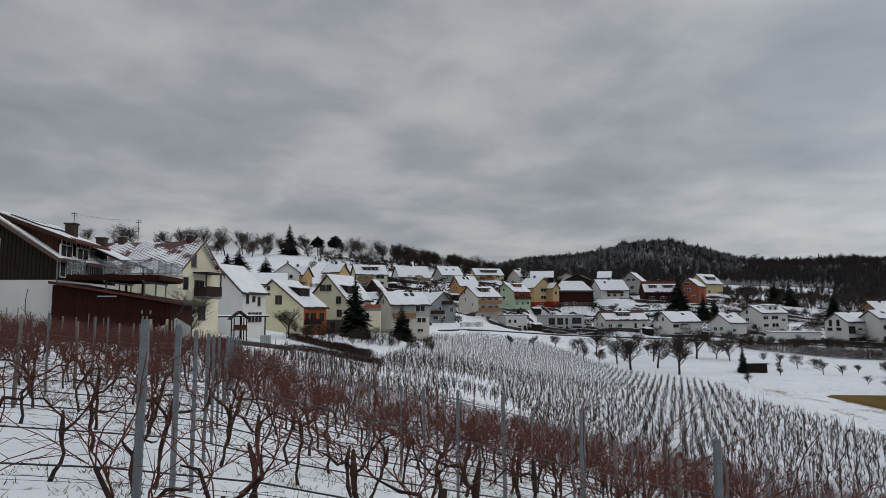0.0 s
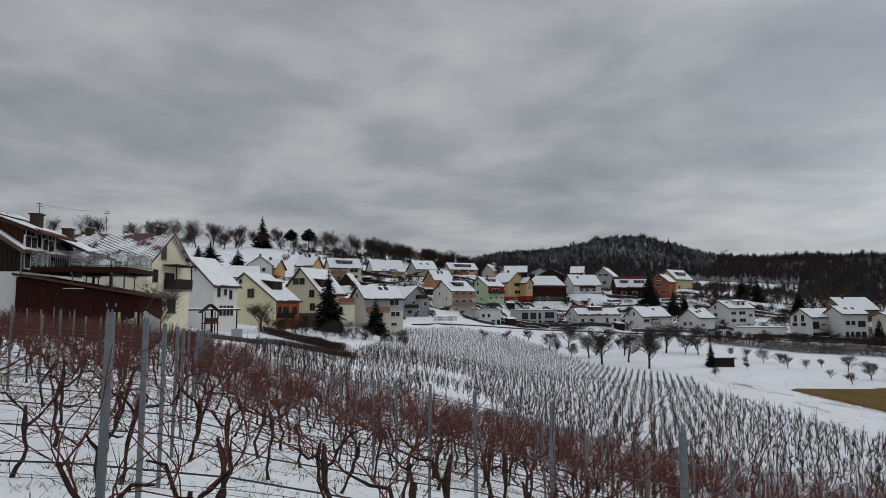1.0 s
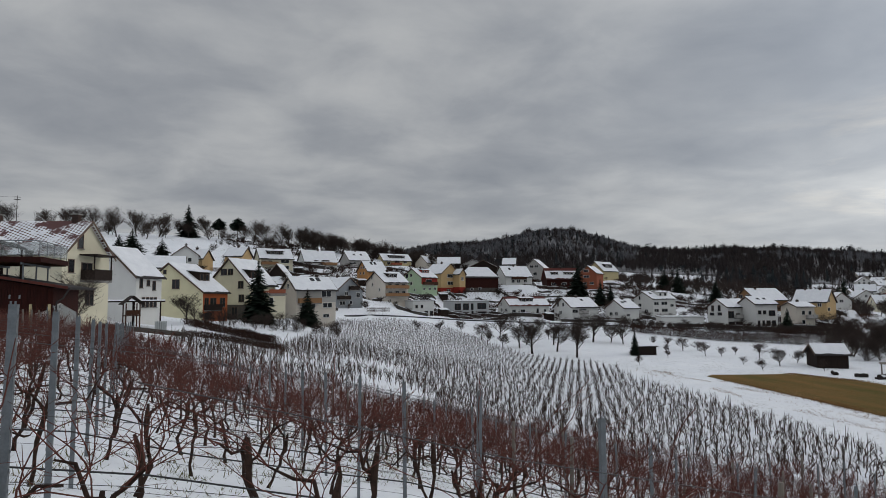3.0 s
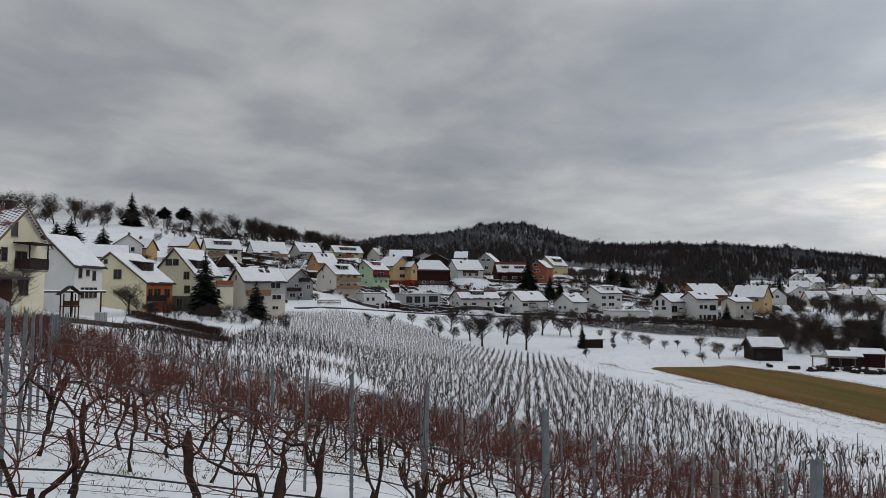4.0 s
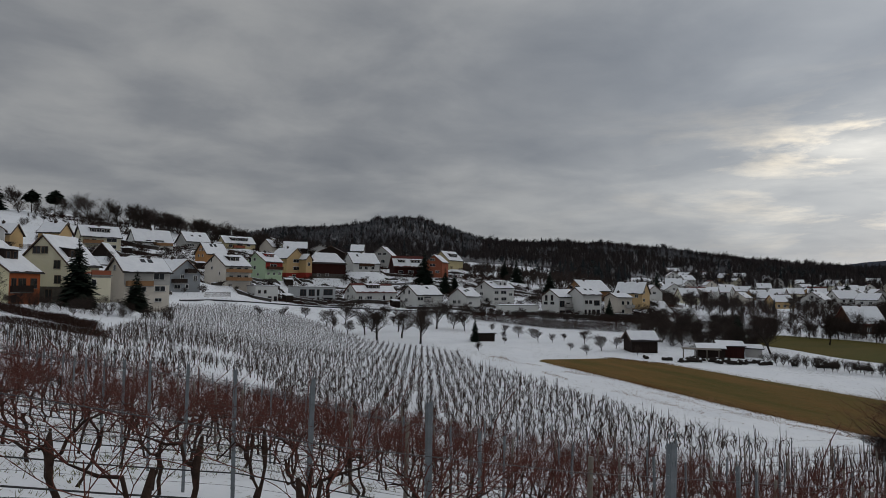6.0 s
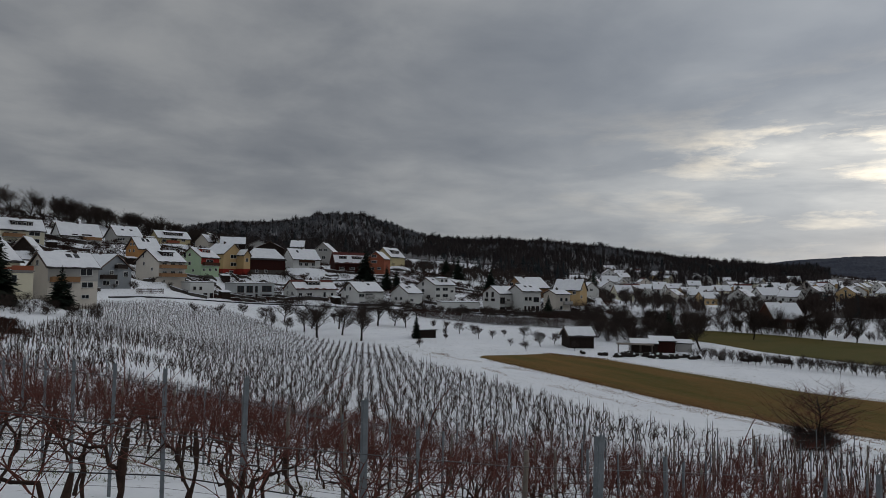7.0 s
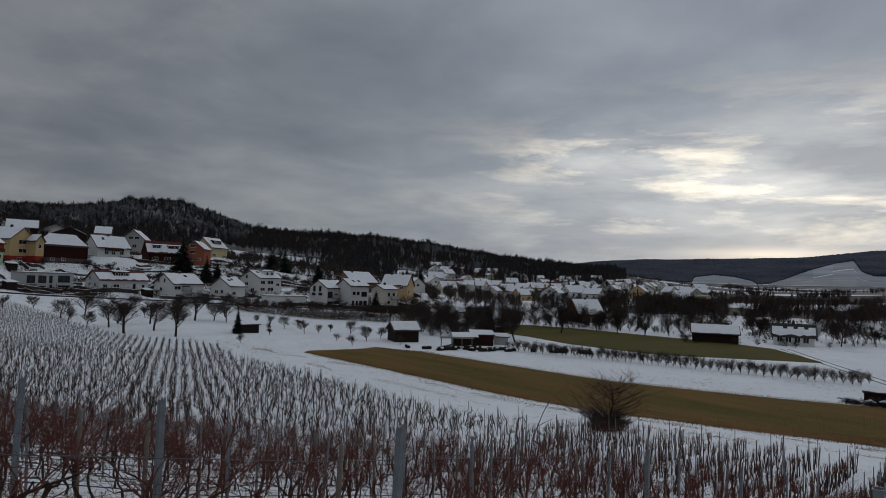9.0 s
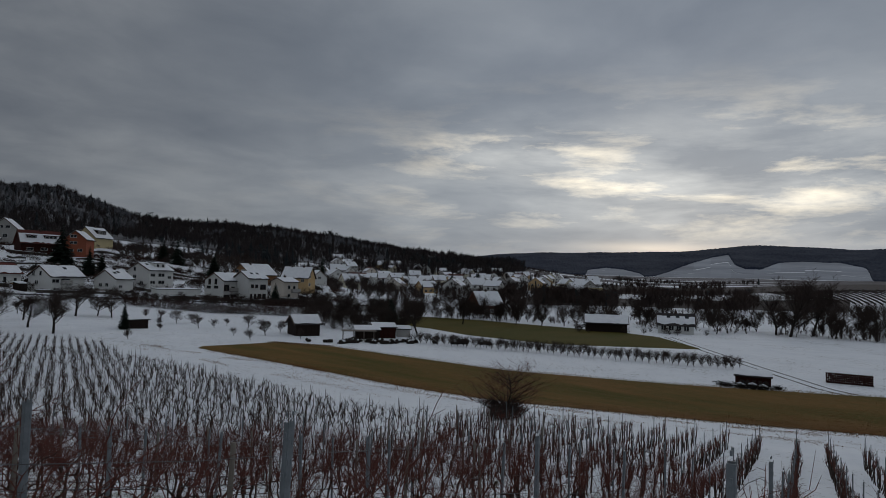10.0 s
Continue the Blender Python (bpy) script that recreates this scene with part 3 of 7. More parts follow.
def balcony(owner, at, w, z, depth, mat, posts=False, roof=False, label=""):
    """A balcony on a wall that faces -y: slab, boarded railing, handrail, perhaps posts and a roof."""
    b = part("balcony", Shape().box(0, w, -depth, 0.0, z - 0.18, z), CONCRETE, owner, label, at)
    ring = [(0, -0.01), (0, -depth - 0.03), (w, -depth - 0.03), (w, -0.01), (w - 0.04, -0.01), (w - 0.04, -depth + 0.01), (0.04, -depth + 0.01), (0.04, -0.01)]
    rail = Shape().prism([(x, y, z + 0.03) for x, y in ring], [(x, y, z + 0.95) for x, y in ring])
    part("railing", rail, mat, b)
    part("handrail", Shape().box(-0.03, w + 0.03, -depth - 0.06, -depth + 0.04, z + 0.952, z + 1.02), mat, b)
    if posts:
        for x in (0.02, w - 0.12):
            part("post", Shape().box(x, x + 0.1, -depth + 0.02, -depth + 0.12, z + 1.02, z + 2.3), mat, b)
    if roof:
        part("canopy", Shape().box(-0.3, w + 0.3, -depth - 0.4, 0.0, z + 2.3, z + 2.42), DARK_WOOD, b)
    return b


SOOTY_BRICK = material("sooty_brick", (0.075, 0.05, 0.042), 0.9, (0.035, 0.028, 0.026), 2.0, 0.8, 14, 0.4)


def chimney(owner, x, y, z0, z1, w=0.7, pot=True):
    mat = SOOTY_BRICK
    c = part("chimney", Shape().box(x - w / 2, x + w / 2, y - w / 2, y + w / 2, z0, z1), mat, owner)
    part("cap", Shape().box(x - w / 2 - 0.08, x + w / 2 + 0.08, y - w / 2 - 0.08, y + w / 2 + 0.08, z1, z1 + 0.1), CONCRETE if pot else SOOTY_BRICK, c)
    if not pot:
        return
    part("flue", Shape().tube([(x, y, z1 + 0.1), (x, y, z1 + 0.4)], [0.14, 0.14], 8), DARK_TILES, c)


HOUSE_PLOTS = []


def house(label, x, y, z, rot, w, d, eave, ridge, kind="L", paint="white", roof=DARK_TILES, cover="snow", windows=(), base="", upper="", frames=WHITE_FRAME,
          dormers=(), balconies=(), chimneys=((0.5, 0.5),), skylights=(), seed=1, name="house", category="house", group="houses of the village", over=0.45, deep=4.0):
    """A house from its near corner: w along the wall that faces -y (R), d along the wall that faces -x (L).
    kind: L or R, the wall that carries the gable; H hipped, F flat, S single pitch."""
    rng = random.Random(seed)
    top = thing(name, label, category, pose(x, y, z, 0, 0, rot), group)
    mid = pose(x, y, z, 0, 0, rot) @ Vector((w / 2, d / 2, 0))
    HOUSE_PLOTS.append((mid.x, mid.y, 0.5 * math.hypot(w, d)))
    if seed in range(2, 47) and seed not in (41, 42, 38, 35):
        TERRACES.append((mid.x, mid.y, 0.5 * math.hypot(w, d) + 0.4, 0.5 * math.hypot(w, d) + 4.2, z + 0.12))
    wall = PAINTS[paint]
    swap = kind == "R"
    la, lb = (d, w) if swap else (w, d)  # along the ridge, across it
    p = lambda a, b, c: (b, a, c) if swap else (a, b, c)
    if kind in "LR":
        five = [(0, -deep), (lb, -deep), (lb, eave), (lb / 2, ridge), (0, eave)]
        body = Shape().prism([p(0, b, c) for b, c in five], [p(la, b, c) for b, c in five])
    elif kind == "S":
        five = [(0, -deep), (lb, -deep), (lb, ridge), (0, eave)]
        body = Shape().prism([p(0, b, c) for b, c in five], [p(la, b, c) for b, c in five])
    else:
        body = Shape().box(0, w, 0, d, -deep, eave)
    part("wall", body, wall, top)
    if base:
        part("plinth", Shape().box(-0.04, w + 0.04, -0.04, d + 0.04, -deep, float(base.split(":")[1])), PAINTS[base.split(":")[0]], top, "ground storey in another colour")
    if upper:
        paint2, lo = upper.split(":")
        part("cladding", Shape().box(-0.03, w + 0.03, -0.035, 0.0, float(lo), eave - 0.05), PAINTS[paint2], top, "clad upper wall")
    if kind in "LR":
        rise = (ridge - eave) / (lb / 2)
        lift, thick = 0.02, 0.16
        for side in (0, 1):
            b0, bm_ = (-over, lb / 2) if side == 0 else (lb + over, lb / 2)
            z0, zm = eave - over * rise + lift, ridge + lift
            sl = Shape().prism([p(-over, b0, z0), p(-over, bm_, zm), p(-over, bm_, zm + thick), p(-over, b0, z0 + thick)],
                               [p(la + over, b0, z0), p(la + over, bm_, zm), p(la + over, bm_, zm + thick), p(la + over, b0, z0 + thick)])
            slope = part("roof_slope", sl, SPECKLED if cover == "speckled" else roof, top)
            if cover in ("snow", "part"):
                s = slope_snow(-over + 0.12, la + over - 0.12, (b0 + (0.1 if side == 0 else -0.1), z0 + 0.1 * rise + thick), (bm_ if cover == "snow" else b0 + (bm_ - b0) * 0.72, (zm if cover == "snow" else z0 + (zm - z0) * 0.72) + thick), rng, jag=0.3 if cover == "snow" else 0.8)
                part("snow_cover", turned(s, swap), ROOF_SNOW, slope, "snow blanket with an uneven edge", smooth=False)
            gut = Shape().tube([p(-over, b0 + (-0.06 if side == 0 else 0.06), z0 + 0.06), p(la + over, b0 + (-0.06 if side == 0 else 0.06), z0 + 0.06)], [0.065, 0.065], 6)
            part("gutter", gut, DARK_TILES, slope)
        for a in (-over - 0.03, la + over):  # barge boards
            bb = Shape()
            for b0 in (-over, lb + over):
                z0 = eave - over * rise
                bb.prism([p(a, b0, z0 - 0.06), p(a, lb / 2, ridge - 0.06), p(a, lb / 2, ridge + 0.2), p(a, b0, z0 + 0.2)],
                         [p(a + 0.03, b0, z0 - 0.06), p(a + 0.03, lb / 2, ridge - 0.06), p(a + 0.03, lb / 2, ridge + 0.2), p(a + 0.03, b0, z0 + 0.2)])
            part("barge_board", bb, BROWN_FRAME, top)
        for a, b in chimneys:
            zc = ridge - abs(b - 0.5) * lb * rise
            cx, cy, _ = p(a * la, b * lb, 0)
            chimney(top, cx, cy, zc - 0.4, ridge + 0.75, 0.6)
        for a0, a1, f0, hgt, mat in dormers:  # span along the ridge, foot of its front up the slope, height of the front
            b0, z0 = f0 * lb / 2, eave + f0 * lb / 2 * rise + lift + thick
            b1 = min(lb / 2, b0 + (hgt - 0.1) / (rise - 0.12))
            z1 = eave + b1 * rise + lift + thick
            dm = Shape().prism([p(a0, b0, z0 - 0.1), p(a0, b1, z1 - 0.1), p(a0, b1, z1 + 0.1), p(a0, b0, z0 + hgt)], [p(a1, b0, z0 - 0.1), p(a1, b1, z1 - 0.1), p(a1, b1, z1 + 0.1), p(a1, b0, z0 + hgt)])
            dor = part("dormer", dm, PAINTS[mat] if mat in PAINTS else DARK_WOOD, top)
            part("dormer_roof", Shape().prism([p(a0 - 0.25, b0 - 0.3, z0 + hgt - 0.02), p(a0 - 0.25, b1 + 0.1, z1 + 0.1), p(a0 - 0.25, b1 + 0.1, z1 + 0.22), p(a0 - 0.25, b0 - 0.3, z0 + hgt + 0.1)],
                                              [p(a1 + 0.25, b0 - 0.3, z0 + hgt - 0.02), p(a1 + 0.25, b1 + 0.1, z1 + 0.1), p(a1 + 0.25, b1 + 0.1, z1 + 0.22), p(a1 + 0.25, b0 - 0.3, z0 + hgt + 0.1)]), roof, dor)
            part("dormer_snow", turned(slope_snow(a0 - 0.2, a1 + 0.2, (b0 - 0.25, z0 + hgt + 0.1), (b1 + 0.1, z1 + 0.22), rng), swap), ROOF_SNOW, dor)
            n = max(1, int((a1 - a0) / 1.3))
            for i in range(n):
                a = a0 + (a1 - a0) * (i + 0.5) / n
                at = pose(a, b0 - 0.012, z0 + 0.2) if not swap else pose(b0 - 0.012, a, z0 + 0.2, 0, 0, -90)
                window(dor, 0.8, round(max(0.4, hgt - 0.45), 2), at, frames, ledge=False)
        for a, f in skylights:
            b0 = f * lb / 2
            z0 = eave + b0 * rise + lift + thick + 0.1
            sk = Shape().prism([p(a, b0, z0), p(a + 0.9, b0, z0), p(a + 0.9, b0 + 0.9, z0 + 0.9 * rise), p(a, b0 + 0.9, z0 + 0.9 * rise)],
                               [p(a, b0, z0 + 0.09), p(a + 0.9, b0, z0 + 0.09), p(a + 0.9, b0 + 0.9, z0 + 0.09 + 0.9 * rise), p(a, b0 + 0.9, z0 + 0.09 + 0.9 * rise)])
            part("skylight", sk, GLASS, top, "dark skylight in the snowy roof")
    elif kind == "H":
        o, q = over, d / 2
        low = [(-o, -o, eave), (w + o, -o, eave), (w + o, d + o, eave), (-o, d + o, eave)]
        a, b = (q * 0.8, d / 2, ridge), (w - q * 0.8, d / 2, ridge)
        hip = Shape().add(low + [a, b] + [(v[0], v[1], v[2] - 0.15) for v in low], [(0, 1, 5, 4), (1, 2, 5), (2, 3, 4, 5), (3, 0, 4), (0, 6, 7, 1), (1, 7, 8, 2), (2, 8, 9, 3), (3, 9, 6, 0), (9, 8, 7, 6)])
        rf = part("roof", hip, roof, top)
        g = 0.12
        low2 = [(-o + 0.15, -o + 0.15, eave + 0.03), (w + o - 0.15, -o + 0.15, eave + 0.03), (w + o - 0.15, d + o - 0.15, eave + 0.03), (-o + 0.15, d + o - 0.15, eave + 0.03)]
        low3 = [(v[0], v[1], v[2] + g) for v in low2]
        part("snow_cover", Shape().add(low2 + low3 + [(a[0], a[1], a[2] + g), (b[0], b[1], b[2] + g)], [(4, 5, 9, 8), (5, 6, 9), (6, 7, 8, 9), (7, 4, 8), (0, 1, 5, 4), (1, 2, 6, 5), (2, 3, 7, 6), (3, 0, 4, 7), (3, 2, 1, 0)]), ROOF_SNOW, rf, "snow blanket")
    elif kind == "S":
        sl = Shape().prism([(-0.3, -0.3, eave - 0.02), (w + 0.3, -0.3, eave - 0.02), (w + 0.3, d + 0.3, ridge + 0.03), (-0.3, d + 0.3, ridge + 0.03)], [(-0.3, -0.3, eave + 0.1), (w + 0.3, -0.3, eave + 0.1), (w + 0.3, d + 0.3, ridge + 0.15), (-0.3, d + 0.3, ridge + 0.15)])
        rf = part("roof", sl, roof, top)
        part("snow_cover", slope_snow(-0.25, w + 0.25, (-0.25, eave + 0.11), (d + 0.25, ridge + 0.16), rng), ROOF_SNOW, rf, "snow blanket")
    else:
        rf = part("roof", Shape().box(-0.15, w + 0.15, -0.15, d + 0.15, eave, eave + 0.22), CONCRETE, top, "flat roof edge")
        part("snow_cover", slope_snow(0.0, w, (0.0, eave + 0.22), (d, eave + 0.24), rng, 0.16, 0.1), ROOF_SNOW, rf, "snow blanket")
    for face, u, zz, ww, hh in windows:
        at = pose(u, -0.012, zz) if face == "R" else pose(-0.012, u, zz, 0, 0, -90)
        proud = (0.04 if base and zz < float(base.split(":")[1]) else 0) + (0.035 if upper and face == "R" and zz > float(upper.split(":")[1]) else 0)
        at = at @ pose(0, -proud, 0)
        window(top, ww, hh, at, frames, "window" if hh < 1.9 else "door", math.hypot(x, y) < 215)
    for face, u, zz, ww, dep, mat, *more in balconies:
        at = pose(u, 0, 0) if face == "R" else pose(0, u, 0, 0, 0, -90) @ pose(-ww, 0, 0)
        balcony(top, at, ww, zz, dep, PAINTS[mat] if mat in PAINTS else BROWN_WOOD, *more)
    return top

house("cream gabled house with snow-flecked red tile roof, brown balcony", -25.2, 61.0, -0.5, 82, 8.1, 11.5, 6.4, 9.5, "R", "cream", windows=[("R", 2.8, 7, 0.8, 1.2), ("R", 1.4, 4.7, 0.8, 1.1), ("R", 4, 4.5, 1.7, 1.1), ("R", 1.6, 2, 0.8, 1.2), ("R", 4.6, 1.7, 1.3, 1.4)], seed=1, roof=TILES, cover="speckled", frames=BROWN_FRAME, balconies=[("R", 3.0, 4.0, 3.2, 1.3, "dark_wood", True, True)], chimneys=((0.1, 0.5), (0.75, 0.5)))
house("old white farmhouse with snowy gable roof and dark shutters", -29.1, 93.6, -2.5, 67, 5.2, 9.3, 7.4, 11.4, "L", "white", windows=[("R", 1, 5.8, 0.5, 1.2), ("R", 2.4, 6.1, 0.5, 0.7), ("R", 3.6, 5.5, 0.5, 1.2), ("R", 1.5, 3.1, 0.5, 1.3), ("R", 2.3, 3.1, 0.5, 1.3), ("R", 3.1, 3.1, 0.5, 1.3), ("R", 3.9, 3.1, 0.5, 1.3)], seed=2, frames=BROWN_FRAME, chimneys=())
house("pale yellow gabled house with terracotta loggia under snowy roof", -24.9, 115.3, -2.9, 70, 7.8, 13.2, 5.8, 10.7, "L", "yellow", windows=[("L", 7.5, 9.0, 0.5, 0.6), ("L", 5.3, 6.4, 1.3, 1.5), ("L", 8.6, 6.4, 0.7, 1.6), ("L", 8.4, 0.5, 0.7, 1.4), ("R", 1, 3.3, 1.1, 1.4), ("R", 3.1, 3.3, 1.8, 1.4), ("R", 6.1, 3.2, 1.6, 1.5), ("R", 1.1, 1.1, 1.1, 1)], seed=3, frames=BROWN_FRAME, dormers=[(2.2, 5.6, 0.35, 1.5, "dark_wood")], upper="terracotta:0.1", balconies=[("R", 0.2, 2.6, 5.2, 0.5, "dark_wood")], chimneys=())
house("tall pale yellow gabled house with stone ground storey", -18.8, 126.6, -2.4, 63, 8.5, 9.6, 6.8, 11.7, "L", "cream", windows=[("L", 6, 8.7, 1.3, 1.1), ("L", 4.5, 8.7, 1.1, 1.1), ("L", 2.1, 6.1, 1.1, 1.3), ("L", 1.9, 3.5, 1.1, 1.3), ("L", 3.4, 0.4, 1.2, 2), ("R", 1.5, 4, 1.2, 0.9), ("R", 3.9, 3.5, 1.2, 0.9)], seed=4, frames=BROWN_FRAME, base="stone:2.9", dormers=[(1.2, 5.0, 0.2, 1.5, "dark_wood")], balconies=[("R", 1.0, 4.6, 4.8, 1.0, "brick")], chimneys=())
house("small cream house extension with orange roof terrace railing", -14.7, 121.1, -2.2, 42, 3.8, 5.0, 4.6, 5.7, "F", "cream", windows=[("R", 0.6, 3, 0.8, 1)], seed=5, chimneys=(), balconies=[("R", 0.1, 4.55, 3.6, 0.1, "brick")])
house("warm grey house with snowy roof and two balconies", -10.5, 131.6, -4.3, 30, 8.8, 7.1, 7.7, 10.2, "L", "warm", windows=[("L", 6.5, 8, 0.9, 1), ("L", 3.9, 8, 0.9, 0.9), ("R", 6.6, 6.3, 2.1, 1.1), ("R", 6.9, 4.1, 2, 0.9), ("R", 3.7, 4.1, 0.8, 1), ("R", 6.6, 2.1, 1.3, 0.6), ("R", 1.5, 4.1, 0.8, 1)], seed=6, upper="grey:5.2", balconies=[("R", 0.3, 5.0, 4.8, 1.0, "umber")], chimneys=((0.7, 0.5),), skylights=[(4.2, 0.6), (5.6, 0.6)])
house("blue-grey gabled house with dark timber balconies", -3.5, 168.0, -1.1, 46, 10.0, 9.0, 4.7, 8.1, "R", "blue", windows=[("R", 2.3, 1, 1.9, 0.9), ("R", 5.5, 1.1, 0.9, 0.9), ("R", 8.2, 3, 1.3, 1.2), ("R", 3.8, 3.5, 1.1, 0.9), ("R", 6.2, 4.9, 1.5, 1.2)], seed=7, balconies=[("R", 0.4, 2.4, 4.2, 1.0, "dark_wood"), ("R", 4.6, 4.9, 3.2, 1.0, "dark_wood")], frames=WHITE_FRAME)
house("orange gabled house with snowy roof", 5.8, 211.9, 6.0, 33, 7.6, 6.2, 4.5, 7.7, "L", "orange", windows=[("L", 3.7, 5.4, 0.7, 0.7), ("L", 2.3, 5.4, 0.7, 0.7), ("L", 4.2, 3.5, 0.7, 0.7), ("L", 2.2, 3.5, 0.7, 0.7)], seed=8, skylights=[(2.5, 0.6), (4.0, 0.6)])
house("white gabled house with two long brown balconies", 10.6, 195.7, 0.5, 32, 8.7, 10.4, 5.9, 9.1, "L", "warm", windows=[("L", 7.1, 7.1, 0.7, 0.8), ("L", 6.7, 4.9, 0.7, 0.8), ("L", 2.9, 3.3, 0.7, 0.8), ("R", 1.8, 4.4, 1.3, 1), ("R", 4.5, 4.5, 1.3, 1), ("R", 7, 4.5, 1.2, 1), ("R", 1.9, 2.1, 1.3, 1), ("R", 4.6, 2.2, 1.3, 1), ("R", 7.1, 2.2, 1.2, 1)], seed=9, balconies=[("R", 0.2, 4.0, 8.2, 1.2, "umber"), ("R", 0.2, 1.6, 8.2, 1.2, "umber")], dormers=[(2.5, 6.0, 0.4, 1.2, "dark_wood")])
house("mint green gabled house with dark red upper wall", 24.5, 220.6, 2.2, 44, 8.8, 8.5, 6.5, 9.5, "L", "green", windows=[("L", 6.6, 6.3, 0.9, 1.5), ("L", 4.7, 6.8, 0.9, 0.9), ("L", 4.6, 3.9, 0.9, 1.1), ("L", 3.1, 1.8, 0.7, 0.7), ("R", 1.5, 2.1, 1.1, 0.7), ("R", 4.4, 2.1, 1.1, 0.8), ("R", 7.3, 2.2, 1.2, 0.8), ("R", 4, 4.6, 3.2, 1.1)], seed=10, upper="red:4.2", balconies=[("R", 0.5, 3.9, 7.6, 1.0, "brown_wood")], dormers=[(2.5, 6.5, 0.45, 1.1, "red")])
house("ochre house with red ground storey and half-hipped snowy roof", 33.2, 233.7, 2.9, 37, 9.8, 9.0, 7.6, 11.3, "R", "ochre", windows=[("R", 4.7, 6.2, 2.8, 1.2), ("R", 4.8, 3.5, 2.8, 1.2), ("R", 3.8, 0.8, 1.7, 1)], seed=11, base="red:2.4")
house("narrow ochre side wing with red ground storey", 40.2, 234.6, 3.1, 35, 3.1, 5.0, 7.3, 9.0, "R", "ochre", windows=[("R", 1.5, 4.9, 1.1, 1.2)], seed=12, base="red:2.4", chimneys=())
house("dark red timber barn with broad snowy hipped roof", 43.2, 238.1, 3.5, 15, 13.8, 6.7, 5.6, 9.7, "H", "red_wood", windows=[("R", 2.6, 0.9, 1.1, 0.8), ("R", 6, 1, 1.1, 0.8)], seed=13, base="stone:1.8", chimneys=())
house("long white house with timber balcony and snowy roof", 60.3, 244.7, 6.3, 16, 11.9, 9.0, 3.5, 7.5, "L", "white", windows=[("L", 6.8, 3.4, 1.3, 1.3), ("L", 6.6, 0.8, 1.8, 1.1), ("R", 3.2, 1.1, 1.3, 1.1), ("R", 5.7, 1.1, 1.3, 1.1), ("R", 8.8, 1.2, 1.3, 1.1)], seed=14, balconies=[("R", 2.5, 2.3, 6.5, 1.0, "brown_wood")], skylights=[(3, 0.6)])
house("grey gabled house on the upper lane", 86.0, 277.0, 7.3, 55, 7.0, 9.8, 7.1, 11.2, "L", "grey", windows=[("L", 6, 7.6, 1.6, 1), ("L", 3.6, 7.6, 1.6, 1), ("L", 4.4, 4.1, 1.6, 1.3)], seed=15)
house("brown timber house with partly snowy red roof and dormers", 80.4, 255.7, 4.1, -2, 13.6, 7.8, 5.2, 9.5, "L", "red_wood", windows=[("R", 2.8, 2.4, 1.9, 0.9), ("R", 7.2, 2.5, 2, 0.9), ("R", 10.9, 2.6, 1.7, 1)], seed=16, roof=TILES, cover="part", dormers=[(2, 5, 0.3, 1.2, "dark_wood"), (7.5, 11.5, 0.3, 1.2, "dark_wood")])
house("brick-orange gabled house beside dark firs", 96.9, 243.4, 4.5, 50, 8.0, 7.2, 6.5, 9.4, "L", "brick", windows=[("L", 4.3, 7.1, 2, 0.9), ("L", 4.2, 4.8, 2.2, 0.9), ("L", 5.2, 2, 2, 0.9), ("L", 2, 2.1, 1.5, 0.9)], seed=17, frames=WHITE_FRAME)
house("tall straw-coloured gabled house with stepped snowy roof", 108.2, 263.7, 8.6, 33, 11.1, 8.8, 4.2, 8.2, "L", "straw", windows=[("L", 5, 1.6, 1.6, 1.3), ("L", 2.2, 1.4, 1.2, 1.3), ("L", 3.8, 4.4, 1.2, 1.1)], seed=18, dormers=[(3, 8.5, 0.3, 1.5, "dark_wood")])
house("modern light grey flat-roofed house with large windows", 32.6, 202.0, -4.4, 11, 12.3, 9.6, 4.8, 4.8, "F", "silver", windows=[("R", 1.49, 2.14, 1.95, 1.95), ("R", 4.28, 2.14, 1.86, 1.95), ("R", 6.42, 2.14, 0.74, 1.95), ("R", 9.77, 2.42, 2.98, 1.77), ("R", 1.58, 0.09, 1.77, 1.21), ("R", 4.28, 0.09, 1.86, 1.21), ("R", 6.51, 0.09, 0.56, 1.58), ("R", 9.86, 0.09, 2.98, 1.40)], seed=19, frames=BROWN_FRAME, chimneys=())
house("white flat-roofed house dug into the slope", 18.7, 191.7, -3.9, 14, 6.7, 7.3, 4.5, 4.5, "F", "white", windows=[("R", 1.17, 2.52, 0.63, 0.81), ("R", 2.88, 2.52, 0.63, 0.81), ("R", 0.63, 0.36, 0.81, 1.08), ("R", 4.23, 0.09, 0.99, 1.44), ("R", 5.94, 0.09, 0.81, 1.44)], seed=20, frames=BROWN_FRAME)
house("white house with red tile roof half under snow", 51.0, 201.6, -4.2, 11, 14.1, 9.3, 3.2, 5.9, "L", "white", windows=[("L", 6.7, 3.2, 1.3, 0.9), ("L", 6.6, 1.4, 1.3, 0.9), ("L", 3.1, 1.3, 1.3, 0.9), ("R", 1.3, 1, 1.2, 0.9), ("R", 4.5, 1, 1.6, 0.9), ("R", 9.8, 0.7, 0.8, 1.5), ("R", 12.5, 1, 0.8, 0.9)], seed=21, roof=TILES, cover="part", dormers=[(4.5, 9.0, 0.35, 1.2, "dark_wood")], base="umber:0.5")
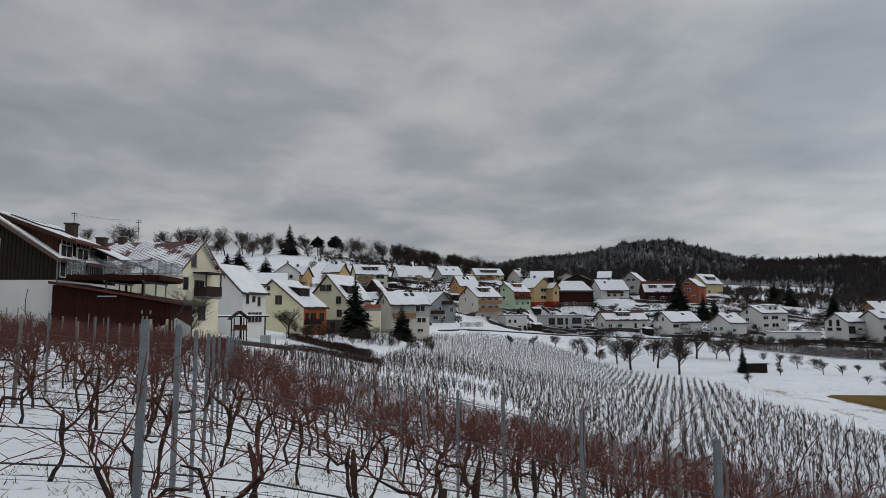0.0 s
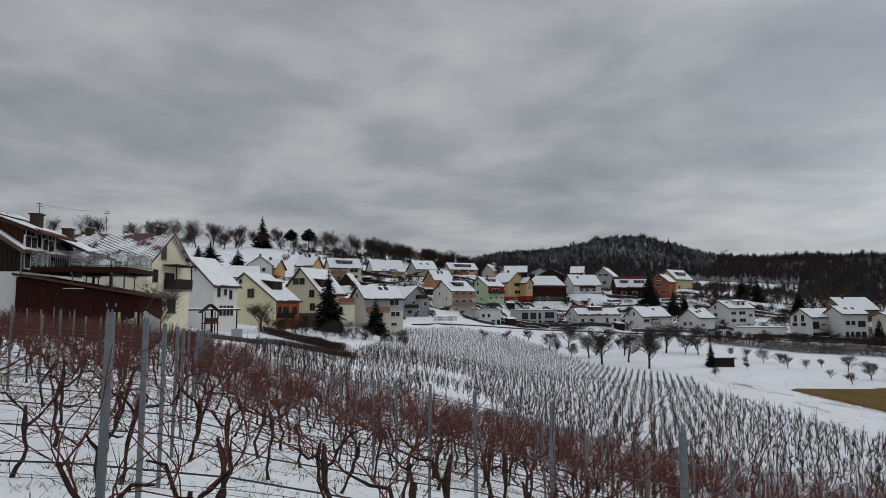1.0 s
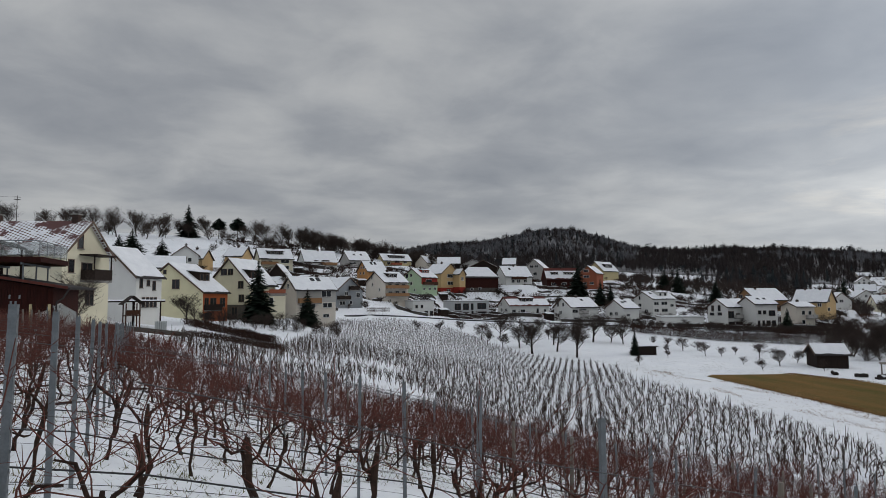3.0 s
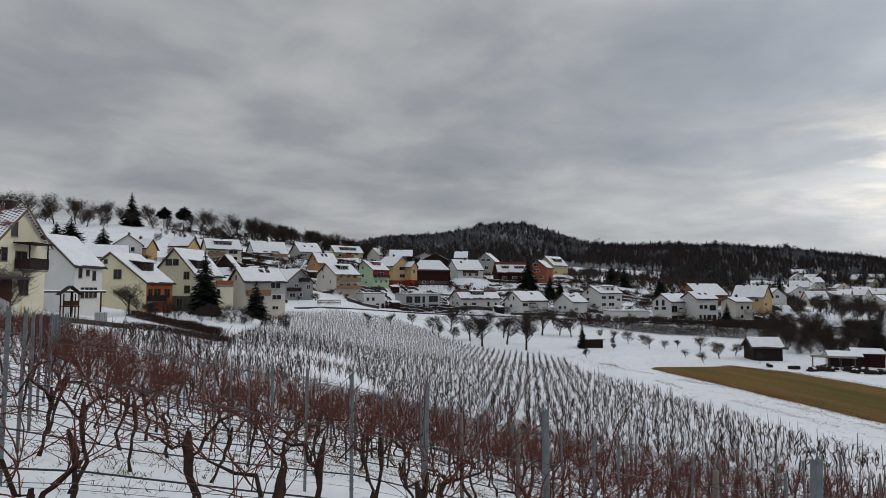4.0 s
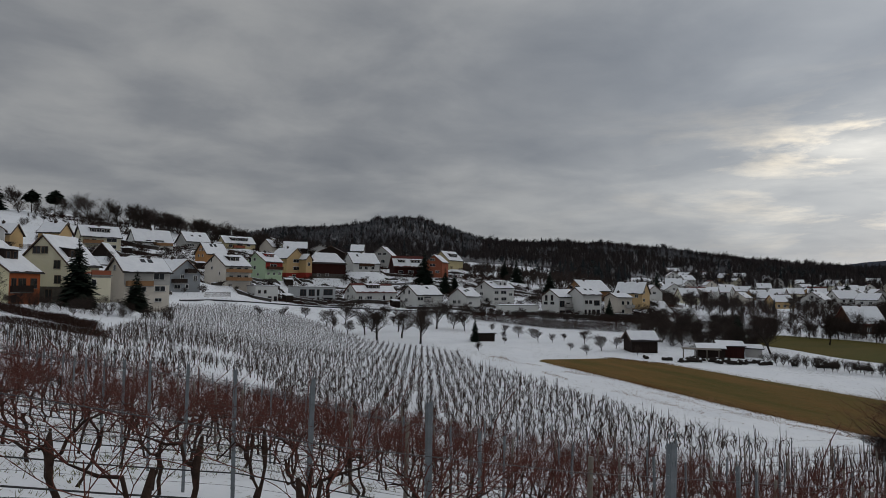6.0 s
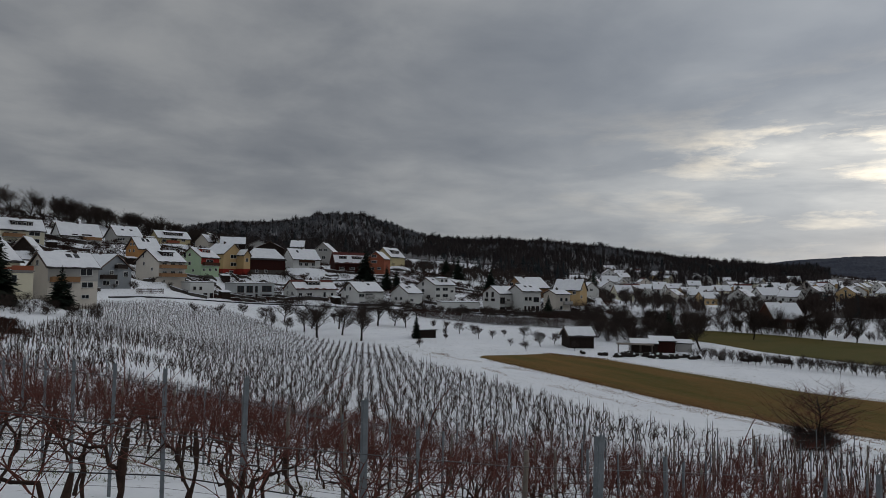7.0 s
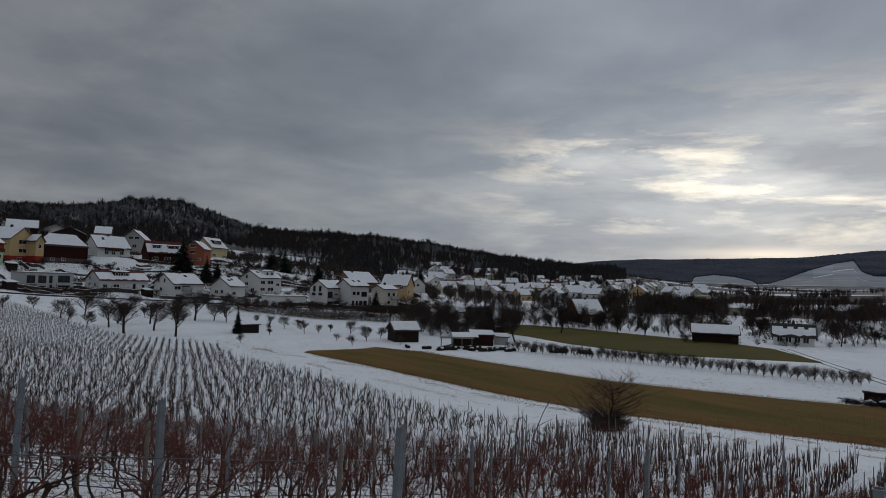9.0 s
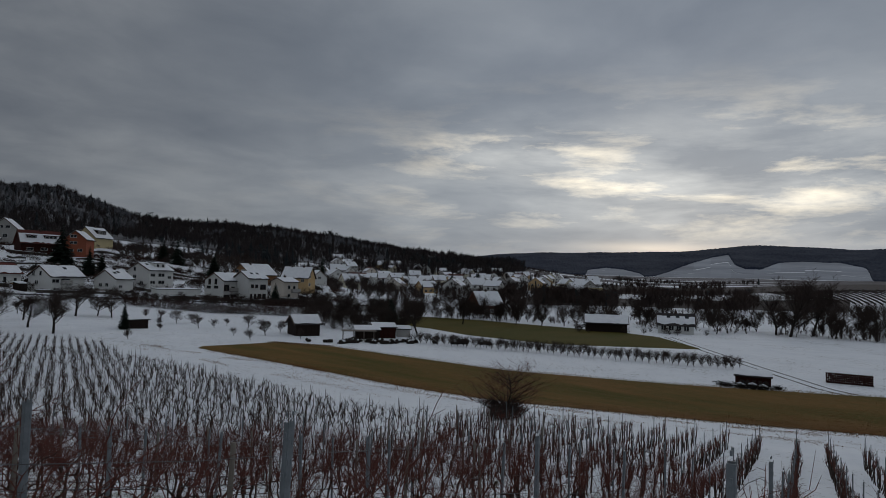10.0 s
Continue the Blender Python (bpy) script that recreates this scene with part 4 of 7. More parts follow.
house("white gabled house with broad snowy roof", 66.9, 188.5, -6.0, 15, 9.6, 9.6, 4.5, 7.3, "L", "white", windows=[("L", 7.4, 4.7, 1, 1.1), ("L", 4.5, 4.8, 0.9, 1.1), ("L", 6, 2.4, 1.3, 0.9), ("R", 1.2, 2.9, 1.9, 0.9), ("R", 4, 2.8, 2.6, 1.1), ("R", 7.2, 0.4, 1.1, 0.7), ("R", 1.5, 0.7, 1.7, 0.7)], seed=22, skylights=[(5.5, 0.6)], balconies=[("R", 2.6, 2.6, 2.9, 1.0, "grey")])
house("small white gabled house with snowy roof and skylights", 81.3, 182.8, -5.8, 16, 5.5, 8.9, 4.0, 6.4, "L", "white", windows=[("L", 6.2, 1.8, 1.4, 0.9), ("L", 3.7, 1.9, 1.1, 0.9), ("R", 1.3, 1.6, 1.2, 0.7), ("R", 3.9, 0.1, 2.1, 0.7)], seed=23, skylights=[(1.0, 0.5), (2.4, 0.6)])
house("white three-storey house with dormer on the lower lane", 95.8, 193.6, -4.8, 14, 9.0, 9.6, 5.7, 7.9, "L", "white", windows=[("R", 1.2, 3.8, 1.7, 0.9), ("R", 4.4, 3.8, 2.3, 1), ("R", 1.2, 1.6, 1.7, 0.9), ("R", 4.5, 1.6, 2.3, 1), ("R", 7.5, 3.2, 1.3, 0.8), ("L", 6.5, 5.4, 0.9, 1.2), ("L", 6.4, 3.2, 1.5, 1), ("L", 3.3, 1.3, 1.5, 1)], seed=24, dormers=[(3.2, 7.0, 0.3, 1.3, "white")], skylights=[(1.2, 0.6)])
house("long low white garage under a thick snow roof", 91.5, 180.1, -7.0, -12, 12.4, 5.7, 2.5, 2.4, "F", "white", windows=[], seed=25)
house("white gabled twin house with dark windows", 107.3, 171.2, -7.5, 8, 7.6, 8.5, 6.0, 8.2, "L", "white", windows=[("L", 6.3, 4.8, 1, 1.6), ("L", 3.5, 4.9, 1, 1.6), ("L", 6.6, 3.6, 1.7, 0.7), ("L", 3.3, 3.7, 1.7, 0.7), ("R", 1.1, 3, 1.8, 1.8), ("R", 3.5, 3, 1.2, 1.2), ("R", 6.2, 2.7, 0.6, 0.9), ("R", 1.2, 0.7, 2.1, 1.1), ("R", 3.7, 0.7, 2.1, 1.1), ("R", 6.2, 0.5, 0.7, 1.4)], seed=26, balconies=[("R", 2.2, 2.9, 3.0, 1.0, "grey")], frames=BROWN_FRAME)
house("tall white twin house with snowy roof", 112.2, 165.6, -7.2, 1, 6.7, 8.0, 6.6, 8.6, "L", "white", windows=[("R", 1.2, 3.9, 0.9, 0.9), ("R", 2.7, 3.9, 0.9, 0.9), ("R", 5, 3.4, 1.9, 1.4), ("R", 0.9, 0.4, 0.6, 1.6), ("R", 2.3, 0.4, 0.6, 1.6), ("R", 3.8, 0.1, 1.1, 1.9), ("R", 5.5, 0.1, 1.1, 1.9)], seed=27, skylights=[(2.0, 0.5), (4.0, 0.5)], frames=BROWN_FRAME, chimneys=())
house("small white house with balcony under a flat snowy roof", 127.7, 169.3, -8.0, -2, 5.4, 7.4, 6.5, 7.7, "L", "warm", windows=[("R", 1.9, 4.3, 0.9, 1.1), ("R", 3.9, 4.2, 0.9, 1.1), ("R", 1.9, 1.6, 0.9, 1.1), ("L", 4.1, 4.1, 1, 0.9)], seed=28, balconies=[("R", 2.6, 3.3, 3.0, 1.2, "grey")])
house("wooden house with long low snowy roof", 135.0, 198.5, -3.4, 6, 12.3, 11.0, 3.7, 7.5, "L", "umber", windows=[("L", 7.6, 4.4, 2, 1.1), ("L", 4.2, 4.4, 2, 1.1)], seed=29, chimneys=((0.3, 0.45),))
house("ochre house with steep snowy mansard roof", 151.1, 186.5, -6.1, 29, 7.0, 10.3, 5.9, 9.6, "R", "ochre", windows=[("L", 8.9, 4.2, 1.1, 1), ("L", 5.8, 4.1, 1.5, 1.2), ("L", 2.1, 4.3, 1.1, 1), ("L", 4.1, 1.2, 1.3, 1), ("R", 1.6, 5.8, 1.6, 1), ("R", 1.6, 2.9, 1.6, 1)], seed=30, chimneys=((0.3, 0.5), (0.75, 0.5)))
house("white gabled house beyond the gardens", 159.8, 194.9, -3.2, -4, 7.1, 7.0, 3.2, 5.8, "R", "white", windows=[("R", 1, 2.6, 1.3, 0.9), ("R", 3.5, 2.6, 1.3, 0.9)], seed=31)
house("tiny white garden house with snowy roof", 138.0, 144.7, -10.1, -4, 3.6, 4.7, 2.5, 4.5, "L", "white", windows=[], seed=32, chimneys=())
house("ochre-brown house high on the slope", -31.3, 193.5, 10.5, 69, 6.0, 5.5, 3.6, 6.2, "R", "ochre", windows=[("L", 4.3, 1.7, 0.7, 0.7), ("L", 2, 1.6, 0.7, 0.7)], seed=33)
house("long cream house with brown balcony and wide dormer", -28.8, 214.1, 10.0, 23, 10.8, 7.0, 4.7, 7.9, "L", "cream", windows=[("R", 1.3, 3.1, 1.3, 0.8), ("R", 3.3, 3.2, 1.2, 0.8), ("R", 8.2, 3.3, 2.7, 1), ("R", 8.3, 1.3, 2.4, 1), ("R", 2.6, 0.5, 0.9, 0.8)], seed=34, balconies=[("R", 0.3, 2.6, 5.4, 1.0, "umber")], dormers=[(2.6, 8.0, 0.35, 1.2, "dark_wood")])
house("pale cream house with snowy roof on the slope", -35.1, 223.3, 10.2, 24, 4.4, 6.0, 4.7, 8.1, "L", "cream", windows=[("R", 2.4, 1.6, 1.2, 1.2), ("R", 0.9, 1.2, 0.6, 1)], seed=35, skylights=[(1.5, 0.6)])
house("dark timber gable roof among the houses", -18.0, 187.1, 7.8, 80, 6.0, 5.2, 0.4, 3.5, "L", "dark_wood", windows=[], seed=36, chimneys=())
house("long white house with balconies on the upper terrace", -16.4, 241.4, 11.1, 24, 12.8, 8.0, 4.1, 8.3, "L", "white", windows=[("R", 4.3, 3.6, 1.6, 1), ("R", 8, 3.5, 3, 1.2), ("R", 8.9, 1.1, 0.9, 1), ("R", 11, 1.2, 1, 1), ("R", 4.6, 1, 1.1, 1.1)], seed=37, balconies=[("R", 6.0, 2.9, 6.4, 1.0, "umber")], frames=BROWN_FRAME)
house("white gabled house behind the upper terrace", -18.1, 261.4, 12.5, 49, 7.0, 6.0, 5.3, 8.6, "L", "white", windows=[], seed=38)
house("grey-white house with snowy roof and skylights", -0.1, 255.0, 13.2, 20, 8.7, 11.7, 3.3, 7.0, "L", "grey", windows=[("R", 1, 1.6, 1.6, 0.8), ("R", 1.7, 1.7, 1.6, 0.8), ("R", 6, 2, 1.2, 0.8)], seed=39, skylights=[(2.5, 0.5), (5.5, 0.5)])
house("yellow house with snowy dormer roof on the upper terrace", 14.3, 274.6, 15.1, 22, 13.2, 7.8, 2.5, 5.4, "L", "straw", windows=[("R", 2.3, 1, 1.4, 0.9), ("R", 6.3, 1.3, 2.4, 0.9), ("R", 10.2, 1.5, 1.5, 0.9)], seed=40, dormers=[(3.0, 10.5, 0.3, 1.2, "dark_wood")], balconies=[("R", 3.2, 0.6, 5.0, 1.0, "brick")])
house("small brown wooden hut with snowy pent roof", 54.2, 115.9, -9.6, -5, 3.4, 3.2, 1.8, 2.3, "S", "dark_wood", windows=[], seed=41, chimneys=(), name="hut", category="hut", group="garden huts")
house("dark wooden field barn with snowy gable roof", 76.7, 97.4, -9.9, -18, 4.8, 4.5, 2.0, 3.3, "L", "dark_wood", windows=[], seed=42, chimneys=(), name="hut", category="hut", group="garden huts")
house("pale gabled cottage near the crest", 34.4, 287.9, 14.1, 53, 7.9, 6.1, 3.4, 6.4, "L", "warm", windows=[], seed=43)
house("broad low house under a plain snowy roof behind the farmhouse", -44.3, 143.3, 4.4, 16, 9.2, 8.0, 4.0, 6.5, "L", "warm", windows=[("R", 7.6, 1.6, 1.1, 1.1)], seed=45, chimneys=())
house("small white gabled house on the hillside", -48.0, 183.8, 9.7, 12, 6.6, 7.0, 4.0, 6.4, "R", "white", windows=[("R", 2.2, 2.2, 0.9, 1.0), ("R", 4.4, 2.2, 0.9, 1.0)], seed=46, skylights=[(2.0, 0.5)])
house("orange-brown house with snowy roof on the hillside", -42.7, 195.4, 8.4, 77, 7.0, 6.6, 5.0, 7.7, "R", "ochre", windows=[("L", 4, 4.4, 1.1, 0.7), ("L", 1.6, 4.3, 1.1, 0.7), ("L", 3.9, 2, 1.1, 0.7), ("L", 1.5, 1.8, 1.1, 0.9)], seed=44)

# ---- the ground, levelled at the building plots ----
turns = np.radians(np.concatenate([np.arange(-180, -32, 1.0), np.arange(-32, 48, 0.4), np.arange(48, 180.5, 0.75)]))
reach = np.concatenate([[0.0], np.geomspace(0.6, 80, 110), np.geomspace(82, 320, 110), np.geomspace(326, 4900, 120)])
gx, gy = np.outer(reach, np.sin(turns)), np.outer(reach, np.cos(turns))
gz = np.array([[height(x, y) for x, y in zip(rx, ry)] for rx, ry in zip(gx, gy)])
tagged(new("ground", grid_mesh("ground", gx, gy, gz, GROUND)), "hilly ground under thin patchy snow", "ground", kind="structure")

# ---- the timber house by the vineyard, its terrace and shed ----
DX, DY, DZ, DROT = -24.8, 41.1, 0.9, 96
dark = house("dark timber-clad gabled house over a white ground storey, solar panels", DX, DY, DZ, DROT, 9.5, 9.0, 4.5, 7.5, "L", "dark_wood", TILES, "snow",
             [("L", 4.3, 4.2, 1.6, 1.5)], base="white:3.1", chimneys=(), seed=90, over=0.5)
DORMER_FRONT, DORMER_PITCH = 5.5, 0.375  # the long shed dormer that looks over the terrace


def on_dormer(b):
    return DORMER_FRONT + (b + 1.0) * DORMER_PITCH


dormer = part("dormer", Shape().prism([(0.7, 0.2, 4.6), (0.7, 4.4, 7.4), (0.7, 4.4, on_dormer(4.4)), (0.7, 0.2, on_dormer(0.2))], [(5.4, 0.2, 4.6), (5.4, 4.4, 7.4), (5.4, 4.4, on_dormer(4.4)), (5.4, 0.2, on_dormer(0.2))]), BROWN_WOOD, dark, "long brown boarded dormer")
for i in range(14):
    b = 0.25 + i * 0.27
    part("board", Shape().box(0.665, 0.7, b, b + 0.24, 4.6 + 0.667 * (b + 0.24), on_dormer(b) - 0.02), BROWN_WOOD, dormer)
part("dormer_roof", Shape().prism([(0.3, -1.0, on_dormer(-1.0)), (5.8, -1.0, on_dormer(-1.0)), (5.8, 4.5, on_dormer(4.5)), (0.3, 4.5, on_dormer(4.5))], [(0.3, -1.0, on_dormer(-1.0) + 0.15), (5.8, -1.0, on_dormer(-1.0) + 0.15), (5.8, 4.5, on_dormer(4.5) + 0.15), (0.3, 4.5, on_dormer(4.5) + 0.15)]), TILES, dormer)
part("verge_board", Shape().prism([(0.26, -1.0, on_dormer(-1.0) - 0.1), (0.3, -1.0, on_dormer(-1.0) - 0.1), (0.3, 4.5, on_dormer(4.5) - 0.1), (0.26, 4.5, on_dormer(4.5) - 0.1)], [(0.26, -1.0, on_dormer(-1.0) + 0.17), (0.3, -1.0, on_dormer(-1.0) + 0.17), (0.3, 4.5, on_dormer(4.5) + 0.17), (0.26, 4.5, on_dormer(4.5) + 0.17)]), BROWN_WOOD, dormer)
part("dormer_snow", slope_snow(0.35, 5.7, (-0.9, on_dormer(-0.9) + 0.15), (4.5, on_dormer(4.5) + 0.15), random.Random(91), 0.1, 1.2), ROOF_SNOW, dormer, "thin snow on the dormer roof")
for i in range(4):
    a = 1.0 + i * 1.08
    part("solar_panel", Shape().prism([(a, 1.6, on_dormer(1.6) + 0.27), (a + 1.02, 1.6, on_dormer(1.6) + 0.27), (a + 1.02, 3.5, on_dormer(3.5) + 0.27), (a, 3.5, on_dormer(3.5) + 0.27)], [(a, 1.6, on_dormer(1.6) + 0.33), (a + 1.02, 1.6, on_dormer(1.6) + 0.33), (a + 1.02, 3.5, on_dormer(3.5) + 0.33), (a, 3.5, on_dormer(3.5) + 0.33)]), GLASS, dark, "dark solar panel")
    part("panel_snow", Shape().prism([(a + 0.08, 1.7, on_dormer(1.7) + 0.335), (a + 0.9, 1.65, on_dormer(1.65) + 0.335), (a + 0.8, 2.3 + 0.3 * (i % 2), on_dormer(2.3 + 0.3 * (i % 2)) + 0.335), (a + 0.1, 2.5, on_dormer(2.5) + 0.335)], [(a + 0.12, 1.75, on_dormer(1.75) + 0.38), (a + 0.86, 1.7, on_dormer(1.7) + 0.38), (a + 0.76, 2.2 + 0.3 * (i % 2), on_dormer(2.2 + 0.3 * (i % 2)) + 0.38), (a + 0.14, 2.4, on_dormer(2.4) + 0.38)]), ROOF_SNOW, dark, "snow left on a solar panel")
for a in (1.5, 3.0, 4.5):
    window(dormer, 1.1, 1.0, pose(a, 0.188, 4.78), WHITE_FRAME, "window", False)
window(dark, 1.5, 2.05, pose(1.2, -0.012, 3.36), WHITE_FRAME, "door", False)
window(dark, 1.6, 2.05, pose(3.6, -0.012, 3.36), WHITE_FRAME, "door", False)
chimney(dark, 3.95, 0.95, 5.2, 7.2, 0.62, False)
chimney(dark, 8.4, 0.7, 5.0, 6.7, 0.62, False)
porch = part("porch_roof", Shape().prism([(6.0, -2.3, 4.45), (9.9, -2.3, 4.45), (9.9, 2.4, 6.55), (6.0, 2.4, 6.55)], [(6.0, -2.3, 4.6), (9.9, -2.3, 4.6), (9.9, 2.4, 6.7), (6.0, 2.4, 6.7)]), DARK_TILES, dark, "dark lean-to roof beyond the dormer")
part("porch_snow", slope_snow(6.05, 9.8, (-2.1, 4.69), (2.35, 6.68), random.Random(92), 0.1, 0.9), ROOF_SNOW, porch, "snow blanket")
for a in (6.2, 9.6):
    part("porch_post", Shape().box(a, a + 0.14, -2.1, -1.96, 0.0, 4.5), DARK_WOOD, porch)
for i in range(36):
    part("board", Shape().box(-0.035, -0.0, i * 0.25, i * 0.25 + 0.2, 3.15, min(4.5 + min(i * 0.25, 9 - i * 0.25 - 0.2) * 0.667, 7.45) - 0.1), DARK_WOOD, dark)
part("downpipe", Shape().tube([(-0.12, -0.12, -1.0), (-0.12, -0.12, 4.3)], [0.055, 0.055], 8), ZINC, dark)

terrace = thing("terrace", "raised timber terrace with glass railing over the shed", "terrace", pose(DX, DY, DZ, 0, 0, DROT))
part("deck", Shape().box(0.1, 5.2, -6.3, -0.6, 3.22, 3.34), BROWN_WOOD, terrace)
part("fascia", Shape().box(0.0, 0.1, -6.4, -0.6, 3.1, 3.42), RED_WOOD, terrace, "red-brown edge board")
part("side_fascia", Shape().box(0.1, 5.2, -6.4, -6.3, 3.1, 3.42), RED_WOOD, terrace)
for i in range(14):
    part("joist", Shape().box(0.3 + i * 0.36, 0.38 + i * 0.36, -6.3, -0.6, 3.04, 3.22), BROWN_WOOD, terrace)
for y in (-5.4, -3.0):
    part("steel_beam", Shape().prism([(0.1, y, 2.95), (0.1, y + 0.12, 2.95), (0.1, y + 0.12, 3.08), (0.1, y, 3.08)], [(5.0, y, 2.9), (5.0, y + 0.12, 2.9), (5.0, y + 0.12, 3.03), (5.0, y, 3.03)]), ZINC, terrace)
    for x in (0.4, 2.6, 4.7):
        part("support", Shape().tube([(x, y + 0.06, 1.6), (x, y + 0.06, 2.95)], [0.05, 0.05], 8), ZINC, terrace)
PANE = material("clear_glass", (0.8, 0.85, 0.85), 0.05, fine=5, bump=0.0)
PANE.node_tree.nodes["Principled BSDF"].inputs["Transmission Weight"].default_value = 0.9
for i in range(5):
    y0 = -6.3 + i * 1.14
    if i != 3:
        part("glass_panel", Shape().box(0.03, 0.045, y0 + 0.06, y0 + 1.08, 3.5, 4.3), PANE, terrace, "clear glass panel")
    part("rail_post", Shape().tube([(0.04, y0, 3.1), (0.04, y0, 4.38)], [0.025, 0.025], 6), ZINC, terrace)
for i in range(7):
    part("baluster", Shape().tube([(0.04, -2.8 + i * 0.13, 3.45), (0.04, -2.8 + i * 0.13, 4.3)], [0.012, 0.012], 5), ZINC, terrace)
part("rail_post", Shape().tube([(0.04, -0.65, 3.1), (0.04, -0.65, 4.38)], [0.025, 0.025], 6), ZINC, terrace)
part("handrail", Shape().tube([(0.04, -0.6, 4.38), (0.04, -6.3, 4.38)], [0.028, 0.028], 8), ZINC, terrace)
part("handrail", Shape().tube([(0.04, -6.3, 4.38), (5.2, -6.3, 4.38)], [0.028, 0.028], 8), ZINC, terrace)
for i in range(4):
    x0 = 0.1 + i * 1.28
    part("glass_panel", Shape().box(x0 + 0.06, x0 + 1.2, -6.31, -6.295, 3.5, 4.3), PANE, terrace, "clear glass panel")
    part("rail_post", Shape().tube([(x0 + 1.26, -6.3, 3.1), (x0 + 1.26, -6.3, 4.38)], [0.025, 0.025], 6), ZINC, terrace)
for i, y in enumerate((-5.6, -4.2)):
    tub = thing("plant_tub", "grey plant tub on the terrace", "plant tub", pose(DX, DY, DZ, 0, 0, DROT) @ pose(0.5, y, 3.34), "plant tubs")
    part("tub", Shape().tube([(0, 0, 0), (0, 0, 0.42)], [0.16, 0.24], 10), CONCRETE, tub)
    part("rim", Shape().tube([(0, 0, 0.42), (0, 0, 0.47)], [0.26, 0.26], 10), CONCRETE, tub)

shed = thing("shed", "long dark red board shed with low sloping roof", "shed", pose(DX, DY, DZ, 0, 0, DROT))
part("wall", Shape().prism([(-0.45, -0.05, -2), (-0.45, -7.3, -2), (-0.45, -7.3, 1.5), (-0.45, -0.05, 2.75)], [(4.5, -0.05, -2), (4.5, -7.3, -2), (4.5, -7.3, 1.5), (4.5, -0.05, 2.75)]), RED_WOOD, shed)
for i in range(48):
    y0 = -0.1 - i * 0.15
    part("board", Shape().box(-0.48, -0.45, y0 - 0.13, y0, -1.5, 2.66 + 0.172 * (y0 - 0.05)), RED_WOOD, shed)
part("roof", Shape().prism([(-0.9, 0.0, 2.82), (5.0, 0.0, 2.82), (5.0, -8.2, 1.42), (-0.9, -8.2, 1.42)], [(-0.9, 0.0, 2.96), (5.0, 0.0, 2.96), (5.0, -8.2, 1.56), (-0.9, -8.2, 1.56)]), DARK_TILES, shed)
part("roof_edge", Shape().prism([(-0.95, 0.0, 2.84), (-0.9, 0.0, 2.84), (-0.9, -8.2, 1.44), (-0.95, -8.2, 1.44)], [(-0.95, 0.0, 3.0), (-0.9, 0.0, 3.0), (-0.9, -8.2, 1.6), (-0.95, -8.2, 1.6)]), TILES, shed, "orange-brown roof edge")
part("lamp_tube", Shape().box(-0.56, -0.5, -4.0, -2.8, 2.0, 2.06), WHITE_FRAME, shed, "white strip lamp")
for y in (-6.2, -7.2):
    part("yellow_post", Shape().box(-0.58, -0.46, y, y + 0.13, -1.0, 0.55), PAINTS["straw"], shed, "yellow post")
part("gutter_pipe", Shape().tube([(-0.8, -8.25, 1.5), (-0.7, -7.9, 0.9), (-0.5, -7.5, 0.7), (-0.5, -7.45, -1.5)], [0.05] * 4, 7), DARK_TILES, shed)

greenhouse = thing("greenhouse", "small glass greenhouse with pale frame", "greenhouse", pose(-17.9, 41.0, height(-17.9, 41), 0, 0, 60))
HAZY = material("hazy_glass", (0.55, 0.58, 0.58), 0.3, fine=6, bump=0.0)
HAZY.node_tree.nodes["Principled BSDF"].inputs["Transmission Weight"].default_value = 0.5
part("glazing", Shape().prism([(0, 0, 0), (2.2, 0, 0), (2.2, 0, 1.35), (1.1, 0, 1.9), (0, 0, 1.35)], [(0, 2.0, 0), (2.2, 2.0, 0), (2.2, 2.0, 1.35), (1.1, 2.0, 1.9), (0, 2.0, 1.35)]), HAZY, greenhouse, "hazy glass panes")
for y in (-0.03, 1.0, 2.03):
    part("hoop", Shape().tube([(0, y, 0), (0, y, 1.37), (1.1, y, 1.93), (2.2, y, 1.37), (2.2, y, 0)], [0.025] * 5, 5), WHITE_FRAME, greenhouse)

tower = thing("play_tower", "wooden garden play tower with a small gable roof", "play tower", pose(-25.6, 79.0, height(-25.6, 79), 0, 0, 30))
for x in (0, 1.5):
    for y in (0, 1.5):
        part("post", Shape().box(x, x + 0.12, y, y + 0.12, -0.5, 2.6), BROWN_WOOD, tower)
part("platform", Shape().box(-0.05, 1.67, -0.05, 1.67, 1.1, 1.2), BROWN_WOOD, tower)
part("roof", Shape().prism([(-0.4, -0.3, 2.5), (0.81, -0.3, 3.5), (2.02, -0.3, 2.5), (2.02, -0.3, 2.42), (0.81, -0.3, 3.38), (-0.4, -0.3, 2.42)], [(-0.4, 1.9, 2.5), (0.81, 1.9, 3.5), (2.02, 1.9, 2.5), (2.02, 1.9, 2.42), (0.81, 1.9, 3.38), (-0.4, 1.9, 2.42)]), DARK_WOOD, tower)
part("railing", Shape().box(0.1, 1.5, -0.04, 0.0, 1.25, 1.8), BROWN_WOOD, tower)
carport = thing("carport", "open timber carport with a flat snowy roof", "carport", pose(-28.5, 80.5, height(-28.5, 80.5), 0, 0, 15))
for x in (0.0, 3.0, 6.0):
    for y in (0.0, 3.0):
        part("post", Shape().box(x, x + 0.15, y, y + 0.15, -0.5, 2.3), DARK_WOOD, carport)
part("roof", Shape().box(-0.4, 6.6, -0.4, 3.6, 2.3, 2.45), DARK_WOOD, carport)
part("snow_cover", slope_snow(-0.4, 6.6, (-0.4, 2.45), (3.6, 2.47), random.Random(3), 0.14, 0.1), ROOF_SNOW, carport, "snow blanket")
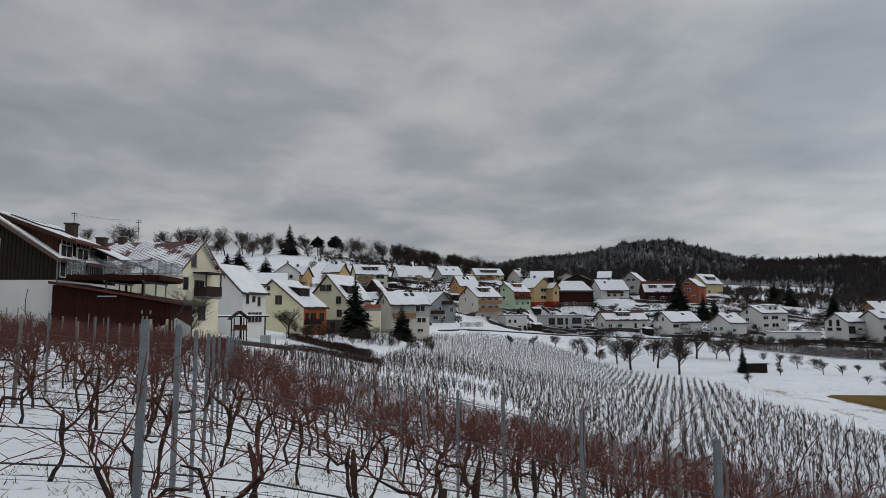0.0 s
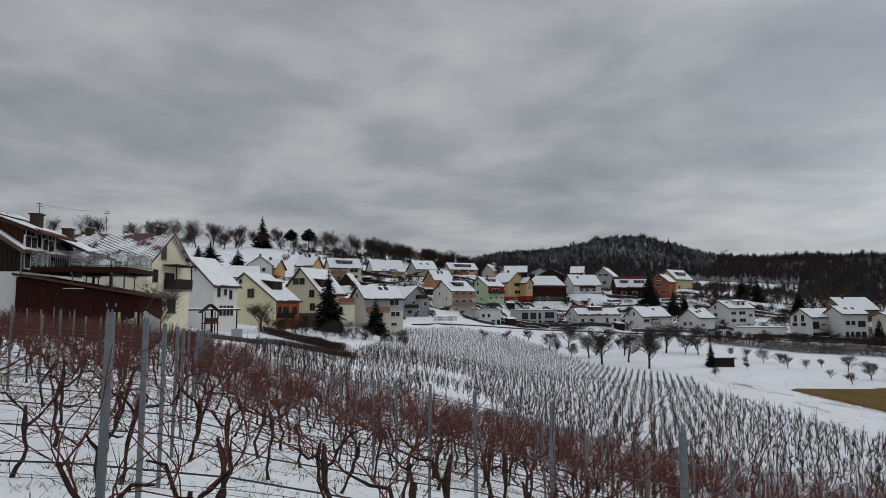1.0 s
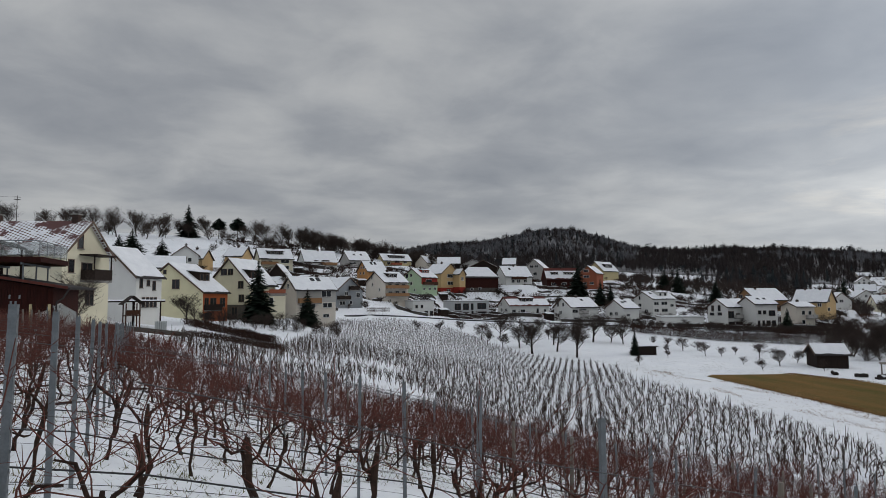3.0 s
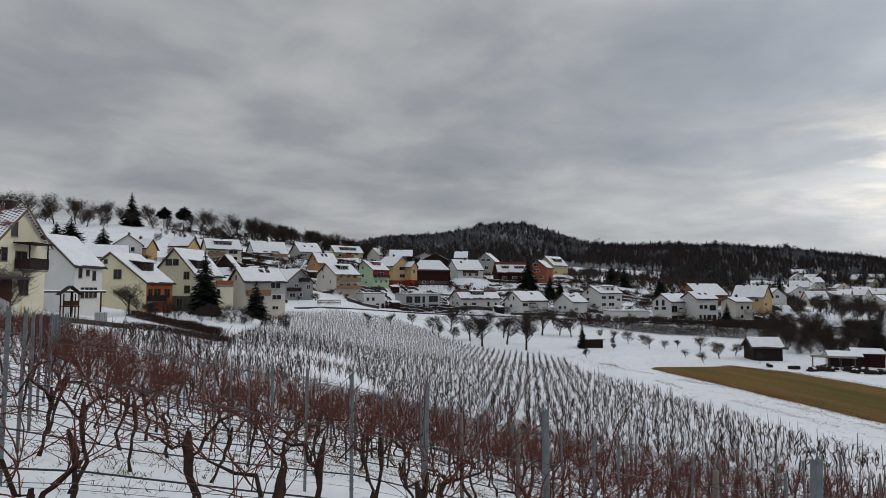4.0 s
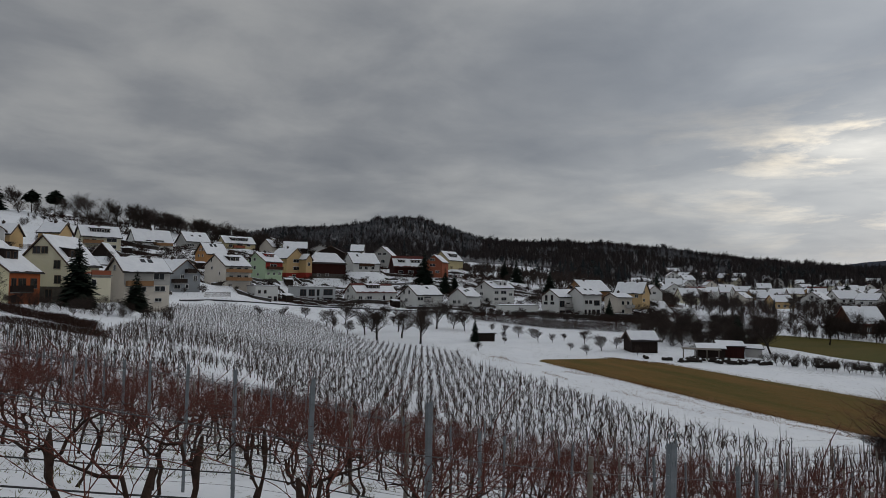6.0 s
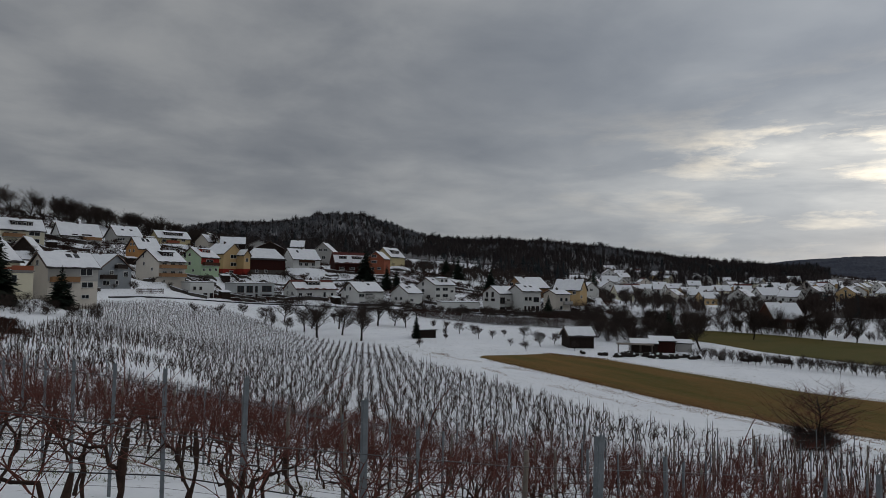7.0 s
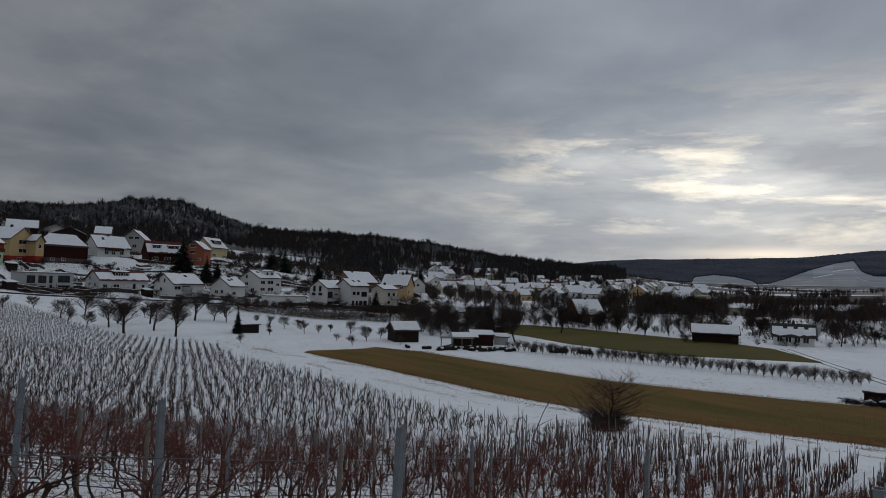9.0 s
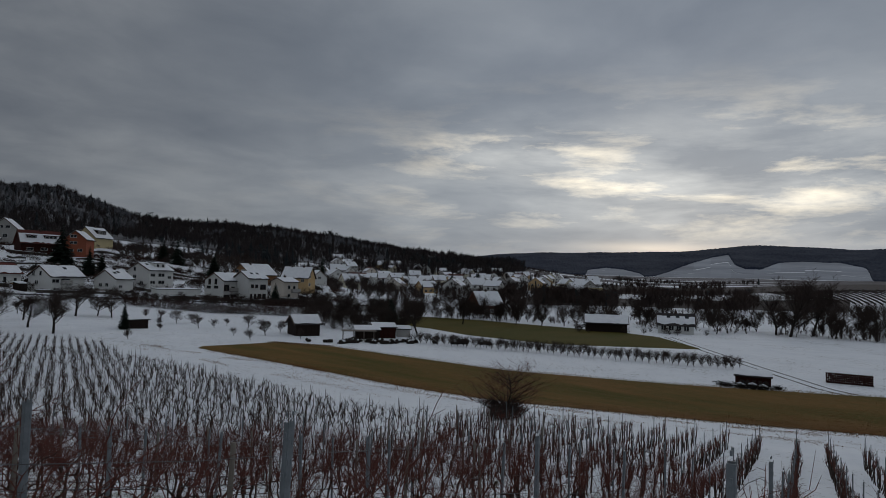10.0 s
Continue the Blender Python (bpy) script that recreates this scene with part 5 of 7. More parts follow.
tank = thing("water_tank", "pale plastic water tank in a steel cage", "tank", pose(-21.5, 76, height(-21.5, 76), 0, 0, 12))
part("tank", Shape().box(0.03, 1.17, 0.03, 0.97, 0.15, 1.1), HAZY, tank)
for i in range(6):
    part("cage_bar", Shape().box(i * 0.232, i * 0.232 + 0.03, -0.02, 0.0, 0.0, 1.15), ZINC, tank)
part("pallet", Shape().box(0, 1.2, 0, 1.0, 0.0, 0.15), GREY_WOOD, tank)


def wall_run(name, label, points, low, thick, mat, cap=None, category="wall"):
    """A wall along a line in the plan; each point has its own top."""
    top = thing(name, label, category, kind="structure")
    for (x0, y0, z0), (x1, y1, z1) in zip(points, points[1:]):
        d = Vector((x1 - x0, y1 - y0)).normalized()
        nx, ny = -d.y * thick, d.x * thick
        part("wall_length", Shape().prism([(x0, y0, z0 - low), (x1, y1, z1 - low), (x1 + nx, y1 + ny, z1 - low), (x0 + nx, y0 + ny, z0 - low)], [(x0, y0, z0), (x1, y1, z1), (x1 + nx, y1 + ny, z1), (x0 + nx, y0 + ny, z0)]), mat, top)
        if cap:
            part("snow_cap", Shape().prism([(x0 - nx * 0.1, y0 - ny * 0.1, z0 + 0.004), (x1 - nx * 0.1, y1 - ny * 0.1, z1 + 0.004), (x1 + nx, y1 + ny, z1 + 0.004), (x0 + nx, y0 + ny, z0 + 0.004)], [(x0, y0, z0 + 0.13), (x1, y1, z1 + 0.13), (x1 + nx * 0.8, y1 + ny * 0.8, z1 + 0.13), (x0 + nx * 0.8, y0 + ny * 0.8, z0 + 0.13)]), ROOF_SNOW, top, "strip of snow")
    return top


def on_ground(points, up):
    return [(x, y, height(x, y) + up) for x, y in points]


wall_run("garden_wall", "low grey concrete garden wall", on_ground([(-26, 66), (-21, 71), (-17.5, 74)], 0.5), 2.0, 0.25, STONE)


def stone_terrace(reach, first, last, up, label="dry stone terrace wall with snow on its ledge"):
    """A rough stone wall across the slope at one distance, in short crooked lengths between the houses."""
    r_ = random.Random(int(reach * 10))
    run, a, stop = [], first, r_.randint(4, 9)
    while a <= last + 0.01:
        r = reach + 2.5 * noise.noise((a * 0.5, reach * 0.3, 9.0)) + r_.uniform(-0.35, 0.35)
        x, y = r * math.sin(radians(a)), r * math.cos(radians(a))
        free = all(math.hypot(x - p, y - q) > 0.75 * b + 0.6 for p, q, b in HOUSE_PLOTS)
        if free:
            run.append((x, y, height(x, y) + up * r_.uniform(0.55, 1.1)))
        if not free or a + 0.4 > last or len(run) >= stop:
            if len(run) > 2:
                wall_run("terrace_wall", label, run, up + 0.8, 0.45, STONE, r_.random() < 0.7)
            run, stop = [], r_.randint(4, 9)
            a += r_.uniform(0, 1.0)
        a += 0.4


for k in range(7):
    stone_terrace(197 + 4.0 * k, 2.0 + 0.4 * k, 13.5 + 1.0 * k, 0.9)
for k in range(3):
    stone_terrace(236 + 9 * k, 8 + 3 * k, 27 + 2 * k, 0.8)
for k in range(4):
    stone_terrace(198 + 8 * k, -9.5, 1.0 + k, 1.0, "dark stone wall under the upper houses")
wall_run("lane_wall", "low dark wall along the village lane", on_ground([(-1, 160), (6, 170), (14, 177), (22, 183), (30, 188), (40, 190), (48, 188), (56, 184), (64, 180), (78, 173), (92, 169), (108, 161), (127, 158)], 0.3), 1.4, 0.3, ASPHALT, True)


def leafy(line, hgt, thick, count, seed, big=1.0):
    """A clipped bare hedge: a dense tangle of short twigs inside a long box."""
    r = random.Random(seed)
    s = Shape()
    for _ in range(count):
        k = r.random() * (len(line) - 1)
        i = int(k)
        x = line[i][0] + (line[i + 1][0] - line[i][0]) * (k - i) + r.uniform(-thick, thick)
        y = line[i][1] + (line[i + 1][1] - line[i][1]) * (k - i) + r.uniform(-thick, thick)
        z = height(x, y) + r.uniform(0, hgt * (0.85 + 0.2 * noise.noise((x * 0.4, y * 0.4, 1))))
        d = Vector((r.gauss(0, 1), r.gauss(0, 1), r.gauss(0.4, 0.8))).normalized() * r.uniform(0.15, 0.4)
        d, w = d * big, 0.022 * big
        s.add([(x - w, y, z), (x + w, y, z), (x + d.x, y + d.y, z + d.z)], [(0, 1, 2)])
    return s


tagged(new("hedge", leafy([(-18, 76), (-14.4, 77), (-10.5, 75), (-7.6, 75)], 0.7, 0.8, 5000, 1, 1.2).mesh("hedge", HEDGE, True)), "brown leafless hedge at the top of the vineyard", "hedge")
tagged(new("hedge", leafy([(74, 163), (82, 152), (88, 143), (96, 140), (104, 134)], 2.2, 1.7, 11000, 3, 2.4).mesh("hedge", HEDGE, True)), "dark dense bank hedge below the lane", "hedge")
tagged(new("hedge", leafy([(104, 148), (116, 140), (124, 132)], 3.0, 2.5, 4500, 4, 2.0).mesh("hedge", HEDGE, True)), "dark overgrown hedge on the bank", "hedge")
tagged(new("hedge", leafy([(-24, 102), (-15.5, 90.5), (-9.5, 84)], 1.1, 1.0, 12000, 2, 1.2).mesh("hedge", HEDGE, True)), "brown overgrown hedge below the fir", "hedge")
for i, (x, y, h) in enumerate([(-131.5, 275.4, 13.5), (-150, 259, 15)]):
    z = height(x, y)
    pole = thing("power_pole", "wooden power pole with cross arms on the crest", "power pole", pose(x, y, z, 0, 0, 20), "power poles")
    part("mast", Shape().tube([(0, 0, -0.5), (0, 0, h)], [0.16, 0.1], 8), BARK, pole)
    for q in (0.6, 1.6):
        part("cross_arm", Shape().box(-1.1, 1.1, -0.08, 0.08, h - q - 0.1, h - q + 0.1), BARK, pole)
for q in (-0.9, 0.9):
    a, b = Vector((-131.5 + q, 275.4, height(-131.5, 275.4) + 12.9)), Vector((-150 + q, 259, height(-150, 259) + 14.4))
    tagged(new("power_line", Shape().tube([tuple(a.lerp(b, k / 8) - Vector((0, 0, 0.9 * math.sin(math.pi * k / 8)))) for k in range(9)], [0.03] * 9, 4).mesh("power_line", BLACK_TUBE)), "thin power line between two poles", "cable", "power lines")

# ---- the lower village in the valley ----
rng = random.Random(77)
yards, tries = [], 0
LABELS = {"white": "white house in the lower village under a snowy roof", "warm": "pale house in the lower village under a snowy roof", "cream": "cream house in the lower village under a snowy roof", "ochre": "ochre house in the lower village under a snowy roof", "grey": "grey house in the lower village under a snowy roof"}
while len(yards) < 76 and tries < 6000:
    tries += 1
    a, r = rng.uniform(40.5, 64.5), rng.uniform(345, 640)
    if a > 56 and r < 420:
        continue
    x, y = r * math.sin(radians(a)), r * math.cos(radians(a))
    if all(math.hypot(x - p, y - q) > 18.5 for p, q in yards):
        yards.append((x, y))
for i, (x, y) in enumerate(yards):
    paint = rng.choice(["white", "white", "white", "warm", "cream", "grey"] if i % 9 else ["ochre"])
    w, d, e = rng.uniform(9, 13), rng.uniform(8.5, 10.5), rng.uniform(3.4, 5.6)
    kind = rng.choice("LLR")
    wins = []
    for fl in range(2 if e > 4.6 else 1):
        for k in range(3):
            wins.append(("R", w * (0.2 + 0.3 * k), 0.9 + 2.7 * fl, 1.3, 1.2))
        for k in range(2):
            wins.append(("L", d * (0.3 + 0.4 * k), 0.9 + 2.7 * fl, 1.2, 1.2))
    if kind == "L":
        wins.append(("L", d * 0.5, e + 0.6, 1.1, 1.1))
    else:
        wins.append(("R", w * 0.5, e + 0.6, 1.1, 1.1))
    house(LABELS[paint], x, y, height(x, y) - 0.1, rng.choice((-35, -20, -5, 20, 45)) + rng.uniform(-8, 8), w, d, e, e + rng.uniform(2.9, 4.0), kind, paint, TILES if rng.random() < 0.3 else DARK_TILES,
          "part" if rng.random() < 0.16 else "snow", wins, skylights=[(w * 0.3, 0.5)] if kind == "L" and rng.random() < 0.5 else (), chimneys=((rng.uniform(0.25, 0.75), 0.5),), seed=200 + i, group="houses of the lower village")

# farm buildings and clutter on the valley floor
def snowy_shed(label, x, y, rot, w, d, e, r, kind, paint, name="barn", category="barn", group="valley barns", seed=300, cover="snow"):
    return house(label, x, y, height(x, y), rot, w, d, e, r, kind, paint, DARK_TILES, cover, name=name, category=category, group=group, chimneys=(), seed=seed, deep=1.0)


snowy_shed("long dark open barn with snowy roof by the stream", 148.5, 74.0, -62, 10.0, 6.5, 2.2, 3.9, "L", "dark_wood", seed=301)
house("long low white house with half-thawed snowy roof by the stream", 161.5, 60.5, height(161, 60), -68, 8.4, 6.0, 2.3, 4.9, "L", "white", DARK_TILES, "part", [("R", 1.3 + 1.8 * k, 0.9, 1.1, 1.0) for k in range(4)], skylights=[(2, 0.5), (4.2, 0.5), (6.4, 0.5)], seed=302, group="houses of the lower village")
house("brown timber barn house with snowy roof below the lower village", 178, 128, height(178, 128) - 0.3, -28, 9, 11, 3.2, 7.8, "L", "brown_wood", TILES, "snow", [("R", 2 + 2.4 * k, 0.9, 1.1, 1.1) for k in range(3)], seed=303, group="houses of the lower village")
house("long flat-roofed workshop hall in the valley", 372, 212, height(372, 212), -55, 34, 12, 4.2, 4.4, "F", "straw", windows=[("R", 3 + 4.4 * k, 1.2, 2.8, 1.6) for k in range(7)], seed=304, name="hall", category="hall", group="valley barns")
snowy_shed("red-brown yard shed with snow on its flat roof", 88.5, 88.5, -38, 4.2, 3.5, 2.0, 2.5, "S", "red_wood", "shed", "shed", "yard sheds", 305)
snowy_shed("dark lean-to shed in the yard", 84.0, 88.8, -38, 4.5, 3.0, 1.6, 2.1, "S", "dark_wood", "shed", "shed", "yard sheds", 306)
snowy_shed("small grey shed in the yard", 94.5, 88.0, -40, 2.6, 2.2, 1.5, 1.9, "S", "grey", "shed", "shed", "yard sheds", 307)
lean = thing("shelter", "open pole shelter with a thin weathered flat roof", "shelter", pose(79.5, 87.3, height(79.5, 87.3), 0, 0, -40))
for i in range(4):
    for y in (0.0, 2.4):
        part("pole", Shape().tube([(i * 1.9, y, -0.3), (i * 1.9, y, 1.75)], [0.05, 0.05], 6), GREY_WOOD, lean)
part("roof", Shape().box(-0.3, 6.0, -0.3, 2.7, 1.75, 1.83), GREY_WOOD, lean)
rng = random.Random(15)
for i in range(30):  # heaps of logs, tyres and scrap along the yard
    x, y = 73 + 27 * rng.random(), 0
    y = 97 - (x - 73) * 0.62 + rng.uniform(-2.2, 3.0) - 9.5
    z = height(x, y)
    heap = thing("scrap_heap", "snow-dusted heap of logs and scrap in the yard", "scrap heap", pose(x, y, z, 0, 0, rng.uniform(0, 360)), "yard heaps")
    for k in range(5):
        q = rng.uniform(0.14, 0.3)
        l = rng.uniform(0.6, 1.9)
        part("log", Shape().tube([(-l / 2, rng.uniform(-0.4, 0.4), q + 0.2 * (k > 2)), (l / 2, rng.uniform(-0.4, 0.4), q + 0.2 * (k > 2))], [q, q * 0.9], 7), BARK, heap)
    part("snow_patch", Shape().tube([(-0.4, 0, 0.42), (0, 0.05, 0.5), (0.4, 0, 0.42)], [0.16, 0.22, 0.14], 7), ROOF_SNOW, heap)

wagon = thing("field_wagon", "dark field wagon shed with snow on its roof", "wagon", pose(86.5, 22.4, height(86.5, 22.4), 0, 0, -75))
part("body", Shape().prism([(0, 0, 0.25), (0, 2.0, 0.25), (0, 2.0, 1.75), (0, 0, 1.3)], [(4.0, 0, 0.25), (4.0, 2.0, 0.25), (4.0, 2.0, 1.75), (4.0, 0, 1.3)]), RED_WOOD, wagon)
part("roof", Shape().prism([(-0.2, -0.2, 1.265), (4.2, -0.2, 1.265), (4.2, 2.2, 1.805), (-0.2, 2.2, 1.805)], [(-0.2, -0.2, 1.365), (4.2, -0.2, 1.365), (4.2, 2.2, 1.905), (-0.2, 2.2, 1.905)]), DARK_TILES, wagon)
part("snow_cover", slope_snow(-0.2, 4.2, (-0.1, 1.39), (2.2, 1.91), random.Random(6), 0.09, 0.35), ROOF_SNOW, wagon, "snow blanket")
for x in (0.8, 3.4):
    wheel = part("wheel", Shape().tube([(x, -0.18, 0.42), (x, -0.02, 0.42)], [0.42, 0.42], 16), BLACK_TUBE, wagon)
    part("rim", Shape().tube([(x, -0.2, 0.42), (x, -0.185, 0.42)], [0.2, 0.2], 12), ZINC, wheel)
for k in range(5):
    part("leaning_board", Shape().prism([(0.5 + 0.7 * k, -0.9, 0.0), (0.9 + 0.7 * k, -0.9, 0.0), (0.9 + 0.7 * k, -0.85, 0.0), (0.5 + 0.7 * k, -0.85, 0.0)], [(0.5 + 0.7 * k, -0.25, 0.9), (0.9 + 0.7 * k, -0.25, 0.9), (0.9 + 0.7 * k, -0.2, 0.9), (0.5 + 0.7 * k, -0.2, 0.9)]), DARK_WOOD, wagon)
for k, (x, y, q) in enumerate(((-1.6, -0.6, 0.42), (-0.9, -1.3, 0.5), (0.6, -1.6, 0.55), (1.9, -1.5, 0.6), (3.1, -1.5, 0.5), (4.6, -0.4, 0.4))):
    pile = thing("brush_pile", "dark pile of brushwood beside the field wagon", "brush pile", pose(86.5, 22.4, height(86.5, 22.4), 0, 0, -75) @ pose(x, y, 0), "brush piles")
    brush = Shape()
    for j in range(120):
        a, l = rng.uniform(0, 6.28), rng.uniform(0.3, 0.9) * q * 1.6
        b = Vector((rng.gauss(0, 0.35), rng.gauss(0, 0.3), rng.uniform(0, q)))
        brush.tube([tuple(b), (b.x + l * math.cos(a), b.y + l * math.sin(a), b.z + rng.uniform(-0.1, 0.25))], [0.03, 0.015], 3, False)
    part("brushwood", brush, BARK, pile)
    part("snow_patch", Shape().tube([(-0.5, 0, q * 0.9), (0, 0.05, q * 1.1), (0.5, 0, q * 0.85)], [0.1, 0.16, 0.08], 7), ROOF_SNOW, pile)
stack = thing("wood_stack", "long stack of split logs under a thin snow cover", "wood stack", pose(100.2, 14.6, height(100.2, 14), 0, 0, -80))
for r_ in range(5):
    for i in range(26):
        part("log", Shape().tube([(0.1 + i * 0.205 + rng.uniform(-0.03, 0.03), -0.5, 0.13 + r_ * 0.27), (0.1 + i * 0.205, 0.5, 0.13 + r_ * 0.27)], [rng.uniform(0.1, 0.135)] * 2, 6), RED_WOOD, stack)
part("snow_cover", slope_snow(0.0, 5.4, (-0.5, 1.4), (0.5, 1.42), random.Random(7), 0.05, 0.6), ROOF_SNOW, stack, "thin snow cover")

# ploughed strips and hedges across the far valley
BROWN_FIELD = material("brown_field", (0.070, 0.055, 0.050), 0.95, (0.28, 0.28, 0.30), 0.015, 0.7, 0.12, 0.3, depth=0.2, stretch=(1, 0.3, 1))
for near, far, a0, a1 in ((845, 960, 56, 92), (1040, 1230, 52, 90), (1330, 1480, 58, 96), (1540, 1735, 50, 98)):
    degs = [a0 + (a1 - a0) * k / 15 for k in range(16)]
    field("brown_field", [((near + 30 * noise.noise((a * 0.3, near, 0))) * math.sin(radians(a)), (near + 30 * noise.noise((a * 0.3, near, 0))) * math.cos(radians(a))) for a in degs], [((far + 40 * noise.noise((a * 0.3, far, 0))) * math.sin(radians(a)), (far + 40 * noise.noise((a * 0.3, far, 0))) * math.cos(radians(a))) for a in degs], BROWN_FIELD, "brown field strip with thin snow far down the valley", "field", 0.5)

# vineyard stripes on the far right-hand slope
stripes = Shape()
rng = random.Random(19)
for i in range(34):
    a0 = 80.2 + i * 0.42
    for j in range(16):
        r0, r1 = 385 + j * 9, 394 + j * 9
        A0, A1 = radians(a0 - (j * 0.16)), radians(a0 - ((j + 1) * 0.16))
        p0, p1 = (r0 * math.sin(A0), r0 * math.cos(A0)), (r1 * math.sin(A1), r1 * math.cos(A1))
        q = 1.0 + rng.uniform(-0.2, 0.2)
        stripes.add([(p0[0], p0[1], height(*p0)), (p1[0], p1[1], height(*p1)), (p1[0], p1[1], height(*p1) + q), (p0[0], p0[1], height(*p0) + q)], [(0, 1, 2, 3)])
tagged(new("far_vineyard", stripes.mesh("far_vineyard", TWIGS)), "striped rows of a vineyard on the far slope", "vineyard", kind="stuff")

# roofs that show behind the upper row
for i, (x, y, z, w, kind, paint, cover) in enumerate(((39.5, 289.3, 13.0, 10.1, 'L', 'dark_wood', 'snow'), (49.8, 295.8, 12.0, 14.1, 'R', 'white', 'snow'), (52.6, 281.1, 11.0, 12.3, 'R', 'dark_wood', 'part'), (69.4, 287.7, 12.6, 5.7, 'L', 'grey', 'snow'), (30.9, 303.4, 15.1, 9.9, 'R', 'cream', 'snow'))):
    house("house half hidden behind the upper row of the village", x, y, z, -10 - 3 * i, w, 9.5, 4.0, 7.0, kind, paint, TILES if paint == "umber" else DARK_TILES, cover, [("R", w * 0.3, 2.6, 1.0, 1.0), ("R", w * 0.7, 2.6, 1.0, 1.0)], seed=400 + i)

# ---- trees and shrubs ----
def branching(rng, height_, spread, first, limbs, levels, thick, droop=0.0, upright=0.5, wiggle=0.18):
    """A bare tree: returns the wood of trunk and limbs, and the twigs."""
    wood, twig = Shape(), Shape()

    def grow(p, d, length, radius, level):
        if level >= 3:  # the finest twigs are single slivers
            e = (d + Vector((rng.gauss(0, wiggle), rng.gauss(0, wiggle), upright * 0.2 - droop * 0.1))).normalized()
            side, w = e.orthogonal().normalized(), max(radius, thick * 0.085)
            q = p + e * length
            twig.add([tuple(p - side * w), tuple(p + side * w), tuple(q)], [(0, 1, 2)])
            if level < levels:
                for i in range(limbs[min(level, len(limbs) - 1)]):
                    turn = rng.uniform(0, 2 * math.pi)
                    out = Vector((math.cos(turn), math.sin(turn), rng.uniform(-0.1, 0.9))).normalized()
                    grow(p.lerp(q, rng.uniform(0.2, 0.95)), (out * spread + e * 0.6).normalized(), length * rng.uniform(0.4, 0.75), radius * 0.6, level + 1)
            return
        pts, q, e = [p], p, d
        n = 4 if level == 0 else 3
        for _ in range(n):
            e = (e + Vector((rng.gauss(0, wiggle), rng.gauss(0, wiggle), rng.gauss(0, wiggle * 0.6) + (upright * 0.16 if level else 0) - droop * 0.1 * level))).normalized()
            q = q + e * (length / n)
            pts.append(q)
        radii = [radius * (1 - 0.62 * i / n) for i in range(n + 1)]
        target = wood if level < 2 else twig
        target.tube([tuple(v) for v in pts], radii, 6 if level == 0 else (4 if level == 1 else 3), level == 0)
        if level >= levels:
            return
        count = limbs[min(level, len(limbs) - 1)]
        for i in range(count):
            k = first + (1 - first) * (i + rng.random()) / count if level == 0 else 0.25 + 0.75 * (i + rng.random()) / count
            j = min(int(k * n), n - 1)
            s = pts[j].lerp(pts[j + 1], k * n - j)
            turn = rng.uniform(0, 2 * math.pi)
            out = Vector((math.cos(turn), math.sin(turn), rng.uniform(0.1, 0.9) * upright * 2)).normalized()
            way_ = (out * spread + e * (1 - spread * 0.5)).normalized()
            grow(s, way_, length * rng.uniform(0.45, 0.72) * (1.15 - 0.45 * k if level == 0 else 1), max(radius * rng.uniform(0.36, 0.52), thick * 0.05), level + 1)
    grow(Vector((0, 0, -0.3)), Vector((rng.gauss(0, 0.06), rng.gauss(0, 0.06), 1)).normalized(), height_ * 0.72, thick, 0)
    return wood, twig


def tree_models(kinds, seed, bark=None, **how):
    out = []
    for i in range(kinds):
        wood, twig = branching(random.Random(seed + i), **how)
        top = max(v[2] for v in twig.v)
        m = Matrix.Scale(1 / top, 4)
        out.append(((Shape().join(wood, m)).mesh("trunk", BARK, True), (Shape().join(twig, m)).mesh("crown", bark or TWIGS, True)))
    return out


ORCHARD = tree_models(6, 10, height_=5, spread=1.05, first=0.3, limbs=(11, 8, 7, 5), levels=4, thick=0.15, upright=0.42, wiggle=0.13)
TALL = tree_models(6, 30, height_=9, spread=0.9, first=0.2, limbs=(15, 8, 6, 5), levels=4, thick=0.2, upright=0.52, wiggle=0.13)
def bush_mesh(seed):
    """A bare bush that branches from the ground, one unit high."""
    wood, twig = branching(random.Random(seed), height_=3, spread=1.1, first=0.02, limbs=(18, 6, 6, 4), levels=4, thick=0.06, upright=0.4, wiggle=0.14)
    m = Matrix.Scale(1 / max(v[2] for v in twig.v), 4)
    return Shape().join(wood, m).join(twig, m).mesh("bush", TWIGS, True)


SHRUB = [bush_mesh(50 + i) for i in range(5)]
SHOOTS = tree_models(2, 60, CANES, height_=3, spread=1.25, first=0.0, limbs=(46, 5, 4), levels=3, thick=0.032, upright=0.5, wiggle=0.1)


def plant(models, name, label, x, y, h, wide=1.0, group="", i=0, z=None, category="tree"):
    k = (int(abs(x) * 7.3 + abs(y) * 3.1) + i) % len(models)
    if group in ("garden bushes", "garden trees", "bank bushes", "stream trees") and any(math.hypot(x - p, y - q) < r + 0.25 * h * wide for p, q, r in HOUSE_PLOTS):
        return None  # no room beside the house
    if models is SHRUB:
        at = pose(x, y, height(x, y) - 0.03 if z is None else z, 0, 0, (x * 37 + y * 91) % 360) @ Matrix.Diagonal((h * wide, h * wide, h, 1))
        return tagged(part(name, models[k], None, None, at=at), label, category, group)
    top = thing(name, label, category, pose(x, y, height(x, y) - 0.03 if z is None else z, 0, 0, (x * 37 + y * 91) % 360) @ Matrix.Diagonal((h * wide, h * wide, h, 1)), group)
    part("trunk", models[k][0], None, top)
    part("crown", models[k][1], None, top, "bare crown of fine dark twigs")
    return top


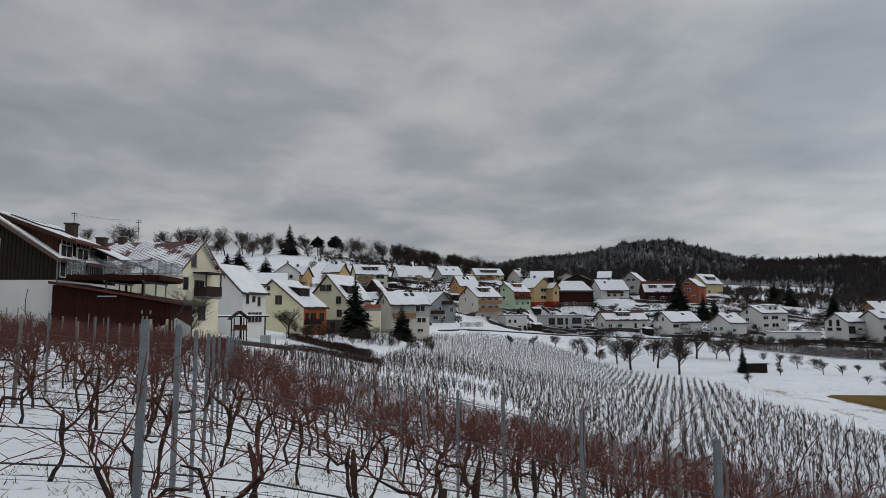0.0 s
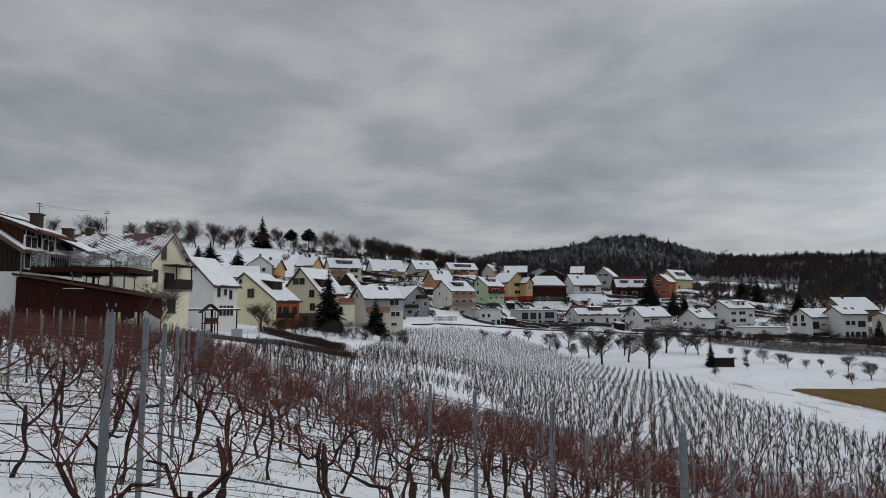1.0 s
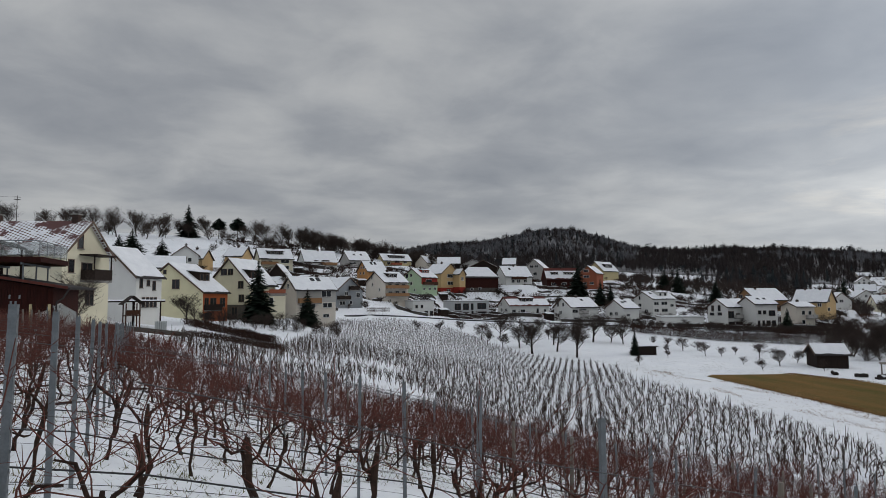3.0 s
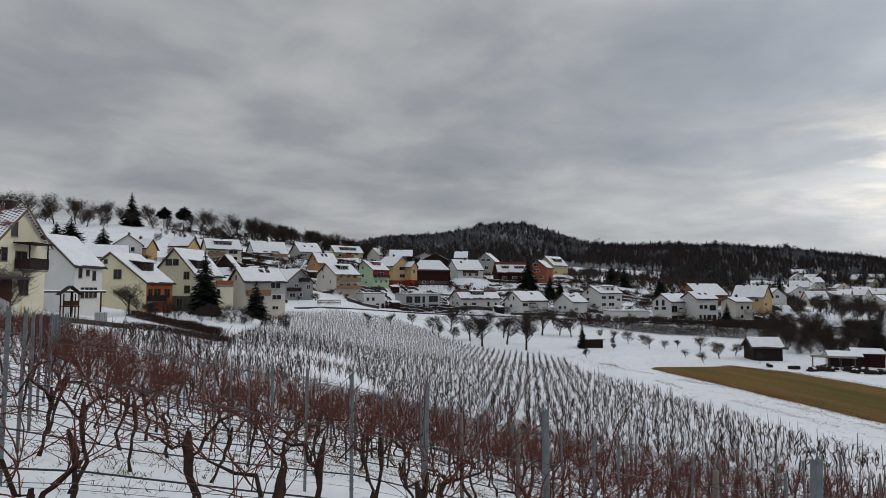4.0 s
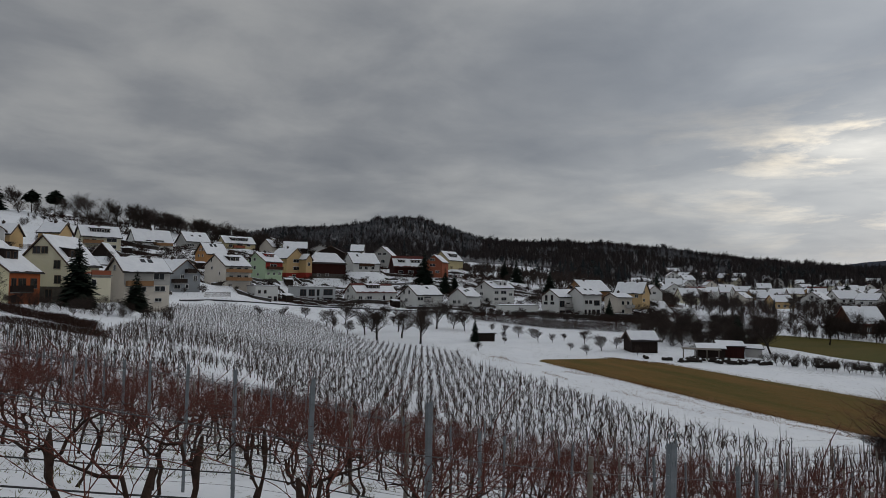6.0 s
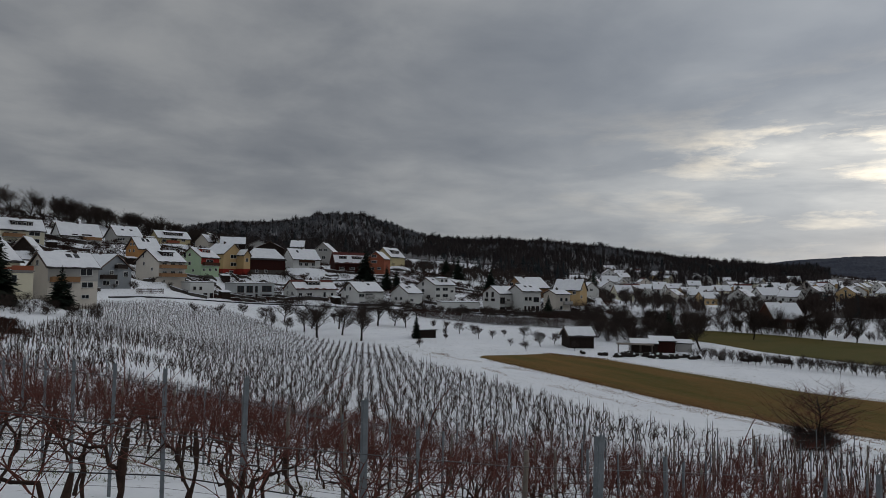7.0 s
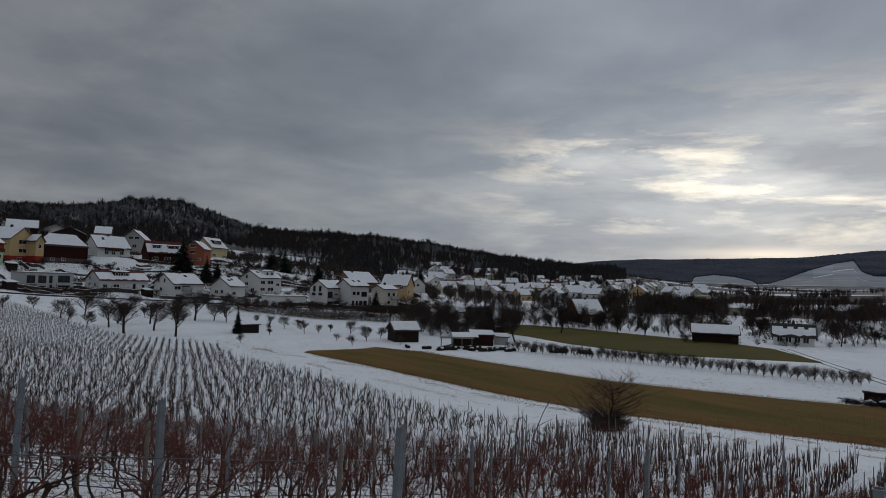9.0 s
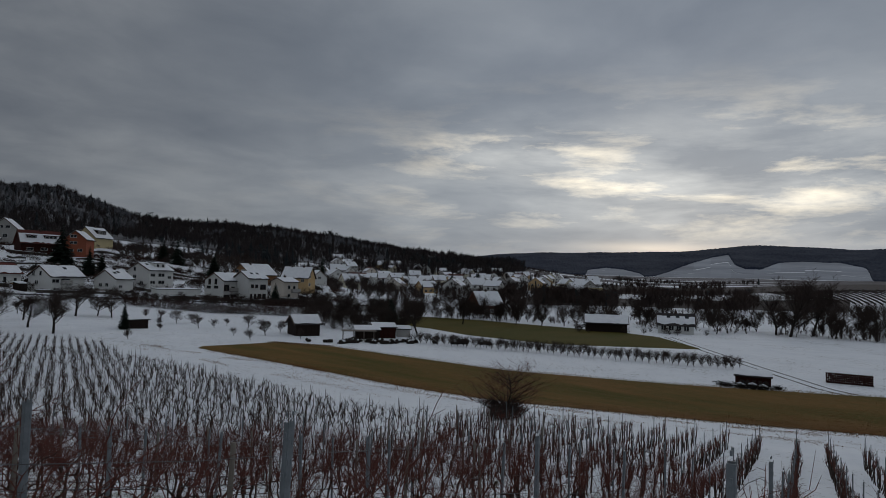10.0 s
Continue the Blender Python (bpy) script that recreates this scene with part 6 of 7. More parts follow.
ORCHARD_PLAN = [(40.2, 111, 5.4), (33.7, 116.8, 5.4), (39.8, 120.7, 5.3), (52.5, 146, 4.7), (54.5, 139.8, 5.8), (30.4, 127.3, 2.6), (29.6, 144.1, 3.4), (29, 134.3, 2.9), (28.2, 162.2, 2.7), (35.2, 149.6, 4.2),
                (34, 127, 4.5), (58.7, 139.7, 3.7), (60, 136, 3.8), (65.9, 127.6, 2.4), (67, 123, 2.6), (66.7, 114.1, 2.5), (65.3, 133.5, 2.1), (76.2, 111.9, 2.7), (72, 100.2, 2.8), (65.3, 95, 1.8), (66.4, 101.8, 1.5)]
ORCHARD_PLAN_2 = [(77.8, 103.7, 2.3), (16, 154.4, 2.4), (69.8, 113.8, 1.7), (74.6, 117, 1.5), (70.8, 124.1, 1.8), (47.2, 100.9, 1.5), (74.9, 93.6, 1.7), (50.4, 167.1, 3), (46.1, 145.9, 2.6), (65.9, 160.7, 2.9), (43, 133, 4.4), (37, 133, 4.0), (22, 158, 2.6), (62, 120, 1.6), (58, 112, 1.3)]
for i, (x, y, h) in enumerate(ORCHARD_PLAN + ORCHARD_PLAN_2):
    if h > 3:
        plant(ORCHARD, "fruit_tree", "old bare fruit tree standing on the snowy orchard slope", x, y, h * 1.3, 1.2, "orchard trees", i)
    else:
        plant(ORCHARD, "fruit_tree", "young bare fruit tree on the snowy orchard slope", x, y, h * 1.2, 1.1, "orchard trees", i)

CREST_PLAN = [(-135.7, 267.5, 11), (-151.6, 270.4, 9), (-131, 269.9, 10.5), (-128, 293.3, 9), (-106.9, 269.6, 11), (-103.5, 276.3, 11), (-87.1, 255.6, 12), (-83.5, 267.3, 10), (-77.2, 274.3, 10), (-61.9, 293.6, 10), (-36.4, 287.7, 11),
              (-29.6, 283.5, 11), (-19.3, 279.3, 10.5), (-12.4, 289.7, 9), (-93, 264.1, 8), (-72.9, 291, 8), (-42.9, 296.9, 9), (-26.4, 288.8, 9), (-7.5, 299.9, 8.5), (-77.3, 258.7, 8), (-46, 284, 8), (-116, 280, 10), (-68, 284, 7), (-54, 282, 6)]
for i, (x, y, h) in enumerate(CREST_PLAN):
    plant(TALL, "bare_tree", "round bare tree on the snowy hill crest", x, y, h * 1.08, 1.12, "crest trees", i)
rng = random.Random(5)
for i in range(70):  # thicket that runs down the crest
    k = i / 69
    x, y = -22 + 78 * k + rng.uniform(-3, 3), 288 + 14 * k + rng.uniform(-9, 12)
    plant(TALL, "bare_tree", "thin bare tree in the thicket along the crest", x, y, rng.uniform(7, 11), 1.0, "thicket trees", i)

for i in range(46):
    x, y = rng.uniform(-150, -10), 0
    y = math.sqrt(max(0.0, 292 ** 2 - x * x)) + rng.uniform(-22, 10)
    plant(SHRUB if i % 3 else TALL, "crest_bush", "dark bare bush on the snowy hill crest", x, y, rng.uniform(3, 6.5), 1.0, "crest bushes", i, category="bush")

RIVER_PLAN = [(183.7, 34.8, 18.5), (192.5, 31.2, 17), (186, 38.6, 13.8), (160.9, 68.7, 8.1), (158.4, 85.5, 7), (153.7, 89.8, 7.5), (150.1, 95.7, 6.5), (173, 49.7, 7.5), (178.6, 48.4, 6), (188.3, 25.5, 9), (194, 20.2, 10.2), (189.3, 16.8, 10.4),
              (179.8, 87.5, 7), (152.9, 104.2, 7), (104, 91, 9.5), (216.2, 78.5, 9), (217.4, 33.8, 10), (194.8, 45.4, 7), (135.3, 102.9, 9), (163.5, 115.1, 8), (160.7, 101.4, 8), (161.6, 109.2, 7)]
for i, (x, y, h) in enumerate(RIVER_PLAN):
    plant(TALL, "bare_tree", "tall bare tree beside the valley stream" if h > 10 else "bare tree beside the valley stream", x, y, h, 1.2 if h > 12 else 1.1, "stream trees", i)
for i in range(130):
    a, r = radians(rng.uniform(49, 93)), rng.choice((rng.uniform(186, 205), rng.uniform(190, 300)))
    plant(TALL if i % 3 else SHRUB, "bare_tree", "bare tree in the belt along the stream", r * math.sin(a), r * math.cos(a), rng.uniform(3, 8), 0.95, "stream trees", i)

# bushes: the willow on the vineyard edge, the hedge under the lane, the overgrown bank
plant(SHOOTS, "willow_bush", "pollarded willow bush with upright reddish shoots", 41.8, 27.2, 5.2, 1.65, category="bush")
for i in range(14):
    plant(SHRUB, "bramble", "low dark bramble at the foot of the willow", 39.8 + 0.3 * i, 26.7 + 0.7 * (i % 3) * 0.6, 1.2 + 0.6 * (4 < i < 10), 1.3, "brambles", i, category="bush")
for i in range(84):
    k = i / 83
    x, y = 74 + 56 * k + rng.uniform(-1, 1), 170 - 23 * k + rng.uniform(-3.5, 3.5)
    plant(SHRUB, "hedge_bush", "dense bare bush in the hedge below the lane", x, y, rng.uniform(2.0, 3.6), 1.15, "hedge bushes", i, category="bush")
for i in range(90):
    a, r = radians(rng.uniform(38.5, 49)), rng.uniform(136, 215)
    plant(SHRUB if i % 4 else TALL, "bank_bush", "tangled bare bush on the steep bank", r * math.sin(a), r * math.cos(a), rng.uniform(3, 6.5), 1.15, "bank bushes", i, category="bush")
for i in range(150):
    a, r = radians(rng.uniform(14, 62)), rng.uniform(275, 450)
    plant(TALL if i % 2 else SHRUB, "garden_tree", "bare tree in a village garden", r * math.sin(a), r * math.cos(a), rng.uniform(4, 9), 1.15, "garden trees", i)
for i in range(26):
    a, r = radians(rng.uniform(-12, 6)), rng.uniform(232, 282)
    plant(SHRUB, "slope_bush", "small bare bush on the snowy slope", r * math.sin(a), r * math.cos(a), rng.uniform(1.5, 3.5), 0.9, "slope bushes", i, category="bush")
for i in range(30):
    k = i / 29
    plant(SHRUB, "garden_bush", "brown leafless bush in a front garden", -24 + 22 * k + rng.uniform(-1, 1), 108 + 8 * k + rng.uniform(-4, 2), rng.uniform(1.2, 3.2), 0.9, "garden bushes", i, category="bush")
for i in range(330):
    a, r = radians(rng.uniform(-11, 42)), rng.uniform(198, 310)
    plant(SHRUB if i % 5 else ORCHARD, "garden_bush", "bare bush in a snowy village garden", r * math.sin(a), r * math.cos(a), rng.uniform(1.4, 3.8), 1.2, "garden bushes", i, category="bush")
plant(ORCHARD, "garden_tree", "spreading bare tree before the pale yellow house", -24.5, 103, 5.2, 1.1, "garden trees", 1)
plant(ORCHARD, "garden_tree", "bare tree beside the cream house", -20.6, 52.5, 5.0, 1.0, "garden trees", 2)
plant(ORCHARD, "garden_tree", "bare tree by the greenhouse", -23.5, 52, 4.6, 0.9, "garden trees", 3)


def conifer(rng, slim=0.2, pine=False):
    """A unit-high conifer: drooping fronds in whorls, each a ragged little fan."""
    s, t = Shape(), Shape()
    t.tube([(0, 0, -0.05), (0, 0, 0.5), (0.0, 0, 0.98)], [0.022, 0.014, 0.002], 6)
    rows = 34
    for i in range(rows):
        k = i / (rows - 1)
        z = (0.06 + 0.92 * k) if not pine else (0.5 + 0.48 * k)
        reach_ = slim * ((1 - k) ** 0.85 + 0.03) if not pine else slim * 1.3 * math.sin(math.pi * (0.15 + 0.8 * k))
        n = max(7, int(24 * (1 - k) + 6))
        for j in range(n):
            turn = 2 * math.pi * (j + rng.random()) / n
            r = reach_ * rng.uniform(0.55, 1.15)
            c, q = math.cos(turn), math.sin(turn)
            tip = Vector((c * r, q * r, z - r * rng.uniform(0.1, 0.5)))
            root = Vector((0, 0, z + rng.uniform(-0.03, 0.03)))
            tip.z += rng.uniform(-0.02, 0.03)
            side = Vector((-q, c, rng.uniform(-0.3, 0.3))) * r * 0.27
            for a, w in ((0.35, 0.55), (0.65, 0.95), (0.9, 0.6)):
                b = root.lerp(tip, a)
                lift = Vector((0, 0, rng.uniform(-0.012, 0.006)))
                s.add([tuple(b - (tip - root) * 0.3), tuple(b + side * w + lift), tuple(b + (tip - root) * 0.22 + lift * 2), tuple(b - side * w + lift)], [(0, 1, 2), (0, 2, 3)])
    return t.mesh("trunk", BARK, True), s.mesh("crown", NEEDLES)


FIRS = [conifer(random.Random(70 + i), 0.19 + 0.03 * i) for i in range(3)]
PINES = [conifer(random.Random(80), 0.26, True)]
FIR_PLAN = [(-16.2, 118.9, 10.2), (-8, 125.7, 6.3), (-70, 291.7, 13), (-60.7, 190.6, 7.9), (-54.6, 197.6, 6.4), (-14.9, 118.1, 4.2), (85.9, 234.8, 12), (88, 217.9, 8.4), (93.2, 221.2, 6.5), (134.9, 222.3, 9), (142.3, 264.1, 10), (141.9, 275.6, 8),
            (347.7, 253, 12.6), (313.6, 248.3, 11.5), (212.9, 252.1, 13.4), (137.2, 131.4, 5), (69.8, 208.6, 5), (116.1, 157.9, 6.2), (-66, 196, 6), (-68, 288, 8), (322, 240, 9), (205, 246, 10), (103.8, 98.7, 6.5)]
for i, (x, y, h) in enumerate(FIR_PLAN):
    ob = plant(FIRS, "fir_tree", "dark green fir tree dusted with snow", x, y, h * 1.12, 2.3 if i in (3, 4, 18) else 1.5, "fir trees", i)
    ob.children[1]["label"] = "dense dark green needles"
for i, (x, y, h) in enumerate([(-49.8, 295.8, 10.5), (-57.6, 294.4, 9.5)]):
    ob = plant(PINES, "pine_tree", "pine tree with a high round crown on the crest", x, y, h, 1.0, "pine trees", i)
    ob.children[1]["label"] = "dark green needle crown"
ivy = plant(FIRS, "ivy_trunk", "old trunk thickly grown with dark ivy beside the hut", 53.0, 115.0, 5.2, 1.05, i=1)
ivy.children[1]["label"] = "dark ivy leaves"


# woods on the hills: too many trees to count
def woods(name, label, spots, conifer_share, low, high, seed, blades=34, mat_=None, wide=0.36):
    rng = np.random.default_rng(seed)
    verts, faces, dark_verts, dark_faces = [], [], [], []
    for x, y in spots:
        z = height(x, y) - 0.3
        h = rng.uniform(low, high) * (0.85 + 0.45 * noise.noise((x * 0.03, y * 0.03, 1.5)))
        if rng.random() < conifer_share(x, y):
            if rng.random() < 0.6:  # a pine: bare below, a ragged head of tufts
                k = len(dark_verts)
                w = 0.012 * h
                dark_verts.extend([(x - w, y, z), (x + w, y, z), (x, y, z + h * 0.9)])
                dark_faces.append((k, k + 1, k + 2))
                for c in range(30):
                    q, e, o = rng.uniform(0, 6.283), rng.uniform(-1, 1), rng.uniform(0.3, 1.0)
                    f = math.sqrt(1 - e * e) * o
                    px, py, pz = x + 0.2 * h * f * math.cos(q), y + 0.2 * h * f * math.sin(q), z + h * (0.74 + 0.26 * e * o)
                    k, g = len(dark_verts), 0.055 * h
                    for _ in range(3):
                        dark_verts.append((px + g * rng.normal(), py + g * rng.normal(), pz + 0.6 * g * rng.normal()))
                    dark_faces.append((k, k + 1, k + 2))
            else:  # a spruce: ragged tiers
                for c in range(7):
                    base, tip, r = z + h * (0.1 + 0.115 * c), z + h * (0.34 + 0.112 * c), h * (0.2 - 0.024 * c)
                    k = len(dark_verts)
                    dark_verts.append((x, y, tip))
                    for s in range(9):
                        q = 2 * math.pi * s / 9 + c
                        rr = r * rng.uniform(0.35, 1.25)
                        dark_verts.append((x + rr * math.cos(q), y + rr * math.sin(q), base + rng.uniform(-0.05, 0.05) * h))
                    dark_faces.extend((k, k + 1 + s, k + 1 + (s + 1) % 9) for s in range(0, 9) if rng.random() < 0.85)
        else:
            k = len(verts)
            w = 0.012 * h
            verts.extend([(x - w, y, z), (x + w, y, z), (x, y, z + h * 0.9), (x, y - w, z), (x, y + w, z)])
            faces.extend([(k, k + 1, k + 2), (k + 3, k + 4, k + 2)])
            turn, out = rng.uniform(0, 6.283, blades), np.sqrt(rng.random(blades))
            foot, full = rng.uniform(0.22, 0.6, blades), rng.uniform(0.72, 1.0, blades)
            for i in range(blades):  # a round crown of ragged slivers
                c, s, l = math.cos(turn[i]), math.sin(turn[i]), out[i] * wide * h
                tip = 0.5 + 0.5 * math.sqrt(1 - out[i] ** 2) * full[i]
                b, ww, k = (x + c * l * 0.2, y + s * l * 0.2, z + min(foot[i], tip - 0.12) * h), 0.009 * h, len(verts)
                verts.extend([(b[0] - s * ww, b[1] + c * ww, b[2]), (b[0] + s * ww, b[1] - c * ww, b[2]), (x + c * l, y + s * l, z + tip * h)])
                faces.append((k, k + 1, k + 2))
    for nm, lb, vs, fs, mat in ((name, label, verts, faces, mat_ or HILL_TWIGS), (name + "_conifers", "dark conifers scattered through " + name.replace("_", " "), dark_verts, dark_faces, HAZED_NEEDLES)):
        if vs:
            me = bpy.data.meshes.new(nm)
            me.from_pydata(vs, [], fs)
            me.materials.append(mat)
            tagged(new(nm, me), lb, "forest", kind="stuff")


rng = random.Random(9)
spots = []
pale_spots = []
while len(spots) < 9000:
    a, r = rng.uniform(4, 58), math.sqrt(rng.uniform(430 ** 2, 1160 ** 2))
    x, y = r * math.sin(radians(a)), r * math.cos(radians(a))
    thin = noise.noise((x * 0.006, y * 0.006, 3.0))
    if r < 560 and 38 < a and height(x, y) < 9:
        continue
    if r < 480 and a < 12:
        continue
    if thin > 0.36 and r < 900:
        continue
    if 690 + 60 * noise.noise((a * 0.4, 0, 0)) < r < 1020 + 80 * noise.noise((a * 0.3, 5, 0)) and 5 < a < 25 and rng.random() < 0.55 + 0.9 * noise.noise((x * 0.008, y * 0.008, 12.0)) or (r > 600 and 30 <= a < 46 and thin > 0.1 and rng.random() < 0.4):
        pale_spots.append((x, y))
    spots.append((x, y)) if not pale_spots or pale_spots[-1] != (x, y) else None
woods("hill_wood", "bare winter wood covering the far hill", spots, lambda x, y: 0.03 + 0.45 * max(0.0, min(1.0, 2.4 * noise.noise((x * 0.006, y * 0.006, 0.0)) + (0.0 if math.hypot(x, y) > 1050 and x < 0.5 * y else -0.3))), 9, 17, 1, 52)
skyline = []
while len(skyline) < 150:
    a, r = rng.uniform(4, 47), rng.uniform(1105, 1150)
    if noise.noise((a * 0.7, 4.0, 0.0)) > -0.25:
        skyline.append((r * math.sin(radians(a)), r * math.cos(radians(a))))
woods("crest_wood", "taller trees along the skyline of the far hill", skyline, lambda x, y: 0.2, 14, 22, 5, 90)
# mist over the slope is only in these trees' pale colour, beside frost
woods("frosted_wood", "bare trees high on the far hill, pale with frost and painted-in mist", pale_spots, lambda x, y: 0.12, 12, 18, 3, 44, FROST_MIST_TWIGS)
# leaf litter with thin snow under the woods
LITTER = material("wood_floor", (0.075, 0.066, 0.062), 0.95, (0.30, 0.31, 0.33), 0.03, 0.9, 0.35, 0.3, depth=0.3)
degs, reach_ = np.radians(np.arange(3, 59, 0.4)), np.geomspace(440, 1190, 90)
lx, ly = np.outer(reach_, np.sin(degs)), np.outer(reach_, np.cos(degs))


def wooded(x, y):
    a, r = math.degrees(math.atan2(x, y)), math.hypot(x, y)
    return not (r < 575 and a > 37 and height(x, y) < 10 or r < 490 and a < 12 or noise.noise((x * 0.006, y * 0.006, 3.0)) > 0.34 and r < 900 or r < 470 + 25 * noise.noise((a * 0.5, 0, 2)))


lz = np.array([[height(x, y) + (0.5 if wooded(x, y) else -3.0) for x, y in zip(rx, ry)] for rx, ry in zip(lx, ly)])
tagged(new("wood_floor", grid_mesh("wood_floor", lx, ly, lz, LITTER)), "brown leaf litter and thin snow under the hill wood", "ground", kind="structure")

# thickets between the upper gardens and the wood
spots = []
while len(spots) < 1500:
    a, r = rng.uniform(9, 44), rng.uniform(296, 500)
    x, y = r * math.sin(radians(a)), r * math.cos(radians(a))
    if noise.noise((x * 0.014, y * 0.014, 8.0)) > (-0.12 if r < 380 else -0.4) and all(math.hypot(x - p, y - q) > b + 2 for p, q, b in HOUSE_PLOTS):
        spots.append((x, y))
woods("garden_thicket", "brown bare thicket between the gardens and the wood", spots, lambda x, y: 0.05, 2.5, 8, 11, 56, BELT_TWIGS, 0.46)

spots = []
while len(spots) < 1900:
    a, r = rng.uniform(56, 97), rng.choice((rng.uniform(292, 330), rng.uniform(340, 380), rng.uniform(430, 470), rng.uniform(640, 700), rng.uniform(900, 980)))
    if a > 77 and r > 300 or (a > 60 and rng.random() < 0.25):
        continue
    if noise.noise((a * 0.35, r * 0.012, 5.0)) > -0.1:
        spots.append((r * math.sin(radians(a)), r * math.cos(radians(a))))
woods("valley_wood", "belts of bare trees across the valley", spots, lambda x, y: 0.03, 4, 10, 2, 60, BELT_TWIGS, 0.5)

# low brush and young growth along the stream
spots = []
while len(spots) < 620:
    a, r = rng.uniform(50, 96), rng.choice((rng.uniform(186, 200), rng.uniform(200, 300)))
    x, y = r * math.sin(radians(a)), r * math.cos(radians(a))
    if noise.noise((x * 0.03, y * 0.03, 15.0)) > -0.2 and all(math.hypot(x - p, y - q) > b + 2 for p, q, b in HOUSE_PLOTS):
        spots.append((x, y))
woods("stream_brush", "brown brush and young growth along the valley stream", spots, lambda x, y: 0.0, 1.5, 5, 14, 46, BELT_TWIGS, 0.6)

# the far ridges: one rough canopy of woods with clearings for fields and vineyards
CLEAR_TURN = (63.3, 63.5, 65.0, 66.5, 67.8, 68.2, 69.0, 70.0, 71.7, 73.5, 74.7, 74.9, 75.2, 76.0, 77.1, 78.4, 80.0, 82.5, 84.2, 84.6)
CLEAR_REACH = (1730, 1930, 2010, 1960, 1850, 1730, 1760, 1900, 2140, 2330, 2390, 2250, 2080, 1980, 1970, 2130, 2180, 2190, 2060, 1740)


def wood_starts(a):
    return float(np.interp(a, CLEAR_TURN, CLEAR_REACH))


def canopy(name, label, a0, a1, r0, r1, step_a, step_r, mat, tall):
    degs, reach_ = np.arange(a0, a1, step_a), np.arange(r0, r1, step_r)
    turns_ = np.radians(degs)
    X, Y = np.outer(reach_, np.sin(turns_)), np.outer(reach_, np.cos(turns_))
    g = np.random.default_rng(4)
    X, Y = X + g.normal(0, 0.5, X.shape), Y + g.normal(0, 0.5, Y.shape)
    keep = reach_[:, None] > np.array([wood_starts(a) for a in degs])[None]
    Z = np.array([[height(x, y) for x, y in zip(rx, ry)] for rx, ry in zip(X, Y)]) + np.where(keep, g.uniform(0.2, 1.0, X.shape) * tall * (0.7 + 0.6 * np.array([[noise.noise((x * 0.008, y * 0.008, 2.0)) for x, y in zip(rx, ry)] for rx, ry in zip(X, Y)])), -8.0)
    tagged(new(name, grid_mesh(name, X, Y, Z, mat)), label, "forest", kind="stuff")


# blue distance haze is mixed into the base colour of these woods
HAZED_FAR_WOOD = material("far_woods", (0.020, 0.027, 0.046), 0.95, (0.046, 0.054, 0.076), 0.012, 0.9, 0.09, 0.0)
canopy("far_wood", "dark woods on the distant ridge, blue haze in their colour", 44, 125, 1720, 2960, 0.08, 12, HAZED_FAR_WOOD, 9)

# vineyards and fields in the clearings of the ridge
FAR_ROWS = material("far_vine_rows", (0.36, 0.38, 0.42), 0.9, (0.19, 0.20, 0.225), 0.012, 0.8, 0.09, 0.0, stretch=(1, 0.2, 1), spread=0.1)
for a0, a1 in ((63.4, 65.1), (65.09, 68.1), (69.0, 70.6), (70.59, 72.1), (72.09, 73.4), (73.39, 74.95), (74.94, 76.6), (76.59, 78.5), (78.49, 80.2), (80.19, 82.6), (82.59, 84.6)):
    degs = [a0 + (a1 - a0) * k / 7 for k in range(8)]
    cross = rng.uniform(0.3, 0.7)  # a lane splits the slope
    for k0, k1 in ((0.0, cross - 0.012), (cross + 0.012, 1.0)):
        low = [1745 + (wood_starts(a) + 20 - 1745) * k0 for a in degs]
        top = [1745 + (wood_starts(a) + 20 - 1745) * k1 for a in degs]
        field("hill_vineyard", [(r * math.sin(radians(a)), r * math.cos(radians(a))) for a, r in zip(degs, low)], [(r * math.sin(radians(a)), r * math.cos(radians(a))) for a, r in zip(degs, top)], FAR_ROWS, "grey-white snowy vineyard in a clearing of the ridge", "vineyard", 1.2)

# what stands round every house: bushes, low stone walls, sheds and fences
rng = random.Random(52)


def clear_of_houses(x, y, room):
    return all(math.hypot(x - p, y - q) > r * 0.85 + room for p, q, r in HOUSE_PLOTS)


SHED_MESH = Shape().prism([(0, 0, -0.5), (2.6, 0, -0.5), (2.6, 2.0, -0.5), (0, 2.0, -0.5)], [(0, 0, 1.9), (2.6, 0, 1.9), (2.6, 2.0, 2.3), (0, 2.0, 2.3)]).mesh("body", DARK_WOOD)
SHED_ROOF = Shape().prism([(-0.2, -0.2, 1.87), (2.8, -0.2, 1.87), (2.8, 2.2, 2.35), (-0.2, 2.2, 2.35)], [(-0.2, -0.2, 2.02), (2.8, -0.2, 2.02), (2.8, 2.2, 2.5), (-0.2, 2.2, 2.5)]).mesh("roof", ROOF_SNOW)
fence = Shape()
for k in range(26):
    fence.box(k * 0.24, k * 0.24 + 0.1, 0, 0.03, -0.2, 1.0 + 0.03 * (k % 3))
fence.box(0, 6.1, 0.03, 0.07, 0.25, 0.33).box(0, 6.1, 0.03, 0.07, 0.75, 0.83)
FENCE_MESH = fence.mesh("picket_fence", BROWN_WOOD)
